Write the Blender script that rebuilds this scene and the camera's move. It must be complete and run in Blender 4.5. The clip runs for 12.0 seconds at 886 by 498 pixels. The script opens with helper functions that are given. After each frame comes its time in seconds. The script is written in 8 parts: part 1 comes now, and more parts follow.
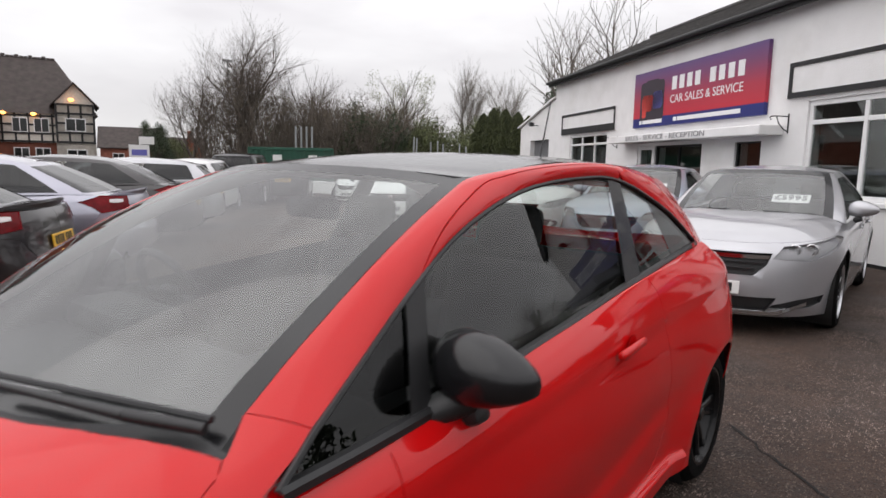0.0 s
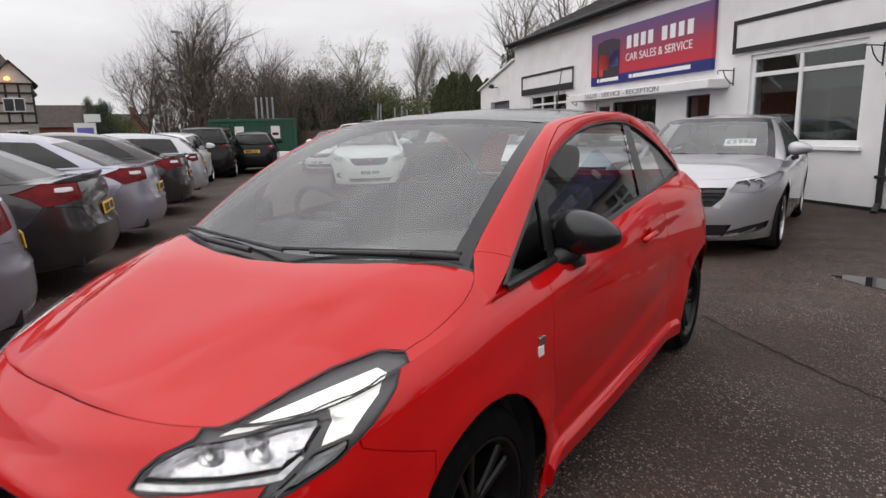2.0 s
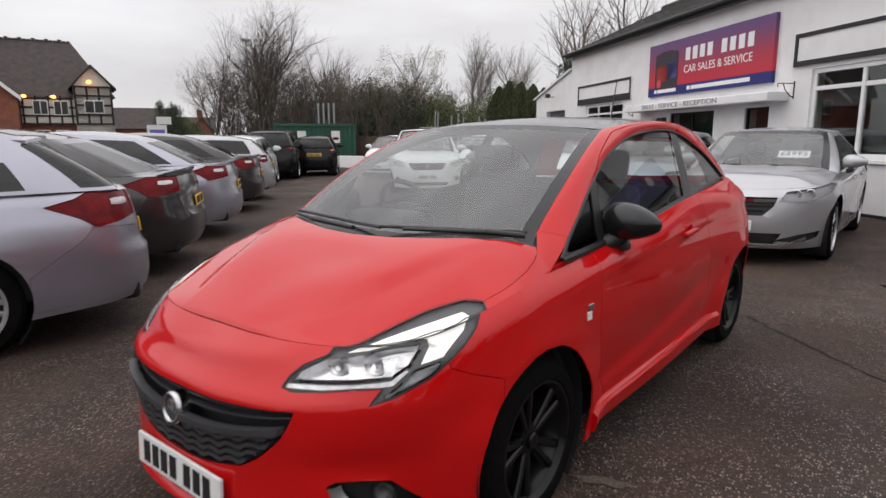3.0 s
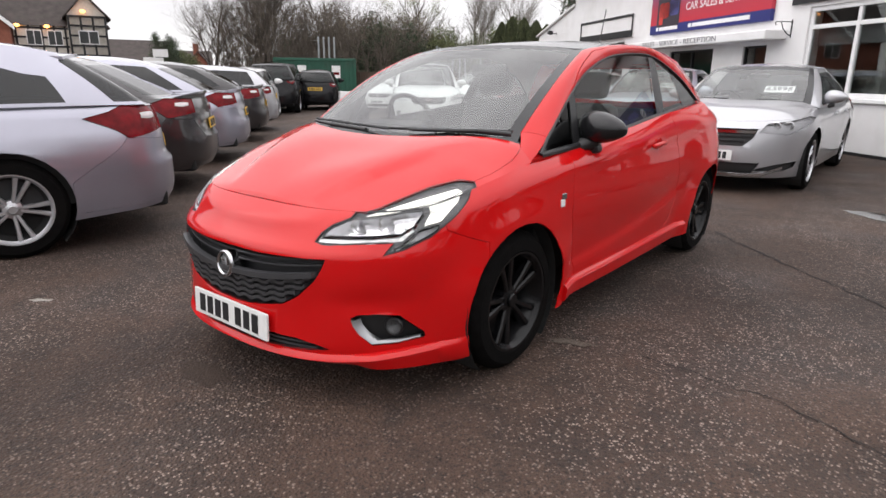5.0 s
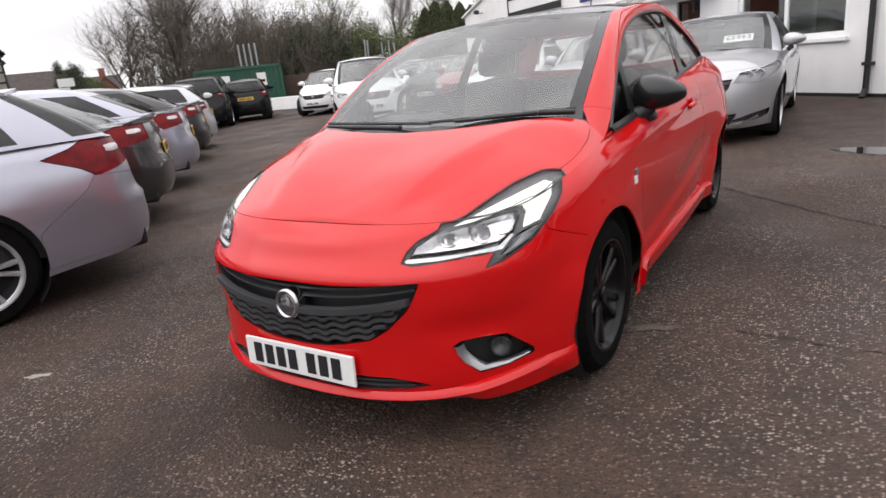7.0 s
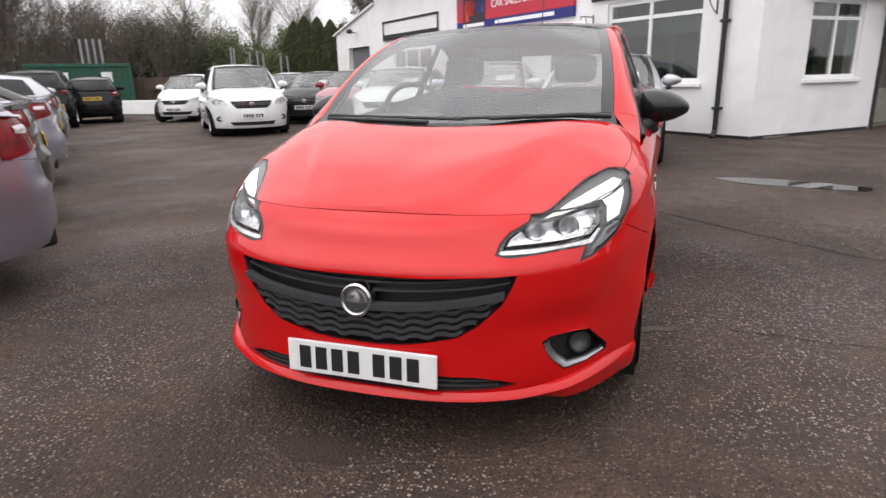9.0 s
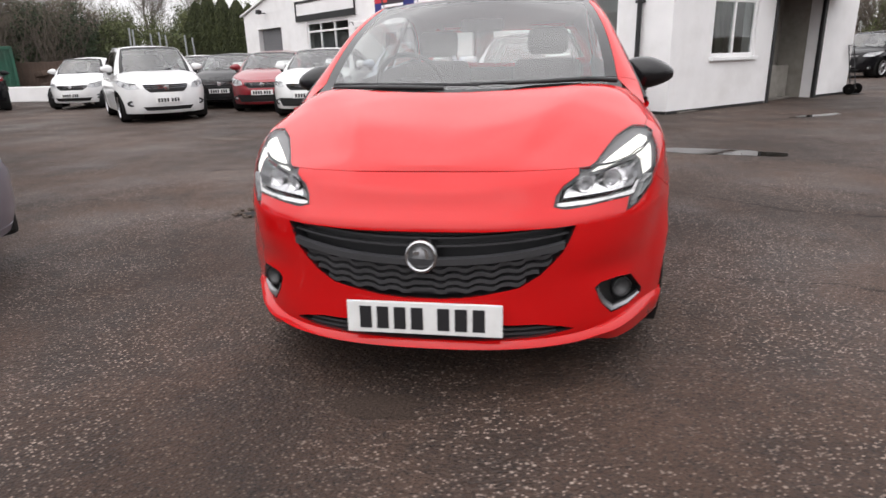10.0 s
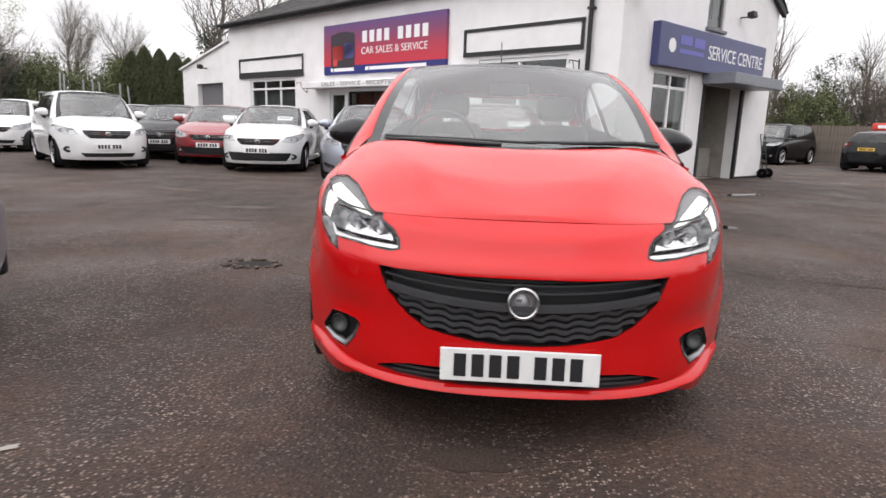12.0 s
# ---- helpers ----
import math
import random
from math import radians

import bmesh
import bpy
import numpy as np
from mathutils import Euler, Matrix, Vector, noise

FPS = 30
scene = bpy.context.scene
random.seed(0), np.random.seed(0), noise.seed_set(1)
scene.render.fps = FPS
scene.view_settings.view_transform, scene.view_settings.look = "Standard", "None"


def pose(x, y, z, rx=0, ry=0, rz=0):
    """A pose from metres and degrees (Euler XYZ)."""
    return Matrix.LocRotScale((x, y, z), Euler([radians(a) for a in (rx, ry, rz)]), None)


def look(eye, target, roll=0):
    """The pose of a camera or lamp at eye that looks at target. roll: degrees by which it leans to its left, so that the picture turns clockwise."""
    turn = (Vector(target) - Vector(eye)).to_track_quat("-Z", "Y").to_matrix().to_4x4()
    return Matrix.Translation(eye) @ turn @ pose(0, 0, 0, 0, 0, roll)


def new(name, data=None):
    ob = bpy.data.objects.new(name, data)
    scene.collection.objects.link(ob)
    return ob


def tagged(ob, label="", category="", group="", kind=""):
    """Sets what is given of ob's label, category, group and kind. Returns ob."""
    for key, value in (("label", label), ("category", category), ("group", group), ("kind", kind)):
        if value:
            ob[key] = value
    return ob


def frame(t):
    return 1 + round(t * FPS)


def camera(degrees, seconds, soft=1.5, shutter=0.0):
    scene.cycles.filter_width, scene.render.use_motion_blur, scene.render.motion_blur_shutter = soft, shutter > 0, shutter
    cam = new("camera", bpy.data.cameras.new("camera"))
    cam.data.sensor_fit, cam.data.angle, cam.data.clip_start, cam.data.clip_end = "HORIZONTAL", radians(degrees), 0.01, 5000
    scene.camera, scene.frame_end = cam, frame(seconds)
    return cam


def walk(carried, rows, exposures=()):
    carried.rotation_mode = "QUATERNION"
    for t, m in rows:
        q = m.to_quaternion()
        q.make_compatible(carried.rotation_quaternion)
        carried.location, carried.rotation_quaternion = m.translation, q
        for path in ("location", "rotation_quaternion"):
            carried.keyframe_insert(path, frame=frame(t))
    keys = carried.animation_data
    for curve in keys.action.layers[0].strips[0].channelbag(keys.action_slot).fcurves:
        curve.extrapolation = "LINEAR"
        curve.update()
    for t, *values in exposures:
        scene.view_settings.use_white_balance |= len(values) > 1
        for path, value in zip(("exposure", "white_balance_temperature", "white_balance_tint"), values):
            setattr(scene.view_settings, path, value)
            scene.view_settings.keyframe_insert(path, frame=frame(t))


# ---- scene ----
cam = camera(72.0, 12.0, shutter=0.5)
PATH = [
    (0, (1.542, -1.442, 1.44), (0.313, 0.112, 1.163), 1.0),
    (0.5, (1.541, -1.694, 1.43), (0.299, -0.161, 1.106), 0.5),
    (1, (1.589, -1.989, 1.425), (0.309, -0.493, 1.07), -3.2),
    (1.5, (1.573, -2.257, 1.383), (0.407, -0.675, 1.011), -0.9),
    (2, (1.63, -2.444, 1.389), (0.527, -0.821, 1.003), -1.4),
    (2.5, (1.733, -2.654, 1.375), (0.513, -1.131, 0.938), -0.6),
    (3, (1.829, -2.864, 1.369), (0.593, -1.333, 1.01), -0.3),
    (3.5, (1.87, -3.083, 1.305), (0.671, -1.553, 0.834), 1.5),
    (3.7, (1.903, -3.126, 1.301), (0.689, -1.608, 0.828), 1.5),
    (5.3, (2.171, -3.293, 1.246), (0.972, -1.792, 0.689), 0.4),
    (5.5, (2.122, -3.314, 1.245), (0.984, -1.768, 0.687), 1.2),
    (6, (1.905, -3.379, 1.262), (0.829, -1.777, 0.738), -1.7),
    (6.5, (1.743, -3.4, 1.268), (0.593, -1.839, 0.778), -2.0),
    (7, (1.545, -3.318, 1.252), (0.488, -1.723, 0.671), -6.4),
    (7.5, (1.354, -3.337, 1.217), (0.429, -1.667, 0.619), -2.9),
    (7.7, (1.301, -3.422, 1.231), (0.456, -1.713, 0.629), -1.7),
    (9.3, (0.732, -3.613, 1.168), (0.219, -1.757, 0.625), -1.2),
    (9.5, (0.666, -3.656, 1.161), (0.248, -1.781, 0.603), -1.0),
    (10, (0.402, -3.787, 1.122), (0.058, -1.909, 0.526), -1.7),
    (10.5, (0.199, -3.764, 1.068), (-0.052, -1.854, 0.53), -1.1),
    (11, (0.044, -3.737, 1.033), (-0.148, -1.819, 0.501), 0.6),
    (11.5, (-0.067, -3.793, 1.035), (-0.13, -1.83, 0.658), 1.7),
    (12, (-0.17, -3.871, 1.068), (-0.266, -1.912, 0.676), 1.9),
]
walk(cam, [(t, look(eye, target, roll)) for t, eye, target, roll in PATH], exposures=[(0.0, 0.10), (1.0, 0.0), (3.0, -0.06), (3.7, 0.08), (5.3, 0.54), (6.2, 0.64), (7.0, 0.46), (7.7, 0.42), (9.3, 0.46), (10.5, 0.50), (12.0, 0.50)])

# ---- sky, sun ----
world = bpy.data.worlds.new("overcast_sky")
scene.world = world
world.use_nodes = True
wt = world.node_tree
wt.nodes.clear()
w_out = wt.nodes.new("ShaderNodeOutputWorld")
w_bg = wt.nodes.new("ShaderNodeBackground")
w_sky = wt.nodes.new("ShaderNodeTexSky")
w_sky.sky_type = "NISHITA"
w_sky.sun_disc = False
w_sky.sun_elevation, w_sky.sun_rotation = radians(50), radians(215)
w_scale = wt.nodes.new("ShaderNodeVectorMath")
w_scale.operation = "SCALE"
w_scale.inputs["Scale"].default_value = 0.09
w_tc = wt.nodes.new("ShaderNodeTexCoord")
w_map = wt.nodes.new("ShaderNodeMapping")
w_map.inputs["Scale"].default_value = (1.0, 1.0, 3.6)
w_noise = wt.nodes.new("ShaderNodeTexNoise")
w_noise.inputs["Scale"].default_value = 2.3
w_noise.inputs["Detail"].default_value = 5
w_ramp = wt.nodes.new("ShaderNodeValToRGB")
w_ramp.color_ramp.elements[0].position, w_ramp.color_ramp.elements[0].color = 0.3, (0.70, 0.675, 0.695, 1)
w_ramp.color_ramp.elements[1].position, w_ramp.color_ramp.elements[1].color = 0.72, (0.98, 0.965, 0.975, 1)
w_mix = wt.nodes.new("ShaderNodeMix")
w_mix.data_type = "RGBA"
w_mix.inputs[0].default_value = 0.93
wt.links.new(w_tc.outputs["Generated"], w_map.inputs["Vector"])
wt.links.new(w_map.outputs["Vector"], w_noise.inputs["Vector"])
wt.links.new(w_noise.outputs["Fac"], w_ramp.inputs["Fac"])
wt.links.new(w_sky.outputs["Color"], w_scale.inputs[0])
wt.links.new(w_scale.outputs["Vector"], w_mix.inputs[6])
wt.links.new(w_ramp.outputs["Color"], w_mix.inputs[7])
# an overcast sky is brighter overhead than at the horizon
w_sep = wt.nodes.new("ShaderNodeSeparateXYZ")
w_up = wt.nodes.new("ShaderNodeMapRange")
for key, v in zip(("From Min", "From Max", "To Min", "To Max"), (0.05, 0.9, 0.93, 2.1)):
    w_up.inputs[key].default_value = v
w_gain = wt.nodes.new("ShaderNodeVectorMath")
w_gain.operation = "SCALE"
wt.links.new(w_tc.outputs["Generated"], w_sep.inputs[0])
wt.links.new(w_sep.outputs["Z"], w_up.inputs["Value"])
wt.links.new(w_mix.outputs[2], w_gain.inputs[0])
wt.links.new(w_up.outputs["Result"], w_gain.inputs["Scale"])
wt.links.new(w_gain.outputs["Vector"], w_bg.inputs["Color"])
w_bg.inputs["Strength"].default_value = 1.0
wt.links.new(w_bg.outputs["Background"], w_out.inputs["Surface"])
sun = new("sun", bpy.data.lights.new("sun", "SUN"))
sun.data.energy, sun.data.angle, sun.data.color = 0.5, radians(80), (1.0, 0.96, 0.92)
sun.matrix_world = pose(0, 0, 30, 40, 0, -35)

# ---- materials ----
def material(name, colour, rough=0.5, metal=0.0, coat=0.0, var=0.0, scale=8.0, bump=0.0, bump_scale=60.0, spec=0.5, dirt=None, dirt_amount=0.4, dirt_scale=1.5, island=0.0, flakes=0.0):
    """A principled material whose colour and relief vary at two scales."""
    m = bpy.data.materials.new(name)
    m.use_nodes = True
    t = m.node_tree
    b = t.nodes["Principled BSDF"]
    b.inputs["Base Color"].default_value = (*colour, 1)
    b.inputs["Roughness"].default_value, b.inputs["Metallic"].default_value = rough, metal
    b.inputs["Coat Weight"].default_value, b.inputs["Coat Roughness"].default_value, b.inputs["Coat IOR"].default_value = coat, 0.03, 1.48
    b.inputs["Specular IOR Level"].default_value = spec
    tc = t.nodes.new("ShaderNodeTexCoord")
    last = None
    if var or dirt or island:
        rgb = t.nodes.new("ShaderNodeRGB")
        rgb.outputs[0].default_value = (*colour, 1)
        last = rgb.outputs[0]
    if var:
        n = t.nodes.new("ShaderNodeTexNoise")
        n.inputs["Scale"].default_value, n.inputs["Detail"].default_value = scale, 6
        t.links.new(tc.outputs["Object"], n.inputs["Vector"])
        mr = t.nodes.new("ShaderNodeMapRange")
        mr.inputs["From Min"].default_value, mr.inputs["From Max"].default_value = 0.3, 0.7
        mr.inputs["To Min"].default_value, mr.inputs["To Max"].default_value = 1 - var, 1 + var
        t.links.new(n.outputs["Fac"], mr.inputs["Value"])
        mul = t.nodes.new("ShaderNodeVectorMath")
        mul.operation = "SCALE"
        t.links.new(last, mul.inputs[0])
        t.links.new(mr.outputs["Result"], mul.inputs["Scale"])
        last = mul.outputs["Vector"]
    if island:
        g = t.nodes.new("ShaderNodeNewGeometry")
        mr = t.nodes.new("ShaderNodeMapRange")
        mr.inputs["To Min"].default_value, mr.inputs["To Max"].default_value = 1 - island, 1 + island
        t.links.new(g.outputs["Random Per Island"], mr.inputs["Value"])
        mul = t.nodes.new("ShaderNodeVectorMath")
        mul.operation = "SCALE"
        t.links.new(last, mul.inputs[0])
        t.links.new(mr.outputs["Result"], mul.inputs["Scale"])
        last = mul.outputs["Vector"]
    if dirt:
        n = t.nodes.new("ShaderNodeTexNoise")
        n.inputs["Scale"].default_value, n.inputs["Detail"].default_value, n.inputs["Roughness"].default_value = dirt_scale, 8, 0.65
        t.links.new(tc.outputs["Object"], n.inputs["Vector"])
        mr = t.nodes.new("ShaderNodeMapRange")
        mr.inputs["From Min"].default_value, mr.inputs["From Max"].default_value = 0.48, 0.7
        mr.inputs["To Max"].default_value = dirt_amount
        t.links.new(n.outputs["Fac"], mr.inputs["Value"])
        mx = t.nodes.new("ShaderNodeMix")
        mx.data_type = "RGBA"
        t.links.new(mr.outputs["Result"], mx.inputs[0])
        t.links.new(last, mx.inputs[6])
        mx.inputs[7].default_value = (*dirt, 1)
        last = mx.outputs[2]
    if last:
        t.links.new(last, b.inputs["Base Color"])
    if bump:
        n = t.nodes.new("ShaderNodeTexNoise")
        n.inputs["Scale"].default_value, n.inputs["Detail"].default_value = bump_scale, 4
        t.links.new(tc.outputs["Object"], n.inputs["Vector"])
        bp = t.nodes.new("ShaderNodeBump")
        bp.inputs["Strength"].default_value, bp.inputs["Distance"].default_value = bump, 0.01
        t.links.new(n.outputs["Fac"], bp.inputs["Height"])
        t.links.new(bp.outputs["Normal"], b.inputs["Normal"])
    return m


def glass(name, tint, ior=1.55, rough=0.0):
    """Thin clear pane: passes light tinted, and reflects by Fresnel."""
    m = bpy.data.materials.new(name)
    m.use_nodes = True
    t = m.node_tree
    t.nodes.clear()
    out = t.nodes.new("ShaderNodeOutputMaterial")
    mix = t.nodes.new("ShaderNodeMixShader")
    tr = t.nodes.new("ShaderNodeBsdfTransparent")
    tr.inputs["Color"].default_value = (*tint, 1)
    gl = t.nodes.new("ShaderNodeBsdfGlossy")
    gl.inputs["Roughness"].default_value = rough
    lw = t.nodes.new("ShaderNodeLayerWeight")
    lw.inputs["Blend"].default_value = 0.5
    edge = t.nodes.new("ShaderNodeMath")
    edge.operation, edge.inputs[1].default_value = "POWER", 5.0
    fr = t.nodes.new("ShaderNodeMapRange")
    fr.inputs["To Min"].default_value, fr.inputs["To Max"].default_value = ((ior - 1) / (ior + 1)) ** 2, 1.0
    t.links.new(lw.outputs["Facing"], edge.inputs[0])
    t.links.new(edge.outputs[0], fr.inputs["Value"])
    t.links.new(fr.outputs[0], mix.inputs[0])
    t.links.new(tr.outputs[0], mix.inputs[1])
    t.links.new(gl.outputs[0], mix.inputs[2])
    t.links.new(mix.outputs[0], out.inputs["Surface"])
    return m


def glowing(name, colour, strength):
    m = bpy.data.materials.new(name)
    m.use_nodes = True
    b = m.node_tree.nodes["Principled BSDF"]
    b.inputs["Base Color"].default_value = (*colour, 1)
    b.inputs["Emission Color"].default_value = (*colour, 1)
    b.inputs["Emission Strength"].default_value = strength
    return m


def paint(name, colour, metal=0.0, rough=0.3, dust=0.10, coat=1.0):
    """Car lacquer: pigment or metal flake under a clear coat, with a film of road dust."""
    return material(name, colour, rough=rough, metal=metal, coat=coat, spec=0.02 if metal < 0.05 else 0.4, var=0.03, scale=3.0, dirt=(0.16, 0.14, 0.13), dirt_amount=dust, dirt_scale=3.5)


M_RED = paint("red_lacquer", (0.50, 0.004, 0.005), 0.0, 0.5, 0.012, 0.9)
M_DEEPRED = paint("deep_red_lacquer", (0.22, 0.004, 0.012), 0.2, 0.4)
M_SILVER = paint("silver_lacquer", (0.345, 0.343, 0.40), 0.75, 0.38, 0.05)
M_SILVER2 = paint("pale_silver_lacquer", (0.43, 0.43, 0.45), 0.72, 0.36, 0.05)
M_BLUESILVER = paint("blue_silver_lacquer", (0.38, 0.41, 0.48), 0.7, 0.34, 0.05)
M_GREY = paint("dark_grey_lacquer", (0.030, 0.027, 0.028), 0.4, 0.3, 0.08, 0.8)
M_BLACKP = paint("black_lacquer", (0.006, 0.006, 0.007), 0.0, 0.3, 0.05, 0.6)
M_WHITE = paint("white_lacquer", (0.72, 0.72, 0.72), 0.0, 0.3)
M_ROOF = paint("carbon_black_lacquer", (0.010, 0.010, 0.012), 0.0, 0.3, 0.06, 0.8)
M_CARBLACK = material("black_trim_plastic", (0.012, 0.012, 0.013), rough=0.42, var=0.15, scale=30, bump=0.15, bump_scale=300)
M_GLOSSBLACK = material("gloss_black", (0.007, 0.007, 0.008), rough=0.25, spec=0.35, coat=0.25, var=0.1)
M_GRILLE = material("grey_black_grille_plastic", (0.042, 0.042, 0.045), rough=0.38, var=0.1)
M_RUBBER = material("tyre_rubber", (0.0045, 0.0042, 0.0042), rough=0.9, spec=0.06, var=0.25, scale=25, bump=0.3, bump_scale=90, dirt=(0.012, 0.0105, 0.009), dirt_amount=0.25, dirt_scale=6)
M_ALLOY = material("silver_alloy", (0.55, 0.55, 0.57), rough=0.32, metal=0.85, var=0.08, dirt=(0.1, 0.09, 0.08), dirt_amount=0.3, dirt_scale=9)
M_BLACKALLOY = material("black_alloy", (0.0045, 0.0045, 0.005), rough=0.25, spec=0.2, coat=0.1, var=0.15)
M_CHROME = material("chrome", (0.50, 0.50, 0.51), rough=0.16, metal=1.0)
M_SATIN = material("satin_chrome", (0.32, 0.32, 0.33), rough=0.3, metal=0.9, var=0.1)
M_REFLECT = material("lamp_reflector", (0.66, 0.66, 0.67), rough=0.2, metal=1.0, var=0.2, scale=50)
M_LAMPGREY = material("lamp_housing_grey", (0.24, 0.24, 0.25), rough=0.3, metal=0.4, var=0.1)
M_LAMPDARK = material("lamp_bezel_grey", (0.075, 0.075, 0.078), rough=0.35, metal=0.0, var=0.2, scale=30)
M_LAMPPALE = material("pale_lamp_plastic", (0.74, 0.75, 0.75), rough=0.3, metal=0.1, var=0.25, scale=45)
M_DRL = glowing("daytime_running_light", (0.86, 0.86, 0.80), 0.4)
M_LAMPGLOW = glowing("warm_bulb", (1.0, 0.38, 0.08), 5.0)
M_LENS = glass("lamp_lens", (0.97, 0.97, 0.97), 1.35)
M_TAIL = material("red_tail_lamp", (0.125, 0.0025, 0.005), rough=0.25, coat=0.08, spec=0.12, var=0.35, scale=14)
M_LAMPINNER = material("lamp_inner_plastic", (0.48, 0.49, 0.50), rough=0.3, metal=0.25, var=0.25, scale=28)
M_TAILCLEAR = material("clear_tail_lamp", (0.55, 0.5, 0.5), rough=0.15, coat=1.0, metal=0.4, var=0.2)
M_WSCREEN = glass("windscreen_glass", (0.86, 0.89, 0.88), 2.4)
M_SGLASS = glass("side_glass", (0.74, 0.78, 0.76), 1.85)
M_DGLASS = glass("privacy_glass", (0.10, 0.11, 0.11), 1.6)
M_WINDOW = glass("window_glass", (0.74, 0.77, 0.76), 1.85)
M_CABIN = material("cabin_plastic", (0.018, 0.018, 0.019), rough=0.75, var=0.1)
M_SEAT = material("seat_cloth", (0.026, 0.025, 0.026), rough=0.95, var=0.2, scale=60, bump=0.3, bump_scale=400)
M_PILLAR = material("pale_headlining", (0.42, 0.41, 0.39), rough=0.9, var=0.05)
M_PLATEW = material("white_plate", (0.74, 0.74, 0.73), rough=0.35, var=0.03, dirt=(0.3, 0.28, 0.25), dirt_amount=0.15, dirt_scale=12)
M_PLATEY = material("yellow_plate", (0.75, 0.45, 0.04), rough=0.35, var=0.04)
M_INK = material("black_ink", (0.012, 0.012, 0.014), rough=0.5)
M_UNDER = material("underbody", (0.008, 0.008, 0.008), rough=0.95, var=0.2)
M_RENDERW = material("white_masonry_paint", (0.80, 0.79, 0.79), rough=0.85, var=0.035, scale=2.2, bump=0.35, bump_scale=38, dirt=(0.52, 0.50, 0.46), dirt_amount=0.25, dirt_scale=0.9)
M_WHITEPVC = material("white_upvc", (0.80, 0.80, 0.80), rough=0.4, var=0.03, dirt=(0.5, 0.48, 0.44), dirt_amount=0.12)
M_BLACKTRIM = material("black_painted_timber", (0.012, 0.012, 0.013), rough=0.6, var=0.3, scale=9, bump=0.2)
M_SLATE = material("roof_slate", (0.050, 0.046, 0.046), rough=0.75, var=0.25, scale=5, island=0.25, dirt=(0.05, 0.055, 0.03), dirt_amount=0.35)
M_SHUTTER = material("grey_shutter", (0.16, 0.16, 0.17), rough=0.55, var=0.08)
M_CONCRETE = material("bare_concrete", (0.30, 0.28, 0.25), rough=0.9, var=0.15, scale=3, bump=0.4, bump_scale=30, dirt=(0.12, 0.11, 0.10), dirt_amount=0.5, dirt_scale=2)
# indoor dimness is put into this colour for rooms and lobby
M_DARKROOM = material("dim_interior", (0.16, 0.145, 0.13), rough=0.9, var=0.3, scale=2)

# ---- building tools ----
def finish(bm, name, mat, smooth=False, angle=None):
    me = bpy.data.meshes.new(name)
    bm.to_mesh(me)
    bm.free()
    for m in mat if isinstance(mat, (list, tuple)) else [mat]:
        me.materials.append(m)
    if smooth:
        me.polygons.foreach_set("use_smooth", [True] * len(me.polygons))
        if angle:
            me.set_sharp_from_angle(angle=radians(angle))
    return me


def part(name, bm, mat, parent, label="", smooth=False, angle=None, m=None):
    """Links a bmesh (or a ready mesh) as one mesh object under a thing or part."""
    me = bm if isinstance(bm, bpy.types.Mesh) else finish(bm, name, mat, smooth, angle)
    ob = new(name, me)
    if m is not None:
        ob.matrix_basis = m
    ob.parent = parent
    return tagged(ob, label)


def thing(name, label, category, m=None, group="", kind=""):
    ob = new(name)
    ob.empty_display_size = 0.2
    if m is not None:
        ob.matrix_basis = m
    return tagged(ob, label, category, group, kind)


def add_box(bm, lo, hi, bevel=0.0, m=None, seg=2):
    """A box from corner lo to corner hi, its edges rounded by bevel."""
    c = [(a + b) / 2 for a, b in zip(lo, hi)]
    s = [abs(b - a) for a, b in zip(lo, hi)]
    t = Matrix.Translation(c) @ Matrix.Diagonal((*s, 1))
    made = bmesh.ops.create_cube(bm, size=1, matrix=t)["verts"]
    if bevel:
        edges = list({e for v in made for e in v.link_edges})
        got = bmesh.ops.bevel(bm, geom=edges, offset=min(bevel, min(s) * 0.45), segments=seg, affect="EDGES", profile=0.5)
        made = list({v for f in got["faces"] for v in f.verts} | {v for v in made if v.is_valid})
    if m is not None:
        bmesh.ops.transform(bm, matrix=m, verts=made)
    return made


def box(lo, hi, bevel=0.0, m=None):
    bm = bmesh.new()
    add_box(bm, lo, hi, bevel, m)
    return bm


def add_tube(bm, a, b, ra, rb=None, sides=8, caps=True):
    """A round bar from a to b, tapering from ra to rb."""
    a, b = Vector(a), Vector(b)
    rb = ra if rb is None else rb
    d = (b - a)
    q = d.to_track_quat("Z", "Y").to_matrix()
    rings = []
    for p, r in ((a, ra), (b, rb)):
        rings.append([bm.verts.new(p + q @ Vector((r * math.cos(2 * math.pi * k / sides), r * math.sin(2 * math.pi * k / sides), 0))) for k in range(sides)])
    for k in range(sides):
        bm.faces.new((rings[0][k], rings[0][(k + 1) % sides], rings[1][(k + 1) % sides], rings[1][k]))
    if caps:
        bm.faces.new(rings[1])
        bm.faces.new(list(reversed(rings[0])))


def add_sweep(bm, pts, r, sides=6):
    """A round bar that follows a line of points."""
    rings = []
    for i, p in enumerate(pts):
        d = pts[min(i + 1, len(pts) - 1)] - pts[max(i - 1, 0)]
        q = d.to_track_quat("Z", "Y").to_matrix()
        rings.append([bm.verts.new(p + q @ Vector((r * math.cos(2 * math.pi * k / sides), r * math.sin(2 * math.pi * k / sides), 0))) for k in range(sides)])
    for a, b in zip(rings, rings[1:]):
        for k in range(sides):
            bm.faces.new((a[k], a[(k + 1) % sides], b[(k + 1) % sides], b[k]))
    bm.faces.new(rings[-1])
    bm.faces.new(list(reversed(rings[0])))


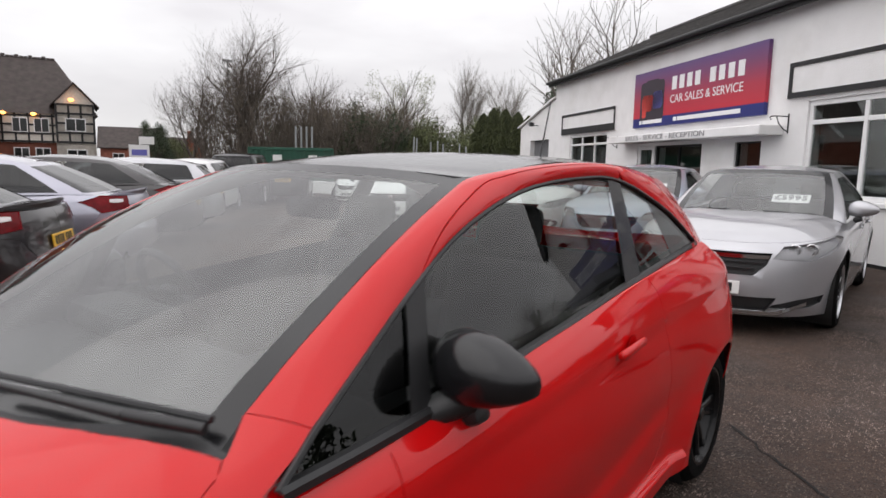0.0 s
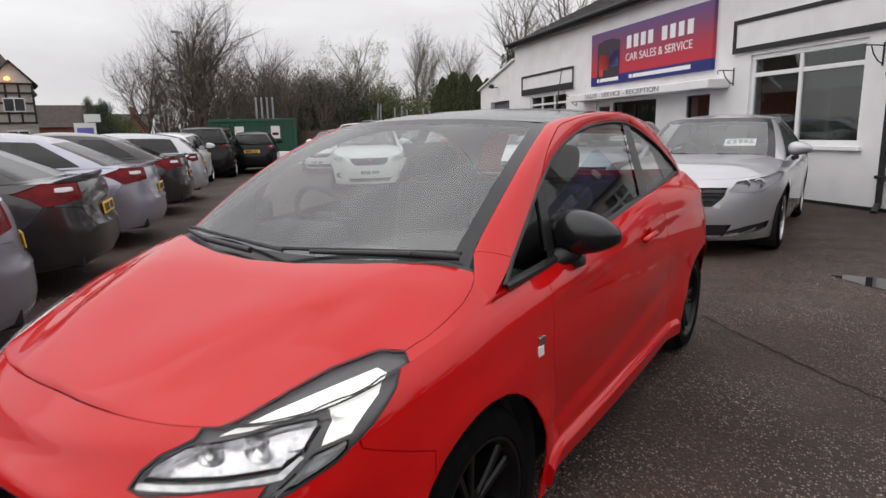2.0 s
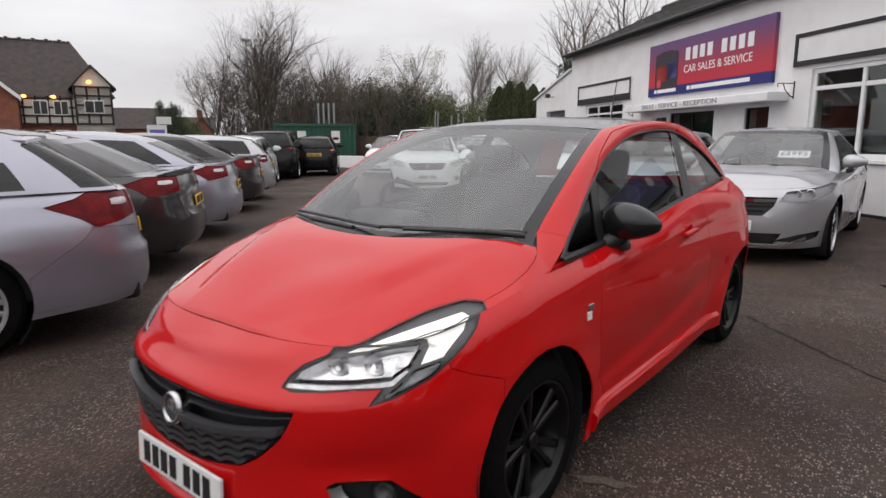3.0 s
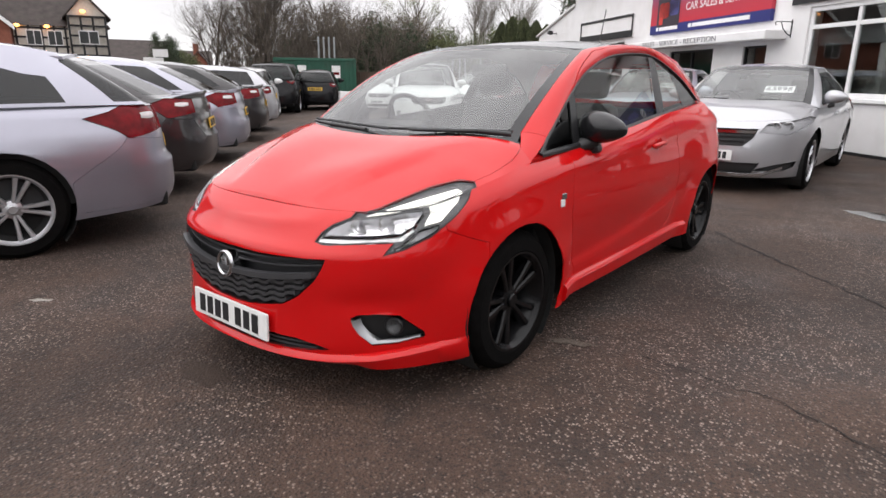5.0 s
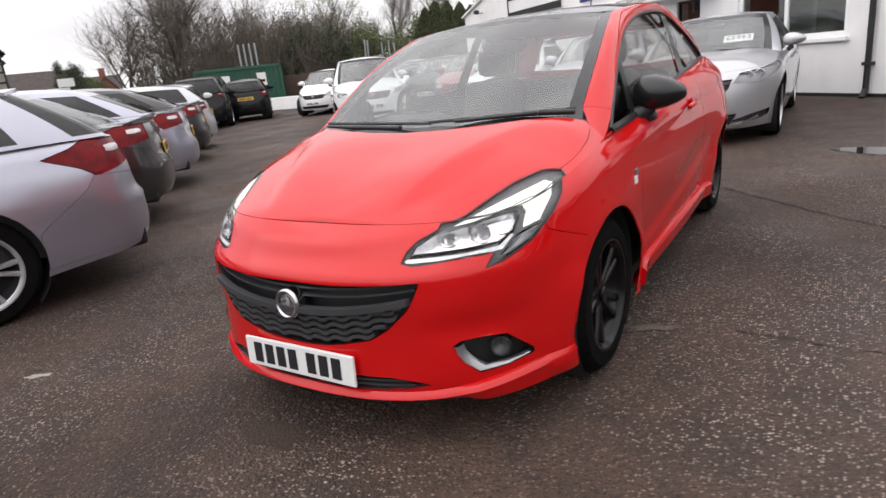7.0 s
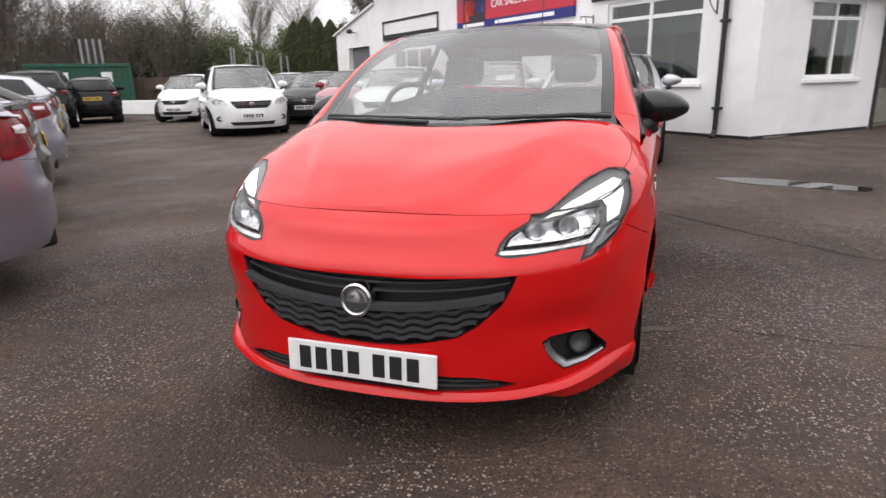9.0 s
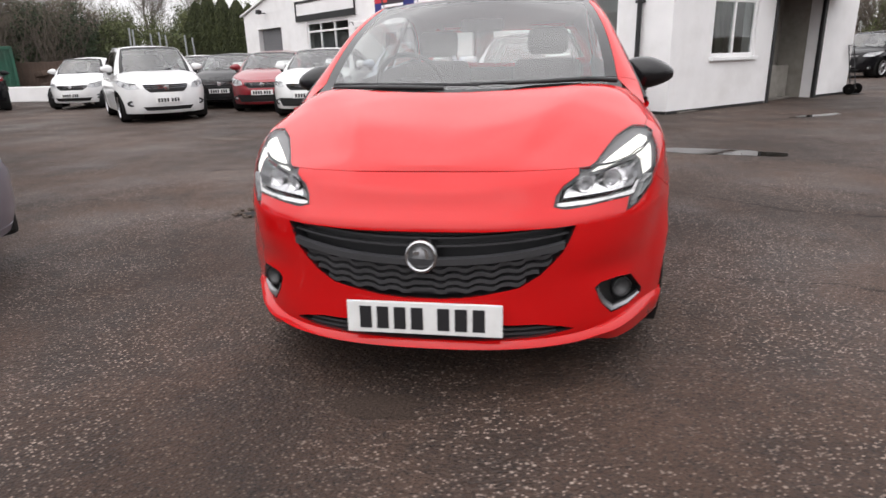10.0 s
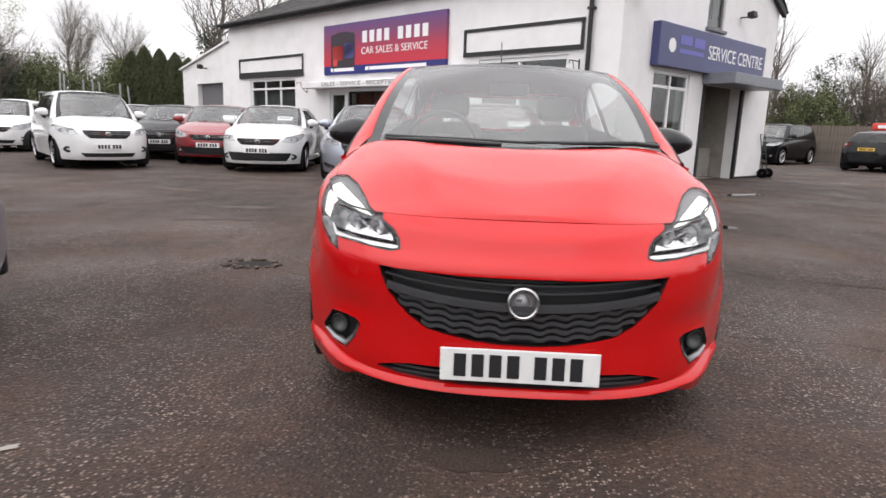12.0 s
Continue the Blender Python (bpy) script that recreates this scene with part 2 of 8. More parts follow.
def lathe(profile, sides=40, axis="X"):
    """Turns a profile of (radius, along) about an axis."""
    bm = bmesh.new()
    rings = []
    for r, x in profile:
        ring = []
        for k in range(sides):
            c, s = math.cos(2 * math.pi * k / sides), math.sin(2 * math.pi * k / sides)
            ring.append(bm.verts.new((x, r * c, r * s) if axis == "X" else (r * c, r * s, x)))
        rings.append(ring)
    for a, b in zip(rings, rings[1:]):
        for k in range(sides):
            bm.faces.new((a[k], a[(k + 1) % sides], b[(k + 1) % sides], b[k]))
    return bm


def writing(text, size, width=None):
    """Letters in the built-in font as a flat mesh in the xz plane, centred, facing -y."""
    cu = bpy.data.curves.new("letters", "FONT")
    cu.body, cu.size, cu.align_x, cu.align_y, cu.extrude = text, size, "CENTER", "CENTER", 0.003
    ob = bpy.data.objects.new("letters", cu)
    scene.collection.objects.link(ob)
    me = bpy.data.meshes.new_from_object(ob.evaluated_get(bpy.context.evaluated_depsgraph_get()))
    bpy.data.objects.remove(ob)
    bpy.data.curves.remove(cu)
    if width:
        xs = [v.co.x for v in me.vertices]
        k = width / (max(xs) - min(xs))
        me.transform(Matrix.Diagonal((k, 1, 1, 1)))
    me.transform(Matrix.Rotation(radians(90), 4, "X"))
    return me


def smooth_keys(keys):
    """A smooth curve through (parameter, value or values): monotone cubic, so that it never overshoots."""
    xs = np.array([k[0] for k in keys], float)
    ys = np.array([k[1:] for k in keys], float)
    d = np.diff(ys, axis=0) / np.diff(xs)[:, None]
    m = np.zeros_like(ys)
    m[0], m[-1] = d[0], d[-1]
    for i in range(1, len(xs) - 1):
        same_sign = d[i - 1] * d[i] > 0
        h0, h1 = xs[i] - xs[i - 1], xs[i + 1] - xs[i]
        w0, w1 = 2 * h1 + h0, h1 + 2 * h0
        safe0, safe1 = np.where(same_sign, d[i - 1], 1), np.where(same_sign, d[i], 1)
        m[i] = np.where(same_sign, (w0 + w1) / (w0 / safe0 + w1 / safe1), 0)

    def at(x):
        x = min(max(x, xs[0]), xs[-1])
        i = min(max(int(np.searchsorted(xs, x)) - 1, 0), len(xs) - 2)
        h = xs[i + 1] - xs[i]
        t = (x - xs[i]) / h
        v = (2 * t**3 - 3 * t**2 + 1) * ys[i] + (t**3 - 2 * t**2 + t) * h * m[i] + (3 * t**2 - 2 * t**3) * ys[i + 1] + (t**3 - t**2) * h * m[i + 1]
        return float(v[0]) if len(v) == 1 else v
    return at


def inside(p, poly):
    x, y = p
    hit = False
    for (x0, y0), (x1, y1) in zip(poly, poly[1:] + poly[:1]):
        if (y0 > y) != (y1 > y) and x < (x1 - x0) * (y - y0) / (y1 - y0) + x0:
            hit = not hit
    return hit


def cut_region(bm, poly, region):
    """Cuts the outline poly into a flat sheet in the xy plane and gives the faces within it the material index region."""
    px, py = [p[0] for p in poly], [p[1] for p in poly]
    bounds = (min(px) - 0.001, max(px) + 0.001, min(py) - 0.001, max(py) + 0.001)

    def overlaps(f, lo_x, hi_x, lo_y, hi_y):
        cs = [v.co for v in f.verts]
        return min(c.x for c in cs) < hi_x and max(c.x for c in cs) > lo_x and min(c.y for c in cs) < hi_y and max(c.y for c in cs) > lo_y
    pool = {f for f in bm.faces if overlaps(f, *bounds)}
    for (x0, y0), (x1, y1) in zip(poly, poly[1:] + poly[:1]):
        near = [f for f in pool if f.is_valid and overlaps(f, min(x0, x1) - 1e-5, max(x0, x1) + 1e-5, min(y0, y1) - 1e-5, max(y0, y1) + 1e-5)]
        if not near:
            continue
        many = [f for f in near if len(f.verts) > 4]
        if many:
            got = bmesh.ops.triangulate(bm, faces=many)["faces"]
            near = [f for f in near if f.is_valid and f not in many] + got
            pool = {f for f in pool if f.is_valid} | set(got)
        geom = list({v for f in near for v in f.verts}) + list({e for f in near for e in f.edges}) + near
        got = bmesh.ops.bisect_plane(bm, geom=geom, dist=1e-6, plane_co=(x0, y0, 0), plane_no=(y1 - y0, x0 - x1, 0))
        pool |= {g for g in got["geom"] if isinstance(g, bmesh.types.BMFace)}
        pool = {f for f in pool if f.is_valid}
    xs, ys = [p[0] for p in poly], [p[1] for p in poly]
    for f in bm.faces:
        c = f.calc_center_median()
        if min(xs) <= c.x <= max(xs) and min(ys) <= c.y <= max(ys) and inside((c.x, c.y), poly):
            f.material_index = region


def extract(bm, regions):
    """A new bmesh with the faces of those material indices."""
    got = bmesh.new()
    seen = {}
    for f in bm.faces:
        if f.material_index in regions:
            vs = []
            for v in f.verts:
                if v not in seen:
                    seen[v] = got.verts.new(v.co)
                vs.append(seen[v])
            got.faces.new(vs)
    got.normal_update()
    return got


def groove(bm, width=0.003, depth=0.006, spare=None):
    """Rolls the open edges of a panel inwards, so that a shut line shows between it and its neighbour."""
    bm.normal_update()
    out = {v: v.normal.copy() for e in bm.edges if e.is_boundary for v in e.verts}
    bmesh.ops.inset_region(bm, faces=bm.faces[:], thickness=width, use_even_offset=False, use_boundary=True)
    for v in bm.verts:
        if v in out and v.is_boundary and not (spare and spare(v.co)):
            v.co -= out[v] * depth
    return bm


def recess(bm, depth, keep_top=False, shrink=0.0):
    """Sinks a panel by depth and gives it side walls up to its old outline."""
    bm.normal_update()
    normals = {v: v.normal.copy() for v in bm.verts}
    old = bm.faces[:]
    edges = [e for e in bm.edges if e.is_boundary]
    ring = {}
    for e in edges:
        for v in e.verts:
            if v not in ring:
                ring[v] = bm.verts.new(v.co)
    for e in edges:
        a, b = e.link_loops[0].vert, e.link_loops[0].link_loop_next.vert
        bm.faces.new((a, ring[a], ring[b], b)).normal_flip()
    for v, n in normals.items():
        v.co -= n * depth
    bm.normal_update()
    return bm


def solid_patch(bm, thick):
    """Gives an open panel thickness inwards."""
    bm.normal_update()
    bmesh.ops.solidify(bm, geom=bm.faces[:], thickness=thick)
    return bm

# ---- cars: one builder, many shapes ----
SF, SR = 0.36, 0.76  # where the front and rear corners of the plan begin on its half outline


def car_spec(L=4.3, W=0.88, H=1.48, wb=2.65, front=0.9, cowl=1.05, header=1.75, roof_end=0.45, glass_end=0.12, belt=0.655, hood=0.49, rail=0.66, wheel=0.32, clear=0.19, nose=2.4, nf=2.3, nr=2.8, **more):
    """Shape of a car from its main sizes; lengths run from its nose, heights are parts of H. The nose points to -y."""
    f, r = -L / 2, L / 2
    yc, yh, ye, yg = f + cowl, f + header, r - roof_end, r - glass_end
    zb = belt * H
    sp = dict(
        L=L, W=W, H=H, f=f, r=r, yf=f + front, yr=f + front + wb, wheel=wheel, nf=nf, nr=nr, ya=f + 0.95, yb=r - 0.55,
        F=[(clear, f + 0.05), (0.28, f), (0.40 * H / 1.48, f), (hood * H - 0.10, f + 0.05), (hood * H, f + 0.13), (0.62 * H, f + 0.26)],
        R=[(clear, r - 0.08), (0.35, r), (0.62, r - 0.01), (0.85, r - 0.07), (0.72 * H, r - 0.12)],
        prof=[(clear - 0.05, 0.93), (0.30, 0.965), (0.5, 0.985), (0.69, 1.0), (0.80, 0.992), (0.93, 0.945), (1.1, 0.90)],
        low=[(f, clear), (f + 0.6, clear), (f + 1.2, clear + 0.02), (r - 1.2, clear + 0.02), (r - 0.5, clear + 0.06), (r, clear + 0.10)],
        top=[(f, hood * H), (f + 0.18, hood * H + 0.02), (f + 0.68, zb - 0.10), (yc + 0.2, zb - 0.03), (0, zb), (r - 0.9, zb + 0.05), (r, zb + 0.03)],
        crown=[(f, hood * H), (f + 0.14, hood * H + 0.005), (f + 0.3, hood * H + 0.075), (f + 0.65, zb - 0.005), (yc + 0.15, zb + 0.07), (yc + 0.5, zb + 0.09)],
        deck=[(yg - 0.3, zb + 0.07), (r - 0.1, zb + 0.04), (r, zb + 0.02)],
        base=[(0, 0, yc - 0.05, zb + 0.02), (0.10, W * 0.45, yc, zb + 0.02), (0.19, W * 0.79, yc + 0.17, zb + 0.012), (0.25, W * 0.915, yc + 0.20, zb - 0.03), (0.45, W * 0.925, -0.1, zb), (0.64, W * 0.92, f + front + wb * 0.72, zb + 0.025), (0.82, W * 0.88, yg - 0.42, zb + 0.05), (0.90, W * 0.78, yg - 0.10, zb + 0.05), (1.0, 0, yg, zb + 0.04)],
        roof=[(0, 0, yh - 0.13, H - 0.055), (0.10, W * rail * 0.55, yh - 0.10, H - 0.06), (0.19, W * rail * 0.97, yh + 0.02, H - 0.085), (0.25, W * rail * 1.02, yh + 0.14, H - 0.085), (0.45, W * rail * 1.02, yh + 0.55, H - 0.06), (0.64, W * rail, yh + (ye - yh) * 0.62, H - 0.07), (0.82, W * rail * 0.94, ye - 0.22, H - 0.10), (0.90, W * rail * 0.84, ye - 0.05, H - 0.125), (1.0, 0, ye, H - 0.12)],
        crest=0.055, vbot=[(0, 0.06), (1, 0.06)], vtop=[(0, 0.90), (0.19, 0.90), (0.25, 0.88), (0.82, 0.86), (1, 0.9)],
        screen=0.165, glass_a=0.285, pillar=(0.60, 0.635), glass_b=0.83, back=0.905, bulge=0.035)
    sp.update(more)
    return sp


class Shape:
    """The surfaces of a car body."""

    def __init__(self, sp):
        self.sp = sp
        self.k_F, self.k_R, self.k_prof = smooth_keys(sp["F"]), smooth_keys(sp["R"]), smooth_keys(sp["prof"])
        self.k_low, self.k_top = smooth_keys(sp["low"]), smooth_keys(sp["top"])
        self.k_crown, self.k_deck = smooth_keys(sp["crown"]), smooth_keys(sp["deck"])
        self.k_base, self.k_roof = smooth_keys(sp["base"]), smooth_keys(sp["roof"])
        self.k_vbot, self.k_vtop = smooth_keys(sp["vbot"]), smooth_keys(sp["vtop"])

    def nominal(self, s):
        sp, a = self.sp, abs(s)
        if a < SF:
            return sp["f"] + 0.06 + (sp["ya"] - sp["f"] - 0.06) * (1 - math.cos(a / SF * math.pi / 2) ** (2 / sp["nf"]))
        if a < SR:
            return sp["ya"] + (sp["yb"] - sp["ya"]) * (a - SF) / (SR - SF)
        return sp["yb"] + (sp["r"] - 0.05 - sp["yb"]) * max(0.0, math.sin((a - SR) / (1 - SR) * math.pi / 2)) ** (2 / sp["nr"])

    def at(self, s, z):
        """The point of the body side at s (0 front middle, 1 rear middle, negative on the car's right) and height z."""
        sp, a = self.sp, min(abs(s), 1.0)
        w = sp["W"] * self.k_prof(z)
        if a < SF:
            th = a / SF * math.pi / 2
            f = self.k_F(z)
            cx, y = math.sin(th) ** (2 / sp["nf"]), f + (sp["ya"] - f) * (1 - max(math.cos(th), 0) ** (2 / sp["nf"]))
        elif a < SR:
            cx, y = 1.0, sp["ya"] + (sp["yb"] - sp["ya"]) * (a - SF) / (SR - SF)
        else:
            th = (a - SR) / (1 - SR) * math.pi / 2
            r = self.k_R(z)
            cx, y = max(math.cos(th), 0) ** (2 / sp["nr"]), sp["yb"] + (r - sp["yb"]) * math.sin(th) ** (2 / sp["nr"])
        x = w * cx * (1 - 0.045 * ((y - 0.15) / (sp["L"] / 2)) ** 2)
        top = self.k_top(self.nominal(a))
        d = min(1.0, max(0.0, (z - top + 0.08) / 0.08))
        x -= 0.035 * d * d * cx
        y += 0.022 * d * d * (1 - cx) * (1 if a < 0.5 else -1)
        if "relief" in sp and a < SF:
            out = sp["relief"](abs(x), z)
            y -= out
        if "side_relief" in sp:
            x += sp["side_relief"](y, z) * cx
        for ya in (sp["yf"], sp["yr"]):
            d = math.hypot(y - ya, z - sp["wheel"])
            x += 0.016 * cx * math.exp(-(((d - sp["wheel"] - 0.05) / 0.06) ** 2))
        return Vector((math.copysign(x, s) if s else 0.0, y, z))

    def s_of_x(self, x, z):
        lo, hi = 0.0, SF
        for _ in range(30):
            mid = (lo + hi) / 2
            lo, hi = (mid, hi) if self.at(mid, z).x < abs(x) else (lo, mid)
        return math.copysign((lo + hi) / 2, x)

    def s_of_y(self, y, z, side=1):
        lo, hi = 0.0, 1.0
        for _ in range(30):
            mid = (lo + hi) / 2
            lo, hi = (mid, hi) if self.at(mid, z).y < y else (lo, mid)
        return side * (lo + hi) / 2

    def front(self, pts):
        return [(self.s_of_x(x, z), z) for x, z in pts]

    def flank(self, pts, side=1):
        return [(self.s_of_y(y, z, side), z) for y, z in pts]

    def sheet(self, columns, rows):
        """The body side laid flat in the plane of (s, z)."""
        bm = bmesh.new()
        half = [SF * k / columns for k in range(columns)] + [SF + (SR - SF) * k / columns for k in range(columns)] + [SR + (1 - SR) * k / columns for k in range(columns + 1)]
        ss = [-s for s in reversed(half[1:])] + half
        grid = []
        for s in ss:
            y = self.nominal(s)
            lo, hi = self.k_low(y), self.k_top(y)
            grid.append([bm.verts.new((s, lo + (hi - lo) * j / rows, 0)) for j in range(rows + 1)])
        for a, b in zip(grid, grid[1:]):
            for j in range(rows):
                bm.faces.new((a[j], b[j], b[j + 1], a[j + 1]))
        return bm

    def wrap(self, bm):
        for v in bm.verts:
            v.co = self.at(v.co.x, v.co.y)
        bm.normal_update()
        return bm

    def fullness(self, y):
        """How square the bonnet's cross-section is at y."""
        back = min(1.0, max(0.0, (y - self.sp["f"] - 0.78) / 0.25))
        return 2.2 + 2.8 * min(1, max(0, (y - self.sp["f"] - 0.35) / 0.7)) + self.sp.get("square_back", 0.0) * back * back * (3 - 2 * back)

    def lid(self, s0, s1, steps, across, height):
        """Bonnet or boot deck: spans the two shoulders between s0 and s1, with its own crown."""
        bm = bmesh.new()
        grid = []
        for i in range(steps + 1):
            s = s0 + (s1 - s0) * i / steps
            y0 = self.nominal(s)
            p = self.at(max(s, 1e-4) if s < 0.5 else min(s, 1 - 1e-4), self.k_top(y0))
            zc = max(height(p.y), p.z)
            row = []
            for k in range(across + 1):
                u = -math.cos(math.pi * k / across)
                z = p.z + (zc - p.z) * (1 - abs(u) ** (self.fullness(p.y) if s < 0.5 else 2.2))
                if s < 0.5:
                    off = abs(u * p.x) - (0.24 + 0.42 * (p.y - self.sp["f"] - 0.2))
                    z += self.sp.get("ridge", 0.0) * (math.exp(-((off / 0.035) ** 2)) if off > 0 else math.exp(-((off / 0.22) ** 2))) * min(1, max(0, (p.y - self.sp["f"] - 0.22) / 0.25)) * (1 - 0.75 * min(1, max(0, (p.y - self.sp["f"] - 0.60) / 0.25)))
                if i == 0 and s < 0.5:
                    e = self.s_of_x(u * p.x, p.z)
                    row.append(bm.verts.new(self.at(e, self.k_top(self.nominal(e)))))
                else:
                    row.append(bm.verts.new((u * p.x, p.y, z)))
            grid.append(row)
        for a, b in zip(grid, grid[1:]):
            for k in range(across):
                bm.faces.new((a[k], a[k + 1], b[k + 1], b[k]))
        bm.normal_update()
        return bm

    def cabin(self, columns, zones):
        """Pillars and glass, laid out so that its rows follow the window edges. Zones name what lies between: 0 body, 1 screen, 2 and 3 side glass, 4 pillar trim, 5 rear glass."""
        sp = self.sp
        bm = bmesh.new()
        edge = sp.get("edge", 0.195)
        marks = [0, sp["screen"], edge, 0.25, sp["glass_a"], sp["pillar"][0], sp["pillar"][1], sp["glass_b"], sp["back"], 1.0]
        qs = []
        for a, b in zip(marks, marks[1:]):
            n = max(1, round((b - a) * columns))
            qs += [a + (b - a) * k / n for k in range(n)]
        qs.append(1.0)
        qs = [-q for q in reversed(qs[1:])] + qs
        grid, vs = [], []
        for q in qs:
            a = abs(q)
            lo, hi = self.k_vbot(a), self.k_vtop(a)
            rows = [0, lo * 0.5] + [lo + (hi - lo) * k / 5 for k in range(6)] + [hi + (1 - hi) * 0.5, 1]
            grid.append([bm.verts.new(self.cab(q, v)) for v in rows])
        for (qa, a), (qb, b) in zip(zip(qs, grid), zip(qs[1:], grid[1:])):
            q = abs(qa + qb) / 2
            for j in range(len(a) - 1):
                f = bm.faces.new((a[j], b[j], b[j + 1], a[j + 1]))
                glazed = 2 <= j < 7
                if q < sp["screen"]:
                    f.material_index = 1 if glazed else 4
                elif q < edge:
                    f.material_index = 4
                elif sp["glass_a"] < q < sp["pillar"][0] and glazed:
                    f.material_index = 2
                elif sp["pillar"][0] < q < sp["pillar"][1] and glazed:
                    f.material_index = 6
                elif sp["pillar"][1] < q < sp["glass_b"] and glazed:
                    f.material_index = 3
                elif q > sp["back"] and glazed:
                    f.material_index = 5
        bm.normal_update()
        return bm

    def cab(self, q, v):
        b, t = np.array(self.k_base(abs(q))), np.array(self.k_roof(abs(q)))
        p = b + (t - b) * v
        out = np.array((p[0] * 1.6, p[1] - (self.k_base(0)[1] + self.k_base(1)[1]) / 2, 0))
        out = out / (np.linalg.norm(out) + 1e-6)
        out[2] = 0.35 if self.sp.get("bow") else 0.0
        p = p + out * (self.sp["bulge"] + self.sp.get("bow", 0.0) * math.exp(-(((abs(q) - 0.22) / 0.09) ** 2))) * 4 * v * (1 - v)
        return Vector((math.copysign(p[0], q) if q else 0.0, p[1], p[2]))

    def roof_panel(self, steps, across):
        bm = bmesh.new()
        grid = []
        for i in range(steps + 1):
            q = 1e-4 + (1 - 2e-4) * i / steps
            p = self.k_roof(q)
            length = max(0.0, math.sin(math.pi * min(1, max(0, (p[1] - self.k_roof(0)[1]) / (self.k_roof(1)[1] - self.k_roof(0)[1]))))) ** 0.6
            row = []
            for k in range(across + 1):
                u = -math.cos(math.pi * k / across)
                row.append(bm.verts.new((u * p[0], p[1], p[2] + self.sp["crest"] * length * (1 - abs(u) ** 2.4))))
            grid.append(row)
        for a, b in zip(grid, grid[1:]):
            for k in range(across):
                bm.faces.new((a[k], a[k + 1], b[k + 1], b[k]))
        bm.normal_update()
        return bm


WHEELS = {}


def wheel_meshes(radius, mat, pairs, width=0.205, rim=0.70):
    """Tyre, rim and spoke meshes for a wheel that looks to +x."""
    key = (radius, mat.name, pairs)
    if key not in WHEELS:
        r, h, ri = radius, width / 2, radius * rim
        tyre = lathe([(ri - 0.004, -h + 0.02), (ri + 0.01, -h), (r - 0.035, -h + 0.003), (r - 0.008, -h + 0.03), (r, -h * 0.55), (r, -h * 0.2), (r - 0.006, -h * 0.18), (r - 0.006, -h * 0.1), (r, -h * 0.08), (r, h * 0.08), (r - 0.006, h * 0.1), (r - 0.006, h * 0.18), (r, h * 0.2), (r, h * 0.55), (r - 0.008, h - 0.03), (r - 0.035, h - 0.003), (ri + 0.01, h), (ri - 0.004, h - 0.02)], 48)
        barrel = lathe([(ri, -h + 0.02), (ri - 0.02, -h + 0.03), (ri - 0.02, h - 0.05), (ri - 0.006, h - 0.022), (ri + 0.002, h - 0.012), (ri + 0.004, h - 0.004), (ri - 0.006, h - 0.006), (ri - 0.016, h - 0.026), (ri - 0.03, h - 0.06), (ri - 0.05, 0.0), (0.02, 0.0)], 48)
        hub = lathe([(0.0, h - 0.022), (0.026, h - 0.022), (0.032, h - 0.028), (0.032, h - 0.036), (0.062, h - 0.045), (0.066, h - 0.06), (0.07, -0.01)], 24)
        spoke = bmesh.new()
        twin = 0.020 if pairs == 5 else 0.0
        for side in ((1, -1) if twin else (1,)):
            sections = ((0.045, 0.010 * side if twin else 0.0, 0.013, h - 0.040), (ri * 0.55, twin * 1.15 * side, 0.0135, h - 0.032), (ri - 0.012, twin * 2.1 * side, 0.018, h - 0.024))
            rings = []
            for rr, off, half, x in sections:
                half = half if twin else half * 1.5
                rings.append([spoke.verts.new(c) for c in ((x, off - half * 0.6, rr), (x, off + half * 0.6, rr), (x - 0.008, off + half, rr), (x - 0.035, off + half, rr), (x - 0.035, off - half, rr), (x - 0.008, off - half, rr))])
            for a, b in zip(rings, rings[1:]):
                for k in range(6):
                    spoke.faces.new((a[k], b[k], b[(k + 1) % 6], a[(k + 1) % 6]))
            spoke.faces.new(rings[-1])
        bmesh.ops.recalc_face_normals(spoke, faces=spoke.faces[:])
        disc = lathe([(0.06, -0.01), (ri * 0.78, -0.01), (ri * 0.78, -0.025)], 32)
        WHEELS[key] = (finish(barrel, "rim", M_BLACKALLOY if mat is M_BLACKALLOY else M_UNDER, True, 35), finish(tyre, "tyre", M_RUBBER, True, 40), finish(spoke, "spoke", mat), finish(hub, "hub", mat, True, 40), finish(disc, "brake_disc", M_SHUTTER, True, 40), finish(lathe([(ri - 0.02, h - 0.030), (ri - 0.006, h - 0.018), (ri + 0.004, h - 0.010), (ri + 0.005, h - 0.003), (ri - 0.005, h - 0.004), (ri - 0.018, h - 0.022)], 48), "rim_lip", mat, True, 40))
    return WHEELS[key]


def add_wheel(car, x, y, radius, mat, pairs, turn=0.0):
    rim, tyre, spoke, hub, disc, lip = wheel_meshes(radius, mat, pairs)
    w = part("wheel", rim, None, car, m=pose(x, y, radius, 0, 0, 0 if x > 0 else 180) @ pose(0, 0, 0, turn))
    part("tyre", tyre, None, w)
    part("hub", hub, None, w)
    part("brake_disc", disc, None, w)
    part("rim_lip", lip, None, w)
    for k in range(pairs):
        part("spoke", spoke, None, w, m=pose(0, 0, 0, 360 / pairs * k))


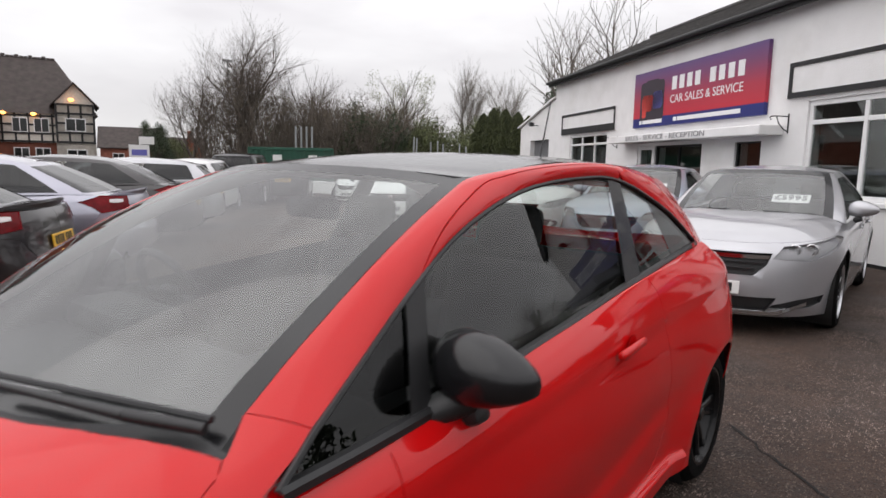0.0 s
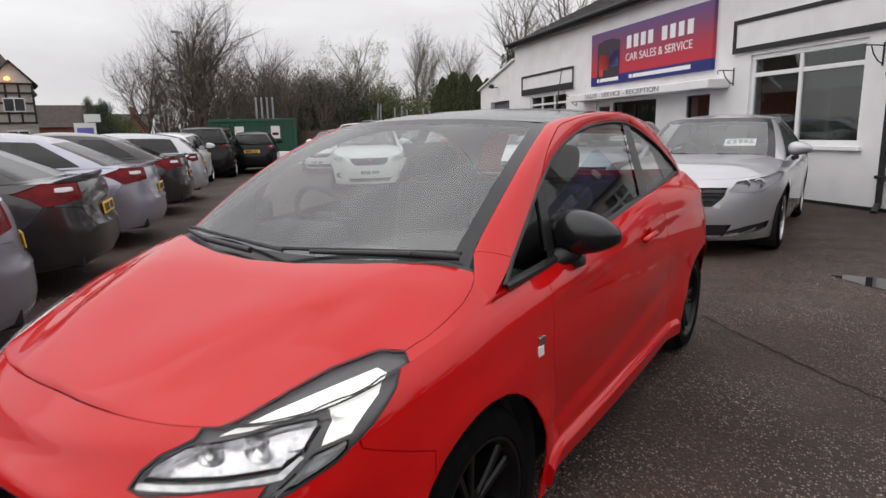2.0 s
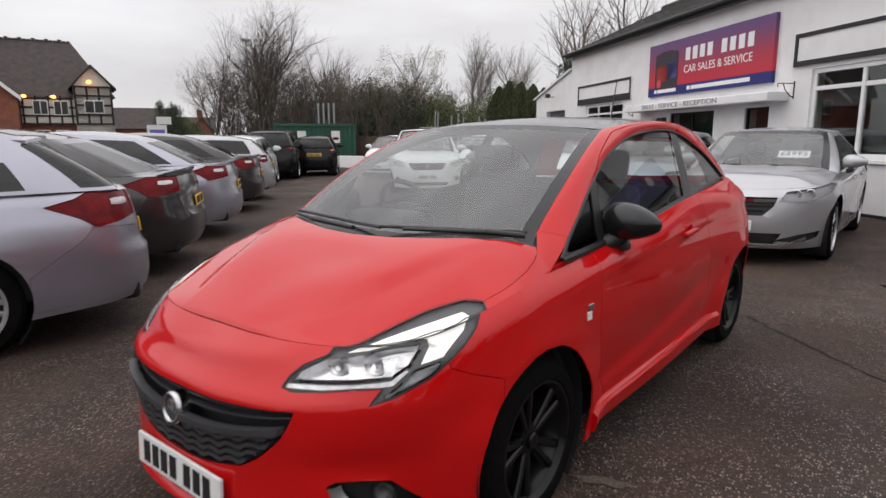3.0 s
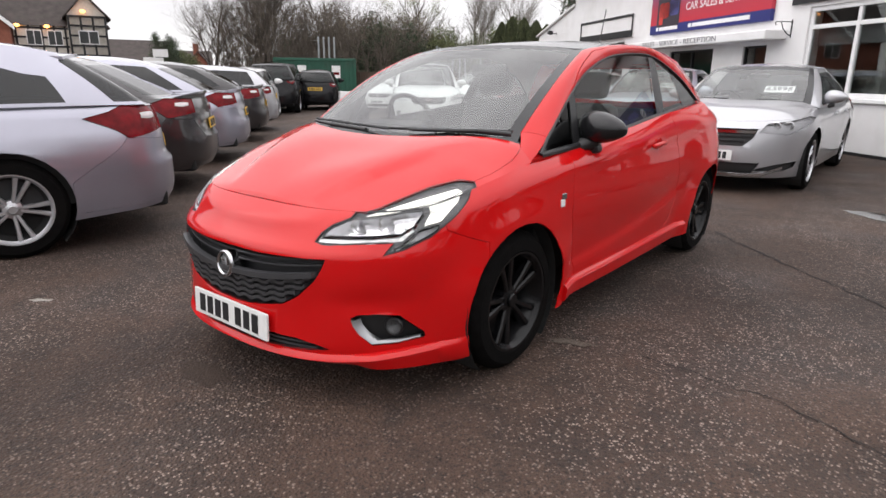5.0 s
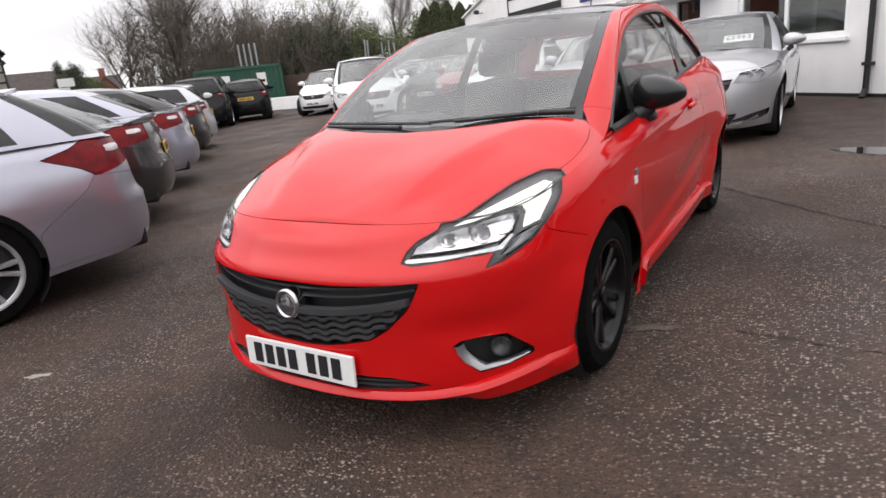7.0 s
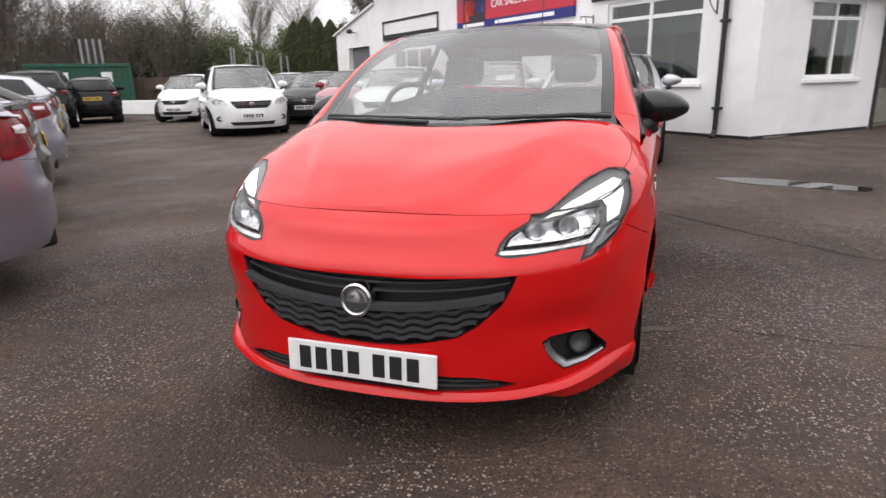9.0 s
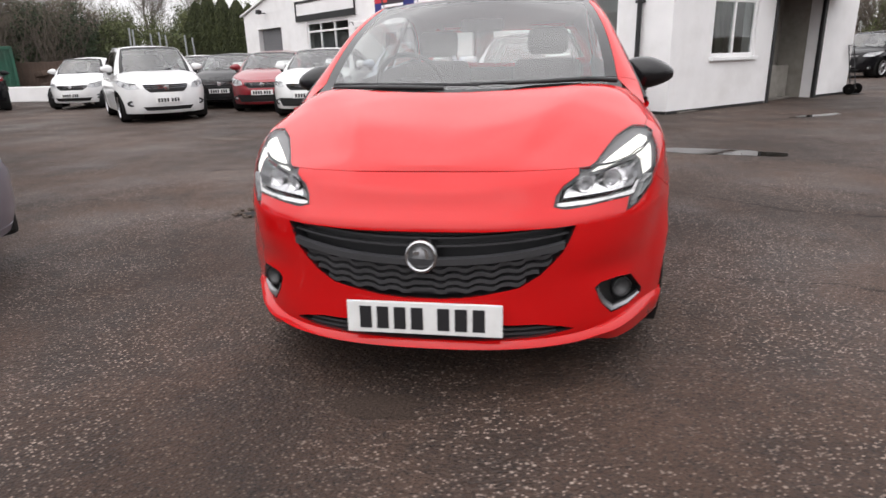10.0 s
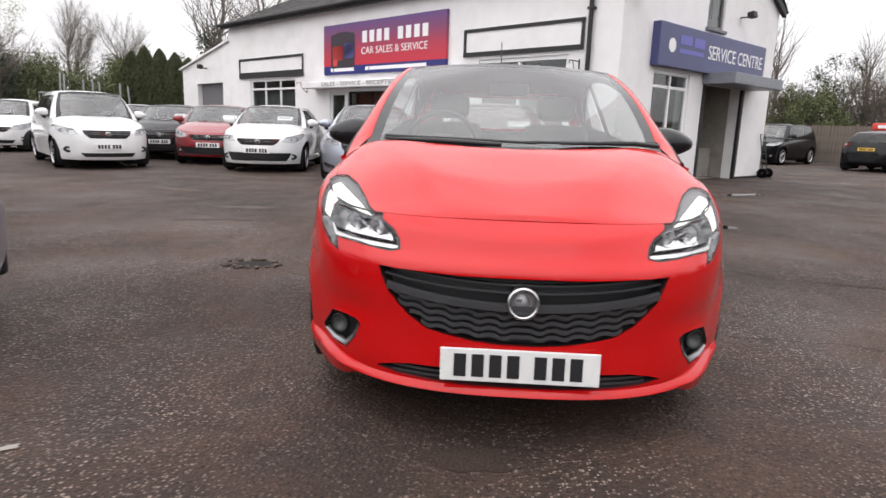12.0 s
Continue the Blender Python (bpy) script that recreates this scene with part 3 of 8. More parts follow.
def seat_mesh(wide=0.46, back=0.62, rest=True):
    bm = bmesh.new()
    add_box(bm, (-wide / 2, -0.25, -0.08), (wide / 2, 0.25, 0.10), 0.06)
    add_box(bm, (-wide / 2 + 0.01, 0.20, 0.0), (wide / 2 - 0.01, 0.33, back), 0.055, m=Matrix.Rotation(radians(-14), 4, "X"))
    if rest:
        add_box(bm, (-0.13, 0.22, back + 0.03), (0.13, 0.32, back + 0.20), 0.045, m=Matrix.Rotation(radians(-14), 4, "X"))
    return bm


SEATS = {}


def furnish(car, sp, right_hand=True):
    """Seats, dashboard and steering wheel."""
    if "front" not in SEATS:
        SEATS["front"] = finish(seat_mesh(), "front_seat", M_SEAT, True, 50)
        SEATS["rear"] = finish(seat_mesh(1.15, 0.5, False), "rear_bench", M_SEAT, True, 50)
    zb = sp["top"][4][1]
    drv = -0.36 if right_hand else 0.36
    y0 = sp["f"] + sp["L"] * 0.50
    for x in (-0.36, 0.36):
        part("seat", SEATS["front"], None, car, m=pose(x, y0, zb - 0.42))
    part("rear_bench", SEATS["rear"], None, car, m=pose(0, min(y0 + 0.85, sp["yr"] - 0.15), zb - 0.36))
    yd = sp["base"][2][2]
    dash = bmesh.new()
    add_box(dash, (-sp["W"] * 0.74, yd + 0.0, zb - 0.45), (sp["W"] * 0.74, yd + 0.5, zb - 0.06), 0.06)
    add_box(dash, (drv - 0.2, yd + 0.28, zb - 0.09), (drv + 0.2, yd + 0.48, zb + 0.02), 0.04)
    part("dashboard", dash, M_CABIN, car, smooth=True, angle=40)
    wheel = bmesh.new()
    n, m = 24, 8
    ring = [[wheel.verts.new(((0.18 + 0.014 * math.cos(b)) * math.cos(a), 0.014 * math.sin(b), (0.18 + 0.014 * math.cos(b)) * math.sin(a))) for b in [2 * math.pi * j / m for j in range(m)]] for a in [2 * math.pi * i / n for i in range(n)]]
    for i in range(n):
        for j in range(m):
            wheel.faces.new((ring[i][j], ring[(i + 1) % n][j], ring[(i + 1) % n][(j + 1) % m], ring[i][(j + 1) % m]))
    add_box(wheel, (-0.17, -0.01, -0.025), (0.17, 0.01, 0.025), 0.008)
    add_box(wheel, (-0.06, -0.02, -0.07), (0.06, 0.015, 0.05), 0.02)
    part("steering_wheel", wheel, M_CABIN, car, smooth=True, angle=40, m=pose(drv, yd + 0.55, zb + 0.0, 25))
    part("rear_view_mirror", box((-0.12, -0.02, -0.035), (0.12, 0.02, 0.035), 0.02), M_CABIN, car, m=pose(0, sp["roof"][0][2] + 0.06, sp["H"] - 0.18), smooth=True, angle=40)


def plate(car, y, z, mat, tilt=0.0, blocks=7, rear=False):
    """A number plate with plain dark bars in place of its characters."""
    ob = part("number_plate", box((-0.26, -0.006, -0.0555), (0.26, 0.006, 0.0555), 0.004), mat, car, m=pose(0, y, z, tilt, 0, 180 if rear else 0))
    x = -0.215
    if "bar" not in SEATS:
        SEATS["bar"] = finish(box((0, -0.0085, -0.038), (0.040, -0.005, 0.038)), "plate_bar", M_INK)
    for k in range(blocks):
        part("plate_bar", SEATS["bar"], None, ob, m=pose(x, 0, 0))
        x += 0.058 + (0.030 if k == 3 else 0)
    return ob


def mirror_pair(car, sp, mat, y, z, x):
    for side in (1, -1):
        bm = bmesh.new()
        bmesh.ops.create_uvsphere(bm, u_segments=24, v_segments=14, radius=1)
        for v in bm.verts:
            c = v.co
            back = max(c.y, 0)
            tall = 0.082 - 0.020 * c.x - 0.012 * max(c.x, 0.0) ** 2
            up = abs(c.z) ** (0.85 if c.z > 0 else 0.62) * (1 if c.z > 0 else -0.86)
            c.x, c.y, c.z = c.x * 0.128, min(c.y, 0) * 0.088 + back * 0.03, up * tall * (1 - 0.08 * back) + 0.006
        ob = part("door_mirror", bm, mat, car, "black mirror shell" if mat is M_GLOSSBLACK else "", smooth=True, m=pose(side * (x + 0.125), y, z, 0, 0, 0 if side > 0 else 180) @ (Matrix.Identity(4) if side > 0 else Matrix.Diagonal((1, -1, 1, 1))))
        stalk = bmesh.new()
        add_box(stalk, (-0.11, -0.03, -0.10), (-0.03, 0.03, -0.045), 0.018, m=Matrix.Rotation(radians(-20), 4, "Y"))
        part("mirror_stalk", stalk, M_CARBLACK, ob, smooth=True, angle=40)


def make_car(label, sp, paintwork, m, group="", columns=12, rows=12, wheels=(M_ALLOY, 5), rear_plate=M_PLATEY, glass_dark=True, hero=False, mirrors=None, card=0):
    """A parked car with its nose to -y before the pose m."""
    car = thing("car", label, "car", m, group)
    sh = Shape(sp)
    f, r, H = sp["f"], sp["r"], sp["H"]
    sheet = sh.sheet(columns, rows)
    # cut lines, each an outline on the laid-out side
    belt = [(y, z + 0.2) for y, z in sp["top"]]
    d0, d1 = sp.get("door", (sp["yf"] + sp["wheel"] + 0.12, sp["yf"] + sp["wheel"] + 0.12 + 1.05))
    if not hero:
        for side in (1, -1):
            cut_region(sheet, sh.flank([(d0, 0.32), (d0, H), (d1 + 0.03, H), (d1 + 0.05, 0.8), (d1, 0.32)], side), 8)
            if sp.get("doors", 5) == 5:
                e = min(d1 + 0.95, sp["yr"] + 0.02)
                cut_region(sheet, sh.flank([(d1 + 0.051, 0.8), (d1 + 0.031, H), (e + 0.15, H), (e + 0.12, 0.8), (sp["yr"] - sp["wheel"] - 0.1, 0.5), (sp["yr"] - sp["wheel"] - 0.12, 0.32), (d1 + 0.001, 0.32)], side), 9)
        hz = sp["hood_z"] if "hood_z" in sp else sp["top"][1][1]
        lw = sp.get("lamp_w", 0.36)
        for side in (1, -1):
            cut_region(sheet, sh.front([(side * (sp["W"] - lw - 0.06), hz - 0.13), (side * (sp["W"] - lw), hz - 0.03), (side * (sp["W"] * 0.91), hz + 0.05), (side * (sp["W"] * 0.955), hz + 0.03), (side * (sp["W"] * 0.92), hz - 0.07), (side * (sp["W"] - 0.2), hz - 0.15)]), 2)
            tz = sp.get("tail_z", 0.62 * H)
            tl, tw, th = sp.get("tail", (0.42, 0.30, 0.10))
            pts = [(r - tl, tz + th * 0.15), (r - tl * 0.55, tz + th * 0.95), (r - 0.14, tz + th), (r - 0.14, tz - th * 0.55), (r - tl * 0.6, tz - th * 0.75)]
            s_in = side * (1 - (1 - SR) * 0.42)
            flank = sh.flank(pts, side)
            flank[2] = (s_in, tz + th * 0.9)
            flank[3] = (s_in, tz - th * 0.4)
            cut_region(sheet, flank, 10)
            ye = sp["yr"] + sp["wheel"] + 0.03
            s_end = side * 0.99999
            zl = tz - th * 0.72
            bump = sh.flank([(ye, 0.1), (ye, 0.50), (r - tl * 0.62, zl)], side) + [(side * (1 - (1 - SR) * 0.45), zl - 0.03), (side * (1 - (1 - SR) * 0.30), min(zl - 0.05, 0.60)), (s_end, min(zl - 0.05, 0.58)), (s_end, 0.1)]
            cut_region(sheet, bump, 13)
            bump = sh.flank([(ye - 0.02, 0.05), (ye - 0.02, 0.27), (r - 0.3, 0.31)], side) + [(s_end, 0.36), (s_end, 0.05)]
            cut_region(sheet, bump, 14)
        gw = sp.get("grille_w", 0.42)
        gt, gb = sp.get("grille_z", (hz - 0.07, hz - 0.20))
        cut_region(sheet, sh.front([(-gw, gt), (gw, gt), (gw * 0.94, (gt + gb) / 2), (gw * 0.74, gb), (-gw * 0.74, gb), (-gw * 0.94, (gt + gb) / 2)]), 4)
        for side in (1, -1) if "corner" in sp else ():
            cut_region(sheet, sh.front([(side * x, z) for x, z in sp["corner"]]), 6)
        it, ib, iw = sp.get("intake", (0.33, 0.24, 0.50))
        cut_region(sheet, sh.front([(-iw, it), (iw, it), (iw * 0.86, ib), (-iw * 0.86, ib)]), 5)
    else:
        hero_cuts(sheet, sh, sp)
    for side in (1, -1):
        for ya in (sp["yf"], sp["yr"]):
            ra = sp["wheel"] + sp.get("arch", 0.035)
            cut_region(sheet, [(sh.s_of_y(ya + ra * math.cos(a), sp["wheel"] + ra * math.sin(a), side), sp["wheel"] + 0.01 + ra * math.sin(a)) for a in [math.pi * (-0.25 + 1.5 * k / 22) for k in range(23)]], 1)
    sh.wrap(sheet)
    spare = (lambda c: c.z > sh.k_top(c.y) - 0.02) if hero else None
    body = part("body", groove(extract(sheet, {0}), 0.002, 0.005, spare), paintwork, car, smooth=True, angle=40)
    lip = extract(sheet, {1})
    lip.free()
    for region, name in ((8, "door"), (9, "rear_door"), (12, "front_bumper")):
        got = extract(sheet, {region})
        if not got.faces:
            got.free()
            continue
        for side in (1, -1) if name != "front_bumper" else (0,):
            one = got.copy()
            if side:
                bmesh.ops.delete(one, geom=[q for q in one.faces if q.calc_center_median().x * side < 0], context="FACES")
            ob = part(name, groove(one, 0.002, 0.006, spare if side else None), paintwork, car, smooth=True, angle=40)
            if side:
                add_handle(ob, sh, sp, side, d1 if name == "door" else min(d1 + 0.95, sp["yr"] + 0.02) + 0.05, paintwork, hero)
        got.free()
    for region, name, mat in ((13, "rear_bumper", paintwork), (14, "rear_valance", sp.get("valance", paintwork))):
        got = extract(sheet, {region})
        if got.faces:
            part(name, groove(got, 0.002, 0.006), mat, car, smooth=True, angle=40)
        else:
            got.free()
    # wells and floor
    for ya in (sp["yf"], sp["yr"]):
        ra = sp["wheel"] + sp.get("arch", 0.035) + 0.012
        n = 20
        for side in (1, -1):
            well = bmesh.new()
            arcs = [[well.verts.new((side * x, ya + ra * math.cos(a), sp["wheel"] + 0.01 + ra * math.sin(a))) for a in [math.pi * (-0.25 + 1.5 * k / n) for k in range(n + 1)]] for x in (0.45, sp["W"] * sp.get("well", 0.955))]
            for k in range(n):
                well.faces.new((arcs[0][k], arcs[0][k + 1], arcs[1][k + 1], arcs[1][k]))
            well.faces.new(arcs[0])
            part("wheel_well", well, M_UNDER, car)
    y_a, y_b = sp["yf"] + sp["wheel"] + 0.05, sp["yr"] - sp["wheel"] - 0.05
    under = bmesh.new()
    add_box(under, (-sp["W"] * 0.86, y_a, 0.17), (sp["W"] * 0.86, y_b, 0.36), 0.03)
    add_box(under, (-0.44, f + 0.35, 0.20), (0.44, r - 0.3, 0.36), 0.03)
    add_box(under, (-sp["W"] * 0.5, f + 0.38, 0.20), (sp["W"] * 0.5, sp["yf"] - sp["wheel"] - 0.02, 0.32), 0.03)
    add_box(under, (-sp["W"] * 0.8, sp["yr"] + sp["wheel"] + 0.05, 0.24), (sp["W"] * 0.8, r - 0.16, 0.5), 0.03)
    part("underbody", under, M_UNDER, car)
    zb = sp["top"][4][1]
    tub = bmesh.new()
    add_box(tub, (-sp["W"] * 0.80, sp["base"][2][2] - 0.05, 0.34), (sp["W"] * 0.80, sp["base"][2][2] + 0.05, zb - 0.14))
    add_box(tub, (-sp["W"] * 0.88, sp["base"][2][2] + 0.12, 0.34), (-sp["W"] * 0.84, sp["base"][8][2] - 0.35, zb - 0.11))
    add_box(tub, (sp["W"] * 0.84, sp["base"][2][2] + 0.12, 0.34), (sp["W"] * 0.88, sp["base"][8][2] - 0.35, zb - 0.11))
    add_box(tub, (-sp["W"] * 0.80, sp["yr"] - 0.05, 0.6), (sp["W"] * 0.80, sp["base"][8][2] - 0.2, zb - 0.12))
    part("cabin_lining", tub, M_CABIN, car)
    # bonnet, deck, cabin, roof
    s_cowl = sh.s_of_y(sp["base"][3][2] + 0.16, zb)
    hood = sh.lid(0.045, s_cowl, 30 if hero else 16, 52 if hero else 16, sh.k_crown)
    line = [sh.k_base(q) for q in (0.0, 0.05, 0.10, 0.15, 0.19)]
    line = [(p[0], p[1] + (0.06 if hero else 0.03)) for p in line]
    cut_region(hood, [(x, y) for x, y in line] + [(sp["base"][3][1] - 0.022, sp["base"][3][2] + 0.10), (sp["base"][3][1] - 0.022, 3), (0.022 - sp["base"][3][1], 3), (0.022 - sp["base"][3][1], sp["base"][3][2] + 0.10)] + [(-x, y) for x, y in reversed(line[1:])], 22)
    bmesh.ops.delete(hood, geom=[q for q in hood.faces if q.material_index == 22], context="FACES")
    if hero:
        hood_left = hero_bonnet(hood, sp, car, paintwork)
    else:
        part("bonnet", hood, paintwork, car, smooth=True)
    deck = sh.lid(sh.s_of_y(sp["base"][7][2] - 0.1, zb), 1.0, 10, 12, sh.k_deck)
    part("tailgate_deck", deck, paintwork, car, smooth=True)
    if hero:
        hero_cabin(car, sh, paintwork)
    else:
        cab = sh.cabin(44, None)
        part("pillar_frame", extract(cab, {0}), paintwork, car, smooth=True, angle=50)
        part("screen_surround", extract(cab, {4}), M_GLOSSBLACK, car, smooth=True, angle=50)
        for side in (1, -1):
            one = extract(cab, {6})
            bmesh.ops.delete(one, geom=[q for q in one.faces if q.calc_center_median().x * side < 0], context="FACES")
            part("pillar_trim", one, M_GLOSSBLACK, car, smooth=True, angle=50)
        part("windscreen", extract(cab, {1}), M_WSCREEN, car, smooth=True)
        for region, name in ((2, "front_window"), (3, "rear_side_window")):
            for side in (1, -1):
                one = extract(cab, {region})
                bmesh.ops.delete(one, geom=[q for q in one.faces if q.calc_center_median().x * side < 0], context="FACES")
                part(name, one, M_DGLASS if glass_dark and region == 3 else M_SGLASS, car, smooth=True)
        part("rear_window", extract(cab, {5}), M_DGLASS if glass_dark else M_SGLASS, car, smooth=True)
        cab.free()
    part("roof", sh.roof_panel(30, 14), M_ROOF if hero else paintwork, car, "gloss black roof" if hero else "", smooth=True)
    lining = sh.roof_panel(16, 8)
    bmesh.ops.transform(lining, matrix=Matrix.Translation((0, 0, -0.03)), verts=lining.verts[:])
    part("headlining", lining, M_PILLAR, car, smooth=True)
    # lamps and grilles
    if not hero:
        for region, name, mat in ((2, "headlight", M_REFLECT), (10, "tail_light", M_TAIL)):
            for side in (1, -1):
                one = extract(sheet, {region})
                bmesh.ops.delete(one, geom=[q for q in one.faces if q.calc_center_median().x * side < 0], context="FACES")
                if region == 2:
                    lens = part("headlight", one.copy(), M_LENS, car, smooth=True)
                    part("reflector", recess(one, 0.03), M_LAMPGREY if "corner" in sp else M_LAMPINNER, lens, smooth=True, angle=30)
                    hz, lw = sp["hood_z"] if "hood_z" in sp else sp["top"][1][1], sp.get("lamp_w", 0.36)
                    for x, r0 in ((sp["W"] - lw + 0.075, 0.042), (sp["W"] - lw + 0.185, 0.046)):
                        p = sh.at(sh.s_of_x(x, hz - 0.055), hz - 0.055)
                        part("lamp_bowl", lathe([(0.004, 0.035), (r0 * 0.5, 0.030), (r0 * 0.85, 0.010), (r0, -0.004), (r0 + 0.006, 0.0)], 16), M_REFLECT, lens, smooth=True, angle=40, m=Matrix.Translation((side * p.x, p.y + 0.03, p.z)) @ Matrix.Rotation(radians(90 + side * 14), 4, "Z"))
                else:
                    lamp = part(name, groove(one, 0.004, -0.008), mat, car, smooth=True, angle=50)
                    tz, (tl, tw, th) = sp.get("tail_z", 0.62 * H), sp.get("tail", (0.42, 0.30, 0.10))
                    s_a, s_b = 1 - (1 - SR) * 0.52, 1 - (1 - SR) * 0.74
                    clear = bmesh.new()
                    rings = []
                    for k in range(9):
                        s = s_a + (s_b - s_a) * k / 8
                        rise = th * 0.06 * math.sin(math.pi * k / 8)
                        lo, hi = sh.at(side * s, tz + th * 0.08 - rise), sh.at(side * s, tz + th * 0.42 + rise)
                        away = Vector((side * 0.5, 0.8, 0.1)) * 0.013
                        lo, hi = lo.lerp(hi, 0.12), lo.lerp(hi, 0.78)
                        rings.append([clear.verts.new(lo + away * 0.5), clear.verts.new((lo + hi) / 2 + away * 0.9), clear.verts.new(hi + away * 0.5)])
                    for a, b in zip(rings, rings[1:]):
                        for k in range(2):
                            clear.faces.new((a[k], b[k], b[k + 1], a[k + 1]))
                    bmesh.ops.recalc_face_normals(clear, faces=clear.faces[:])
                    part("clear_lens", clear, M_TAILCLEAR, lamp, "clear reversing light", smooth=True)
        for region, name in ((4, "grille"), (5, "air_intake")):
            one = extract(sheet, {region})
            ob = part(name, recess(one, 0.035), M_CARBLACK, car, smooth=True, angle=30)
            if region == 4:
                hz = sp["hood_z"] if "hood_z" in sp else sp["top"][1][1]
                gw = sp.get("grille_w", 0.42)
                for k in range(3):
                    z = gt - (gt - gb) * (0.18 + 0.27 * k)
                    bar = bmesh.new()
                    n = 10
                    wv = gw * (0.97 - 0.075 * k - (0.06 if k == 2 else 0))
                    pts = [sh.at(sh.s_of_x(wv * (-1 + 2 * i / n), z) if i != n / 2 else 0.0, z) for i in range(n + 1)]
                    add_ribbon(bar, [p + Vector((0, 0.012, 0)) for p in pts], 0.017 if k == 0 and "corner" in sp else 0.008, 0.012)
                    part("grille_bar", bar, M_CHROME if k < (1 if "corner" in sp else 2) else M_CARBLACK, ob, smooth=True, angle=40)
                badge = lathe([(0.0, -0.012), (0.045, -0.010), (0.055, 0.0), (0.055, 0.02)], 20)
                part("badge", badge, M_CHROME, ob, smooth=True, angle=40, m=Matrix.Translation(sh.at(0, (gt + gb) / 2) + Vector((0, -0.004, 0))) @ Matrix.Rotation(radians(90), 4, "Z"))
        zp = sp.get("front_plate_z", 0.40)
        plate(car, sh.at(0, zp).y - 0.014, zp, M_PLATEW, -4)
        plate(car, sh.at(1.0, sp.get("rear_plate_z", 0.78)).y + 0.012, sp.get("rear_plate_z", 0.78), rear_plate, -6, rear=True)
        for k, side in enumerate((1, -1)):
            wiper = bmesh.new()
            a, b = sh.cab(0.04 * side, 0.07), sh.cab(0.15 * side, 0.05)
            add_tube(wiper, a + Vector((0, -0.012, 0.012)), b + Vector((0, -0.012, 0.012)), 0.009, 0.006, 6)
            part("wiper", wiper, M_CARBLACK, car)
        # black lower corners with fog lamps
        for side in (1, -1) if "corner" in sp else ():
            one = extract(sheet, {6})
            bmesh.ops.delete(one, geom=[q for q in one.faces if q.calc_center_median().x * side < 0], context="FACES")
            part("corner_vent", recess(one, 0.03), M_CARBLACK, car, smooth=True, angle=30)
        for side in (1, -1) if "corner" not in sp else ():
            x, z = sp["W"] * 0.74, sp.get("fog_z", 0.36)
            p = sh.at(sh.s_of_x(x, z), z)
            fog = part("fog_light", lathe([(0.0, -0.004), (0.035, -0.004), (0.040, -0.010), (0.075, -0.006), (0.085, 0.004), (0.085, 0.03)], 20), M_CARBLACK, car, smooth=True, angle=35, m=Matrix.Translation((side * p.x, p.y + 0.002, z)) @ Matrix.Rotation(radians(90 + side * 24), 4, "Z") @ Matrix.Diagonal((1, 1.25, 0.72, 1)))
            part("fog_glass", lathe([(0.0, -0.009), (0.02, -0.008), (0.034, -0.005)], 16), M_LAMPINNER, fog, smooth=True)
        if "skirt_trim" in sp:
            z, half = sp["skirt_trim"]
            bm = bmesh.new()
            pts = [sh.at(sh.s_of_x(half * (-1 + i / 12), z + 0.10 * max(0, abs(i / 12 - 1) - 0.72) * 3) if i != 12 else 0.0, z + 0.10 * max(0, abs(i / 12 - 1) - 0.72) * 3) + Vector((0, -0.004, 0)) for i in range(25)]
            add_ribbon(bm, pts, 0.015, 0.02)
            part("bumper_trim", bm, M_CHROME, car, "bright bumper trim", smooth=True, angle=40)
        if "lip" in sp:
            tail_wing(car, sh, sp, paintwork, *sp["lip"])
        if card:
            price_card(car, sh, card)
    zm = sh.cab(0.29, 0.1)
    mirror_pair(car, sp, mirrors or paintwork, *sp.get("mirror", (zm.y + 0.10, zm.z + 0.075, zm.x)))
    xw = sp["W"] - sp.get("tuck", 0.125)
    for x in (-xw, xw):
        for y in (sp["yf"], sp["yr"]):
            add_wheel(car, x, y, sp["wheel"], wheels[0], wheels[1], turn=17 if y < 0 else 50)
    furnish(car, sp)
    if not hero:
        sheet.free()
        return car
    return car, sh, sheet, hood_left


def tail_wing(car, sh, sp, mat, where, half, reach, rise):
    """A spoiler: a lip along the boot edge or a blade at the end of the roof."""
    bm = bmesh.new()
    rows = []
    y0, z0 = (sp["roof"][8][2], sp["roof"][8][3] + 0.012) if where == "roof" else (sp["r"] - 0.13, sh.k_deck(sp["r"] - 0.13) + 0.012)
    for i in range(15):
        u = -1 + i / 7
        x, y, z = half * u, y0 - 0.16 * u * u, z0 - 0.035 * u * u
        rows.append([bm.verts.new(c) for c in ((x, y - 0.14, z), (x, y + reach * 0.7, z + rise * 0.9), (x, y + reach, z + rise), (x, y + reach + 0.006, z + rise - 0.022), (x, y, z - 0.045))])
    for a, b in zip(rows, rows[1:]):
        for k in range(5):
            bm.faces.new((a[k], b[k], b[(k + 1) % 5], a[(k + 1) % 5]))
    bm.faces.new(rows[0])
    bm.faces.new(list(reversed(rows[-1])))
    bmesh.ops.recalc_face_normals(bm, faces=bm.faces[:])
    part("roof_spoiler" if where == "roof" else "lip_spoiler", bm, mat, car, smooth=True, angle=35)


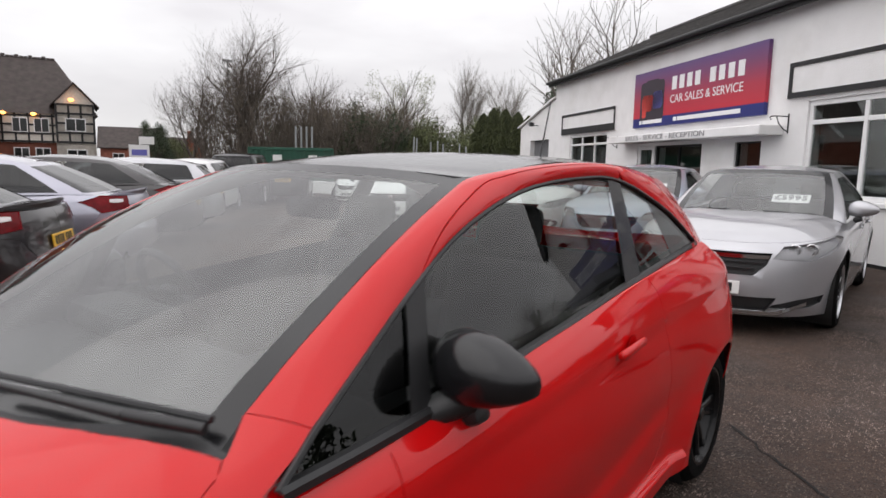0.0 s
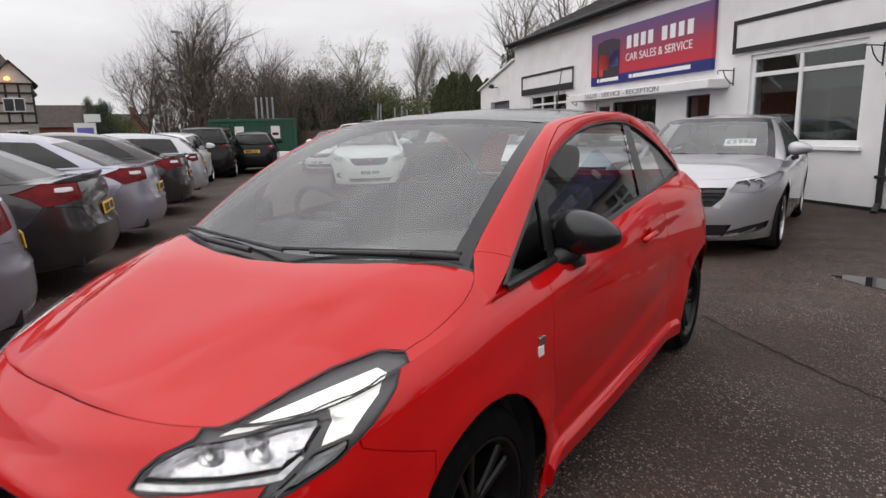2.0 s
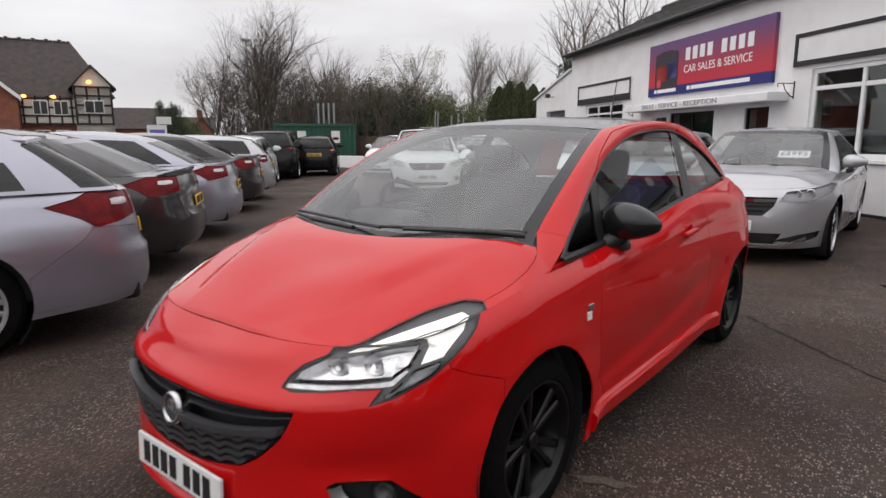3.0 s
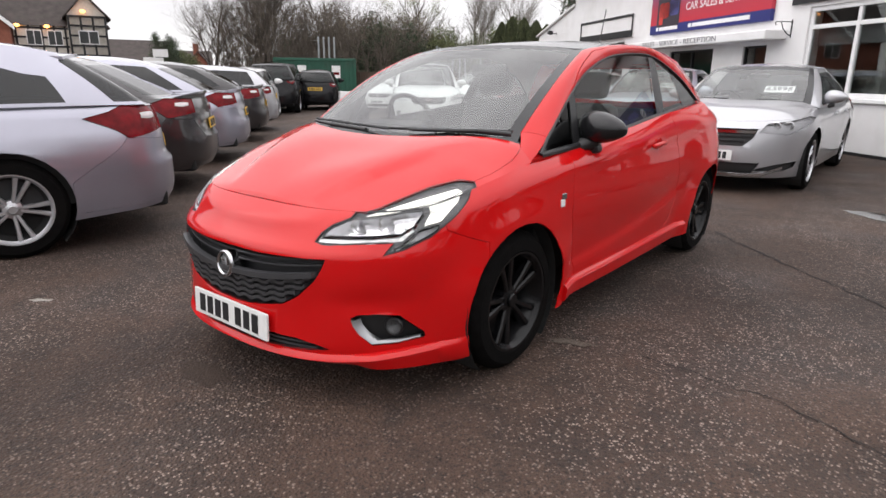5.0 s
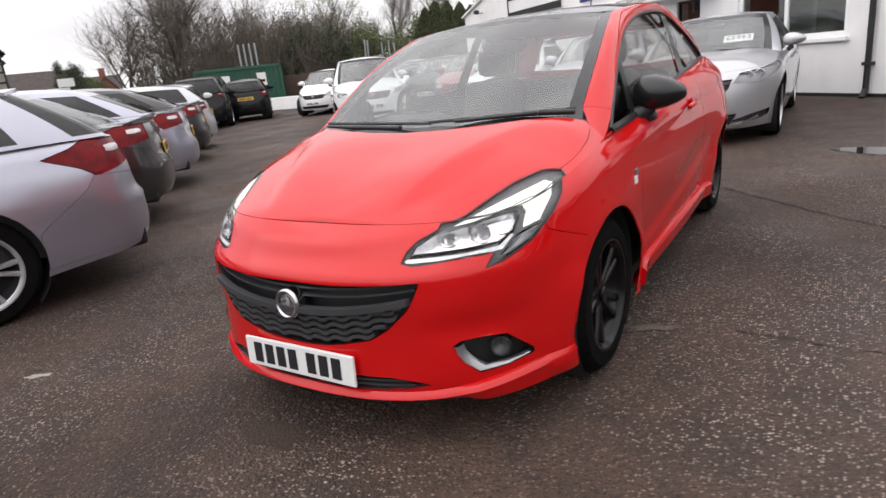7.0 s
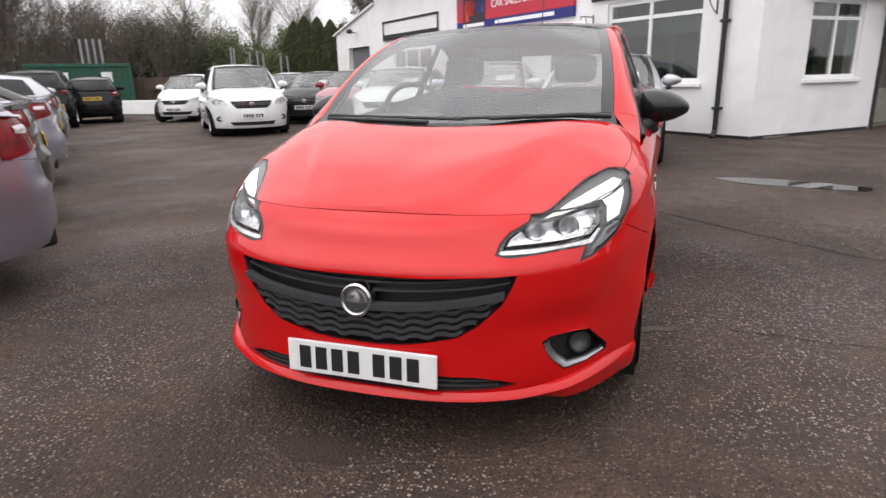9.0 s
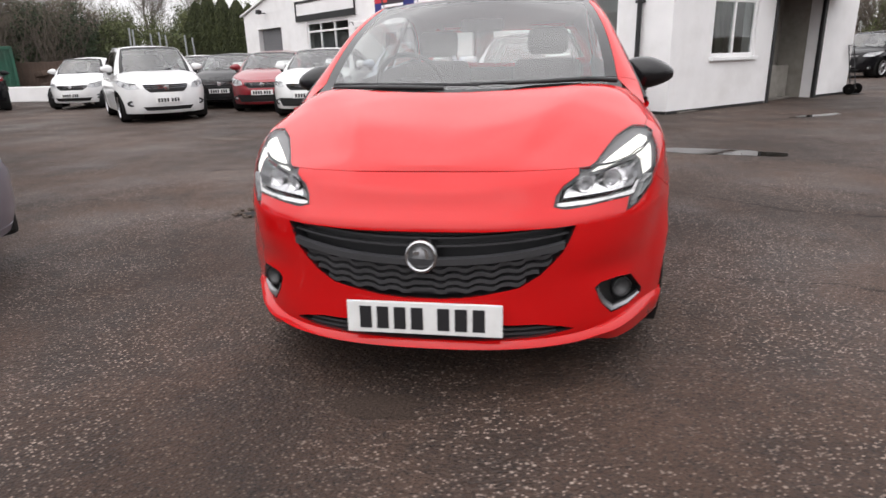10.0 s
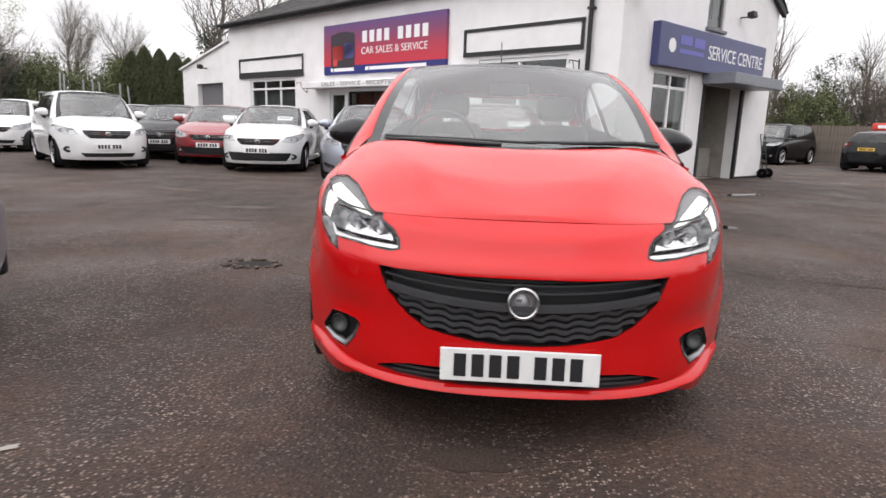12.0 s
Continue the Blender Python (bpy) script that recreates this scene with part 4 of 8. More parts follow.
def price_card(car, sh, kind):
    """A white card with grey bars standing behind the windscreen."""
    q = 0.085
    a, b = sh.cab(q, 0.30), sh.cab(q, 0.60)
    lean = math.degrees(math.atan2(b.y - a.y, b.z - a.z))
    ob = part("price_card", box((-0.17, -0.003, 0.0), (0.17, 0.003, 0.15), 0.002), M_PLATEW, car, "white price card", m=Matrix.Translation(a + Vector((0, 0.07, -0.01))) @ pose(0, 0, 0, -lean, 0, 0))
    if kind == 2:
        txt = writing("\u00a35995", 0.12, 0.29)
        txt.materials.append(M_SHUTTER)
        part("card_price", txt, None, ob, m=pose(0, -0.007, 0.078))
        return
    for k in range(4):
        part("card_bar", box((-0.13 + 0.068 * k, -0.006, 0.05), (-0.085 + 0.068 * k, -0.0035, 0.11)), M_SHUTTER, ob)


def add_ribbon(bm, pts, half, deep):
    """A bar of square section along a line of points, deep in y and 2 * half in z."""
    rings = [[bm.verts.new(p + Vector(o)) for o in ((0, -deep / 2, -half), (0, -deep / 2, half), (0, deep / 2, half), (0, deep / 2, -half))] for p in pts]
    for a, b in zip(rings, rings[1:]):
        for k in range(4):
            bm.faces.new((a[k], b[k], b[(k + 1) % 4], a[(k + 1) % 4]))
    bm.faces.new(rings[0])
    bm.faces.new(list(reversed(rings[-1])))
    bmesh.ops.recalc_face_normals(bm, faces=bm.faces[:])


def add_handle(door, sh, sp, side, y_end, paintwork, hero):
    y, z = (sp.get("handle", (y_end - 0.17, sp["top"][4][1] - 0.115)))
    p = sh.at(sh.s_of_y(y, z, side), z)
    bm = bmesh.new()
    add_box(bm, (-0.012, -0.095, -0.014), (0.012, 0.095, 0.014), 0.011)
    for v in bm.verts:
        v.co.x += 0.016 * (1 - (v.co.y / 0.095) ** 2)
    part("handle", bm, paintwork, door, smooth=True, angle=50, m=Matrix.Translation(p + Vector((side * 0.016, 0, 0))) @ pose(0, 0, 0, 3, 0, 0 if side > 0 else 180))
    cup = lathe([(0.0, -0.004), (0.028, -0.002), (0.036, 0.004)], 20)
    part("handle_cup", cup, paintwork, door, smooth=True, m=Matrix.Translation(p + Vector((side * 0.003, 0.02, 0.002))) @ pose(0, 0, 0, 0, 0, 0 if side > 0 else 180))

# ---- the red three-door hatchback ----
def corsa_relief(x, z):
    """Pressed shape of the nose: a raised lip below the bonnet edge, hollow cheeks beside the fog lamps."""
    lip = 0.013 * math.exp(-(((z - 0.706 - 0.18 * x * x) / 0.020) ** 2)) * max(0.0, 1 - (x / 0.5) ** 4)
    brow = 0.008 * math.exp(-(((z - 0.625) / 0.018) ** 2)) * math.exp(-((x / 0.62) ** 6))
    cheek = -0.016 * math.exp(-(((x - 0.62) / 0.13) ** 2) - ((z - 0.435) / 0.05) ** 2)
    return lip + brow + cheek


def corsa_side(y, z):
    """Pressings of the flank: a blade that rises along the door foot and a shoulder line through the handle."""
    run = max(0.0, min(1.0, (y + 0.78) / 0.25)) * max(0.0, min(1.0, (1.05 - y) / 0.35))
    d = z - (0.385 + 0.075 * (y + 0.6) + 0.075 * max(0.0, y + 0.2) ** 2)
    blade = 0.012 * (math.exp(-((d / 0.020) ** 2)) if d < 0 else math.exp(-((d / 0.13) ** 2))) * run
    run = max(0.0, min(1.0, (y + 1.0) / 0.5))
    d = z - (0.845 + 0.05 * (y + 0.6))
    shoulder = 0.008 * (math.exp(-((d / 0.06) ** 2)) if d > 0 else math.exp(-((d / 0.018) ** 2))) * run
    haunch = 0.040 * math.exp(-(((y - 1.38) / 0.42) ** 2)) * math.exp(-(((z - 0.78) / 0.26) ** 2))
    flare = sum(0.030 * math.exp(-(((math.hypot(y - ya, z - 0.3125) - 0.36) / 0.10) ** 2)) for ya in (-1.11, 1.42)) * math.exp(-((max(0.0, z - 0.42) / 0.13) ** 2))
    return shoulder - blade + haunch + flare


CORSA = car_spec(
    L=4.02, W=0.872, H=1.475, wb=2.53, front=0.90, wheel=0.3125, nf=2.6, nr=2.9, ya=-1.112, yb=1.5,
    F=[(0.14, -1.935), (0.2, -1.965), (0.27, -1.98), (0.38, -1.973), (0.50, -1.972), (0.60, -1.962), (0.66, -1.912), (0.765, -1.815), (0.9, -1.67)],
    R=[(0.15, 1.90), (0.35, 2.0), (0.62, 2.01), (0.85, 1.97), (1.05, 1.92)],
    prof=[(0.13, 0.945), (0.30, 0.962), (0.5, 0.983), (0.68, 1.0), (0.78, 0.994), (0.93, 0.965), (1.1, 0.93)],
    low=[(-2.01, 0.192), (-1.5, 0.175), (-1.0, 0.19), (0.9, 0.20), (1.6, 0.22), (2.01, 0.26)],
    top=[(-2.01, 0.76), (-1.80, 0.765), (-1.34, 0.856), (-0.89, 0.907), (0.0, 0.986), (1.1, 1.065), (2.01, 1.03)],
    crown=[(-1.82, 0.765), (-1.70, 0.814), (-1.4, 0.918), (-1.18, 0.985), (-1.05, 1.004), (-0.9, 1.018), (-0.6, 1.03)],
    deck=[(1.5, 1.06), (1.9, 1.05), (2.01, 1.03)],
    base=[(0, 0, -1.10, 0.98), (0.10, 0.40, -1.06, 0.98), (0.19, 0.705, -0.995, 0.975), (0.25, 0.797, -1.00, 0.885), (0.45, 0.80, -0.1, 0.965), (0.64, 0.795, 0.72, 1.02), (0.82, 0.76, 1.34, 1.065), (0.90, 0.69, 1.72, 1.05), (1.0, 0, 1.90, 1.03)],
    roof=[(0, 0, -0.23, 1.432), (0.10, 0.34, -0.19, 1.424), (0.19, 0.577, -0.115, 1.404), (0.25, 0.594, 0.0, 1.421), (0.45, 0.60, 0.38, 1.452), (0.64, 0.585, 0.80, 1.448), (0.82, 0.56, 1.30, 1.40), (0.90, 0.50, 1.60, 1.368), (1.0, 0, 1.70, 1.368)],
    crest=0.035, square_back=4.0, tuck=0.128, well=0.955, side_relief=corsa_side, door=(-0.69, 0.72), doors=3, handle=(0.36, 0.885), ridge=0.020, relief=corsa_relief, arch=0.03, bulge=0.014, bow=0.026, mirror=(-0.44, 1.014, 0.744),
    vbot=[(0, 0.085), (0.15, 0.095), (0.19, 0.10), (0.25, 0.045), (0.6, 0.06), (0.82, 0.12), (0.9, 0.15), (1, 0.1)], vtop=[(0, 0.95), (0.19, 0.95), (0.25, 0.93), (0.5, 0.915), (0.66, 0.88), (0.76, 0.72), (0.845, 0.40), (0.9, 0.85), (1, 0.9)],
    screen=0.173, edge=0.184, glass_a=0.256, pillar=(0.60, 0.645), glass_b=0.845, back=0.905)


def hero_cuts(sheet, sh, sp):
    """Shut lines, lamps, grille and intakes of the hatchback."""
    s_a, s_b, s_c = sh.s_of_y(-1.35, 0.62), sh.s_of_x(0.775, 0.70), sh.s_of_x(0.70, 0.76)
    cut_region(sheet, [(-s_a, 0.1), (s_a, 0.1), (s_a, 0.63), (s_b, 0.70), (s_c, 0.9), (-s_c, 0.9), (-s_b, 0.70), (-s_a, 0.63)], 12)
    for side in (1, -1):
        cut_region(sheet, sh.flank([(-0.57, 0.30), (-0.62, 0.42), (-0.69, 0.66), (-0.67, 0.9), (-0.665, 1.3), (0.66, 1.3), (0.715, 0.9), (0.79, 0.65), (0.81, 0.5), (0.74, 0.36), (0.62, 0.30)], side), 8)
        cut_region(sheet, sh.front([(side * x, z) for x, z in ((0.413, 0.660), (0.420, 0.69), (0.443, 0.717), (0.493, 0.745), (0.55, 0.90), (0.76, 0.90), (0.772, 0.855), (0.785, 0.80), (0.781, 0.745), (0.749, 0.683), (0.696, 0.64), (0.651, 0.623), (0.664, 0.665), (0.60, 0.663), (0.53, 0.657), (0.45, 0.651))]), 2)
        cut_region(sheet, sh.front([(side * x, z) for x, z in ((0.556, 0.378), (0.575, 0.390), (0.63, 0.392), (0.684, 0.383), (0.735, 0.305), (0.735, 0.285), (0.68, 0.272), (0.617, 0.270), (0.577, 0.325))]), 6)
    half = ((0.482, 0.604), (0.468, 0.565), (0.443, 0.52), (0.376, 0.453), (0.309, 0.413), (0.156, 0.384), (0.06, 0.376))
    cut_region(sheet, sh.front([(0.2, 0.596), *half] + [(-x, z) for x, z in reversed(half)] + [(-0.2, 0.596)]), 4)
    half = ((0.44, 0.266), (0.485, 0.250), (0.40, 0.238), (0.2, 0.230))
    cut_region(sheet, sh.front([(0.26, 0.285), (0.36, 0.282), *half] + [(-x, z) for x, z in reversed(half)] + [(-0.36, 0.282), (-0.26, 0.285)]), 5)


def hero_bonnet(hood, sp, car, paintwork):
    """Splits the front deck into bonnet, wings, scuttle and the tops of the lamps."""
    edge = ((0.50, -1.752), (0.549, -1.670), (0.59, -1.565), (0.634, -1.466), (0.70, -1.360), (0.752, -1.325))
    rear = [(0.0, -1.18), (0.2, -1.162), (0.4, -1.11), (0.55, -1.05), (0.65, -0.99), (0.715, -0.945)]
    back = ((0.767, -1.25), (0.770, -1.17), (0.766, -1.08), (0.752, -1.01), (0.735, -0.965))
    cut_region(hood, [(0.50, -1.95), *edge, *back] + list(reversed(rear)) + [(-x, y) for x, y in rear[1:]] + [(-x, y) for x, y in reversed(back)] + [(-x, y) for x, y in reversed(edge)] + [(-0.5, -1.95)], 20)
    for side in (1, -1):
        cut_region(hood, [(side * x, y) for x, y in edge + ((0.765, -1.335), (0.80, -1.36), (0.97, -1.40), (0.97, -1.95), (0.52, -1.95))], 21)
    cut_region(hood, list(reversed(rear)) + [(-x, y) for x, y in rear[1:]] + [(-0.69, -0.6), (0.69, -0.6)], 23)
    part("bonnet", groove(extract(hood, {20}), 0.002, 0.007), paintwork, car, smooth=True, angle=40)
    for side in (1, -1):
        wing = extract(hood, {0})
        bmesh.ops.delete(wing, geom=[q for q in wing.faces if q.calc_center_median().x * side < 0], context="FACES")
        part("front_wing", wing, paintwork, car, smooth=True, angle=40)
    scuttle = extract(hood, {23})
    for v in scuttle.verts:
        v.co.z -= 0.028 * (1 - min(1.0, abs(v.co.x) / 0.70) ** 4)
    part("scuttle", scuttle, M_CARBLACK, car, "black plastic scuttle panel", smooth=True)
    return hood


def side_glass_x(y, z):
    """Half width of the hatchback's window surface."""
    return 0.762 - 0.386 * (z - 1.045) - 0.10 * (z - 1.045) * (z - 1.39) - 0.014 * max(0.0, y - 0.3) ** 2


# windscreen edge and upper window edge, hand in hand from the pillar foot to the tail
PILLAR = smooth_keys([
    (0, 0.680, -0.882, 1.019, -0.815, 0.995), (1, 0.673, -0.796, 1.080, -0.70, 1.062), (2, 0.662, -0.685, 1.149, -0.58, 1.133), (3, 0.646, -0.554, 1.223, -0.455, 1.200),
    (4, 0.624, -0.408, 1.294, -0.32, 1.264), (5, 0.598, -0.25, 1.359, -0.17, 1.315), (6, 0.577, -0.115, 1.404, -0.02, 1.353), (7, 0.594, 0.02, 1.424, 0.12, 1.377),
    (8, 0.600, 0.30, 1.447, 0.38, 1.398), (9, 0.598, 0.54, 1.454, 0.60, 1.403), (10, 0.587, 0.78, 1.449, 0.80, 1.383), (11, 0.577, 1.0, 1.433, 1.0, 1.327), (12, 0.566, 1.2, 1.412, 1.22, 1.245), (13, 0.546, 1.38, 1.388, 1.45, 1.107)])
DOOR_GAP = smooth_keys([(3.0, 0.97), (3.6, 0.80), (4.3, 0.62), (5, 0.50), (6, 0.40), (7, 0.32), (8, 0.26), (9.8, 0.25)])
BELT = smooth_keys([(-0.905, 0.926), (-0.75, 0.931), (-0.4, 0.950), (-0.1, 0.974), (0.16, 0.996), (0.52, 1.030), (0.75, 1.046), (1.42, 1.093), (1.6, 1.10)])
SCREEN_SIDE = smooth_keys([(0.0, 0.705, -0.965, 0.965), (0.09, 0.690, -0.905, 1.002), (0.13, 0.680, -0.882, 1.019), (0.26, 0.673, -0.796, 1.080), (0.42, 0.662, -0.685, 1.149), (0.59, 0.646, -0.554, 1.223), (0.75, 0.624, -0.408, 1.294), (0.90, 0.598, -0.25, 1.359), (1.0, 0.577, -0.115, 1.404)])


def pillar_point(u, v, side, sink=0.0):
    """A point of the windscreen pillar and roof rail: v 0 at the screen or roof, 1 at the side window."""
    k = PILLAR(u)
    a = Vector((k[0], k[1], k[2]))
    b = Vector((side_glass_x(k[3], k[4]), k[3], k[4]))
    d = PILLAR(min(u + 0.05, 13)) - PILLAR(max(u - 0.05, 0))
    n = (b - a).cross(Vector((d[0], d[1], d[2]))).normalized()
    n = n if n.x > 0 else -n
    p = a.lerp(b, v) + n * ((0.008 + 0.012 * min(1.0, u / 4)) * (4 * v * (1 - v)) ** 0.8 + 0.004 * v - sink)
    return Vector((side * p.x, p.y, p.z))


def strip_mesh(rows):
    bm = bmesh.new()
    grid = [[bm.verts.new(p) for p in row] for row in rows]
    for a, b in zip(grid, grid[1:]):
        for k in range(len(a) - 1):
            bm.faces.new((a[k], b[k], b[k + 1], a[k + 1]))
    return bm


def facing_out(bm):
    """Turns an open panel's faces away from the middle of the cabin."""
    bm.normal_update()
    out = sum(f.normal.dot(f.calc_center_median() - Vector((0, 0.3, 0.9))) for f in bm.faces)
    if out < 0:
        bmesh.ops.reverse_faces(bm, faces=bm.faces[:])
    bm.normal_update()
    return bm


def hero_screen(car):
    """Curved windscreen with its black printed border."""
    ws = [-1 + 2 * k / 36 for k in range(37)]
    ws[1], ws[-2] = -0.925, 0.925
    vs = [0.0, 0.04, 0.085] + [0.085 + 0.865 * k / 16 for k in range(1, 17)] + [0.975, 1.0]
    rows = []
    for v in vs:
        e = SCREEN_SIDE(v)
        yc, zc = -1.155 + 0.925 * v, 0.945 + 0.487 * v + 0.018 * 4 * v * (1 - v)
        rows.append([Vector((e[0] * w, yc + (e[1] - yc) * abs(w) ** 2.3, zc + (e[2] - zc) * abs(w) ** 2.3)) for w in ws])
    bm = facing_out(strip_mesh(rows))
    bm.faces.ensure_lookup_table()
    n = len(ws) - 1
    for i, f in enumerate(bm.faces):
        j, k = i // n, i % n
        f.material_index = 0 if 2 <= j < len(vs) - 3 and 0 < k < n - 1 else 4
    part("windscreen", extract(bm, {0}), M_WSCREEN, car, smooth=True)
    part("screen_surround", extract(bm, {4}), M_GLOSSBLACK, car, smooth=True)
    bm.free()


def hero_cabin(car, sh, paintwork):
    """Windscreen, pillars, door frames and side windows of the hatchback."""
    hero_screen(car)
    tail = sh.cabin(44, None)
    for f in tail.faces:
        c = f.calc_center_median()
        if c.y < 1.36 or (c.y < 1.5 and abs(c.x) > 0.45 and c.z > 1.10 and f.material_index not in (0, 5)):
            f.material_index = 30
    part("tail_pillars", extract(tail, {0, 3, 6}), paintwork, car, smooth=True, angle=50)
    part("rear_window", extract(tail, {5}), M_SGLASS, car, smooth=True)
    tail.free()
    for side in (1, -1):
        n = 70
        us = [13 * i / n for i in range(n + 1)]
        rail = [[pillar_point(u, (DOOR_GAP(u) if 3.0 < u < 9.85 else 1.0) * k / 9, side) for k in range(10)] for u in us]
        part("roof_rail", groove(facing_out(strip_mesh(rail)), 0.002, 0.007), paintwork, car, smooth=True, angle=45)
        ds = [3.02 + 6.8 * i / 44 for i in range(45)]
        leaf = [[pillar_point(u, DOOR_GAP(u) + (1 - DOOR_GAP(u)) * k / 5, side) for k in range(6)] for u in ds]
        part("door_frame", groove(facing_out(strip_mesh(leaf)), 0.002, 0.007), paintwork, car, smooth=True, angle=45)
        part("pillar_lining", strip_mesh([[pillar_point(13 * i / 30, k / 4, side, 0.03) for k in range(5)] for i in range(31)]), M_PILLAR, car, smooth=True)
        # foot of the pillar, flowing into the wing
        rows = []
        for i in range(11):
            t = i / 10
            hi = pillar_point(0, t, 1)
            lo = Vector((0.744 + 0.064 * t, -0.985 + 0.005 * t, 0))
            lo.x = min(lo.x, wing_edge(sh, lo.y) - 0.006)
            lo.z = wing_height(sh, lo.x, lo.y) - 0.002
            bend = hi.lerp(lo, 0.55) + Vector((0.004, 0, -0.006))
            rows.append([Vector((side * q.x, q.y, q.z)) for q in [hi * (1 - w) ** 2 + bend * 2 * w * (1 - w) + lo * w * w for w in [k / 9 for k in range(10)]]])
        part("pillar_foot", facing_out(strip_mesh(rows)), paintwork, car, smooth=True)
        part("door_card", strip_mesh([[Vector((side * (side_glass_x(y, BELT(y)) - 0.028), y, BELT(y) + 0.030)), Vector((side * (side_glass_x(y, BELT(y)) - 0.045), y, BELT(y) - 0.03)), Vector((side * 0.735, y, 0.80)), Vector((side * 0.735, y, 0.45))] for y in [-0.86 + 2.3 * i / 16 for i in range(17)]]), M_CABIN, car, smooth=True)
        # sill of the windows down to the shoulder
        rows = []
        for i in range(49):
            y = -0.99 + 2.55 * i / 48
            z = BELT(max(y, -0.9)) - (0.0 if y > -0.905 else (-0.905 - y) * 0.10)
            a = Vector((side_glass_x(y, z) + 0.003, y, z))
            s = 0.5
            for _ in range(4):
                s = sh.s_of_y(y, sh.k_top(sh.nominal(s)))
            b = sh.at(s, sh.k_top(sh.nominal(s)))
            c = a.lerp(b, 0.55) + Vector((0.006, 0, 0.006))
            rows.append([Vector((side * q.x, q.y, q.z)) for q in [a * (1 - w) ** 2 + c * 2 * w * (1 - w) + b * w * w for w in (0, 0.25, 0.5, 0.75, 1)]])
        part("window_shoulder", facing_out(strip_mesh(rows)), paintwork, car, smooth=True)
        # windows, cut from one curved sheet
        upper = [(-0.905, 0.932), (-0.868, 0.960)] + [(PILLAR(u)[3], PILLAR(u)[4]) for u in [13 * i / 52 for i in range(53)]]
        lower = [(y, BELT(y)) for y in [1.42 - 2.28 * i / 18 for i in range(19)]]
        sheet = bmesh.new()
        grid = [[sheet.verts.new((-0.95 + 2.5 * i / 40, 0.88 + 0.58 * j / 10, 0)) for j in range(11)] for i in range(41)]
        for a, b in zip(grid, grid[1:]):
            for k in range(10):
                sheet.faces.new((a[k], b[k], b[k + 1], a[k + 1]))
        cut_region(sheet, upper + lower, 1)
        panes = extract(sheet, {1})
        sheet.free()
        for region, outline in ((2, ((-0.62, 0.86), (-0.525, 1.16), (-0.50, 1.30), (-0.40, 1.30), (-0.447, 1.20), (-0.50, 1.05), (-0.55, 0.86))),
                                (3, ((0.49, 0.86), (0.555, 1.05), (0.665, 1.38), (0.70, 1.5), (0.81, 1.5), (0.775, 1.385), (0.70, 1.055), (0.655, 0.86))),
                                (4, ((1.11, 0.86), (1.10, 1.08), (0.985, 1.34), (0.98, 1.5), (1.6, 1.5), (1.6, 0.86))),
                                (5, ((-1.0, 0.85), (-0.621, 0.85), (-0.526, 1.16), (-0.501, 1.31), (-1.0, 1.31))),
                                (6, ((0.656, 0.86), (0.701, 1.055), (0.776, 1.385), (0.811, 1.5), (0.979, 1.5), (0.984, 1.34), (1.099, 1.08), (1.109, 0.86)))):
            cut_region(panes, list(outline), region)
        for region, name, mat, proud in ((0, "door_window", M_SGLASS, -0.006), (2, "quarter_divider", M_CARBLACK, 0.002), (3, "pillar_trim", M_GLOSSBLACK, 0.001), (4, "rear_trim_glass", M_DGLASS, -0.004), (5, "quarter_window", M_DGLASS, -0.006), (6, "rear_side_window", M_SGLASS, -0.006)):
            one = extract(panes, {region})
            for v in one.verts:
                y, z = v.co.x, v.co.y
                v.co = Vector((side * (side_glass_x(y, z) + proud), y, z))
            part(name, facing_out(one), mat, car, smooth=True)
        panes.free()
        seal = bmesh.new()
        add_sweep(seal, [Vector((side * (side_glass_x(y, z) + 0.001), y, z)) for y, z in upper[::2]], 0.0075)
        part("window_seal", seal, M_CARBLACK, car, smooth=True, angle=60)
        bm = bmesh.new()
        rows = []
        for i in range(37):
            y = -0.905 + 2.35 * i / 36
            z = BELT(y)
            p = Vector((side * side_glass_x(y, z), y, z))
            rows.append([bm.verts.new(p + Vector((side * o, 0, w))) for o, w in ((-0.012, 0.014), (0.004, 0.014), (0.011, 0.006), (0.011, -0.008), (-0.008, -0.012))])
        for a, b in zip(rows, rows[1:]):
            for k in range(4):
                bm.faces.new((a[k], a[k + 1], b[k + 1], b[k]))
        bmesh.ops.recalc_face_normals(bm, faces=bm.faces[:])
        part("belt_moulding", bm, M_CARBLACK, car, smooth=True, angle=40)


def wing_edge(sh, y):
    """Half width of the front deck at y."""
    s = sh.s_of_y(y, 0.9)
    return sh.at(s, sh.k_top(sh.nominal(s))).x


def wing_height(sh, x, y):
    """Height of the front deck at (x, y)."""
    s = 0.2
    for _ in range(4):
        s = sh.s_of_y(y, sh.k_top(sh.nominal(s)))
    p = sh.at(s, sh.k_top(sh.nominal(s)))
    zc = max(sh.k_crown(p.y), p.z)
    u = min(1.0, x / p.x)
    return p.z + (zc - p.z) * (1 - u ** sh.fullness(p.y))


hero, hero_shape, hero_sheet, hero_hood = make_car("glossy red three-door hatchback with black roof, mirrors and alloys", CORSA, M_RED, pose(0, 0, 0), columns=22, rows=36, wheels=(M_BLACKALLOY, 5), hero=True, mirrors=M_GLOSSBLACK, glass_dark=False)


def one_side(bm, side):
    bmesh.ops.delete(bm, geom=[q for q in bm.faces if q.calc_center_median().x * side < 0], context="FACES")
    return bm


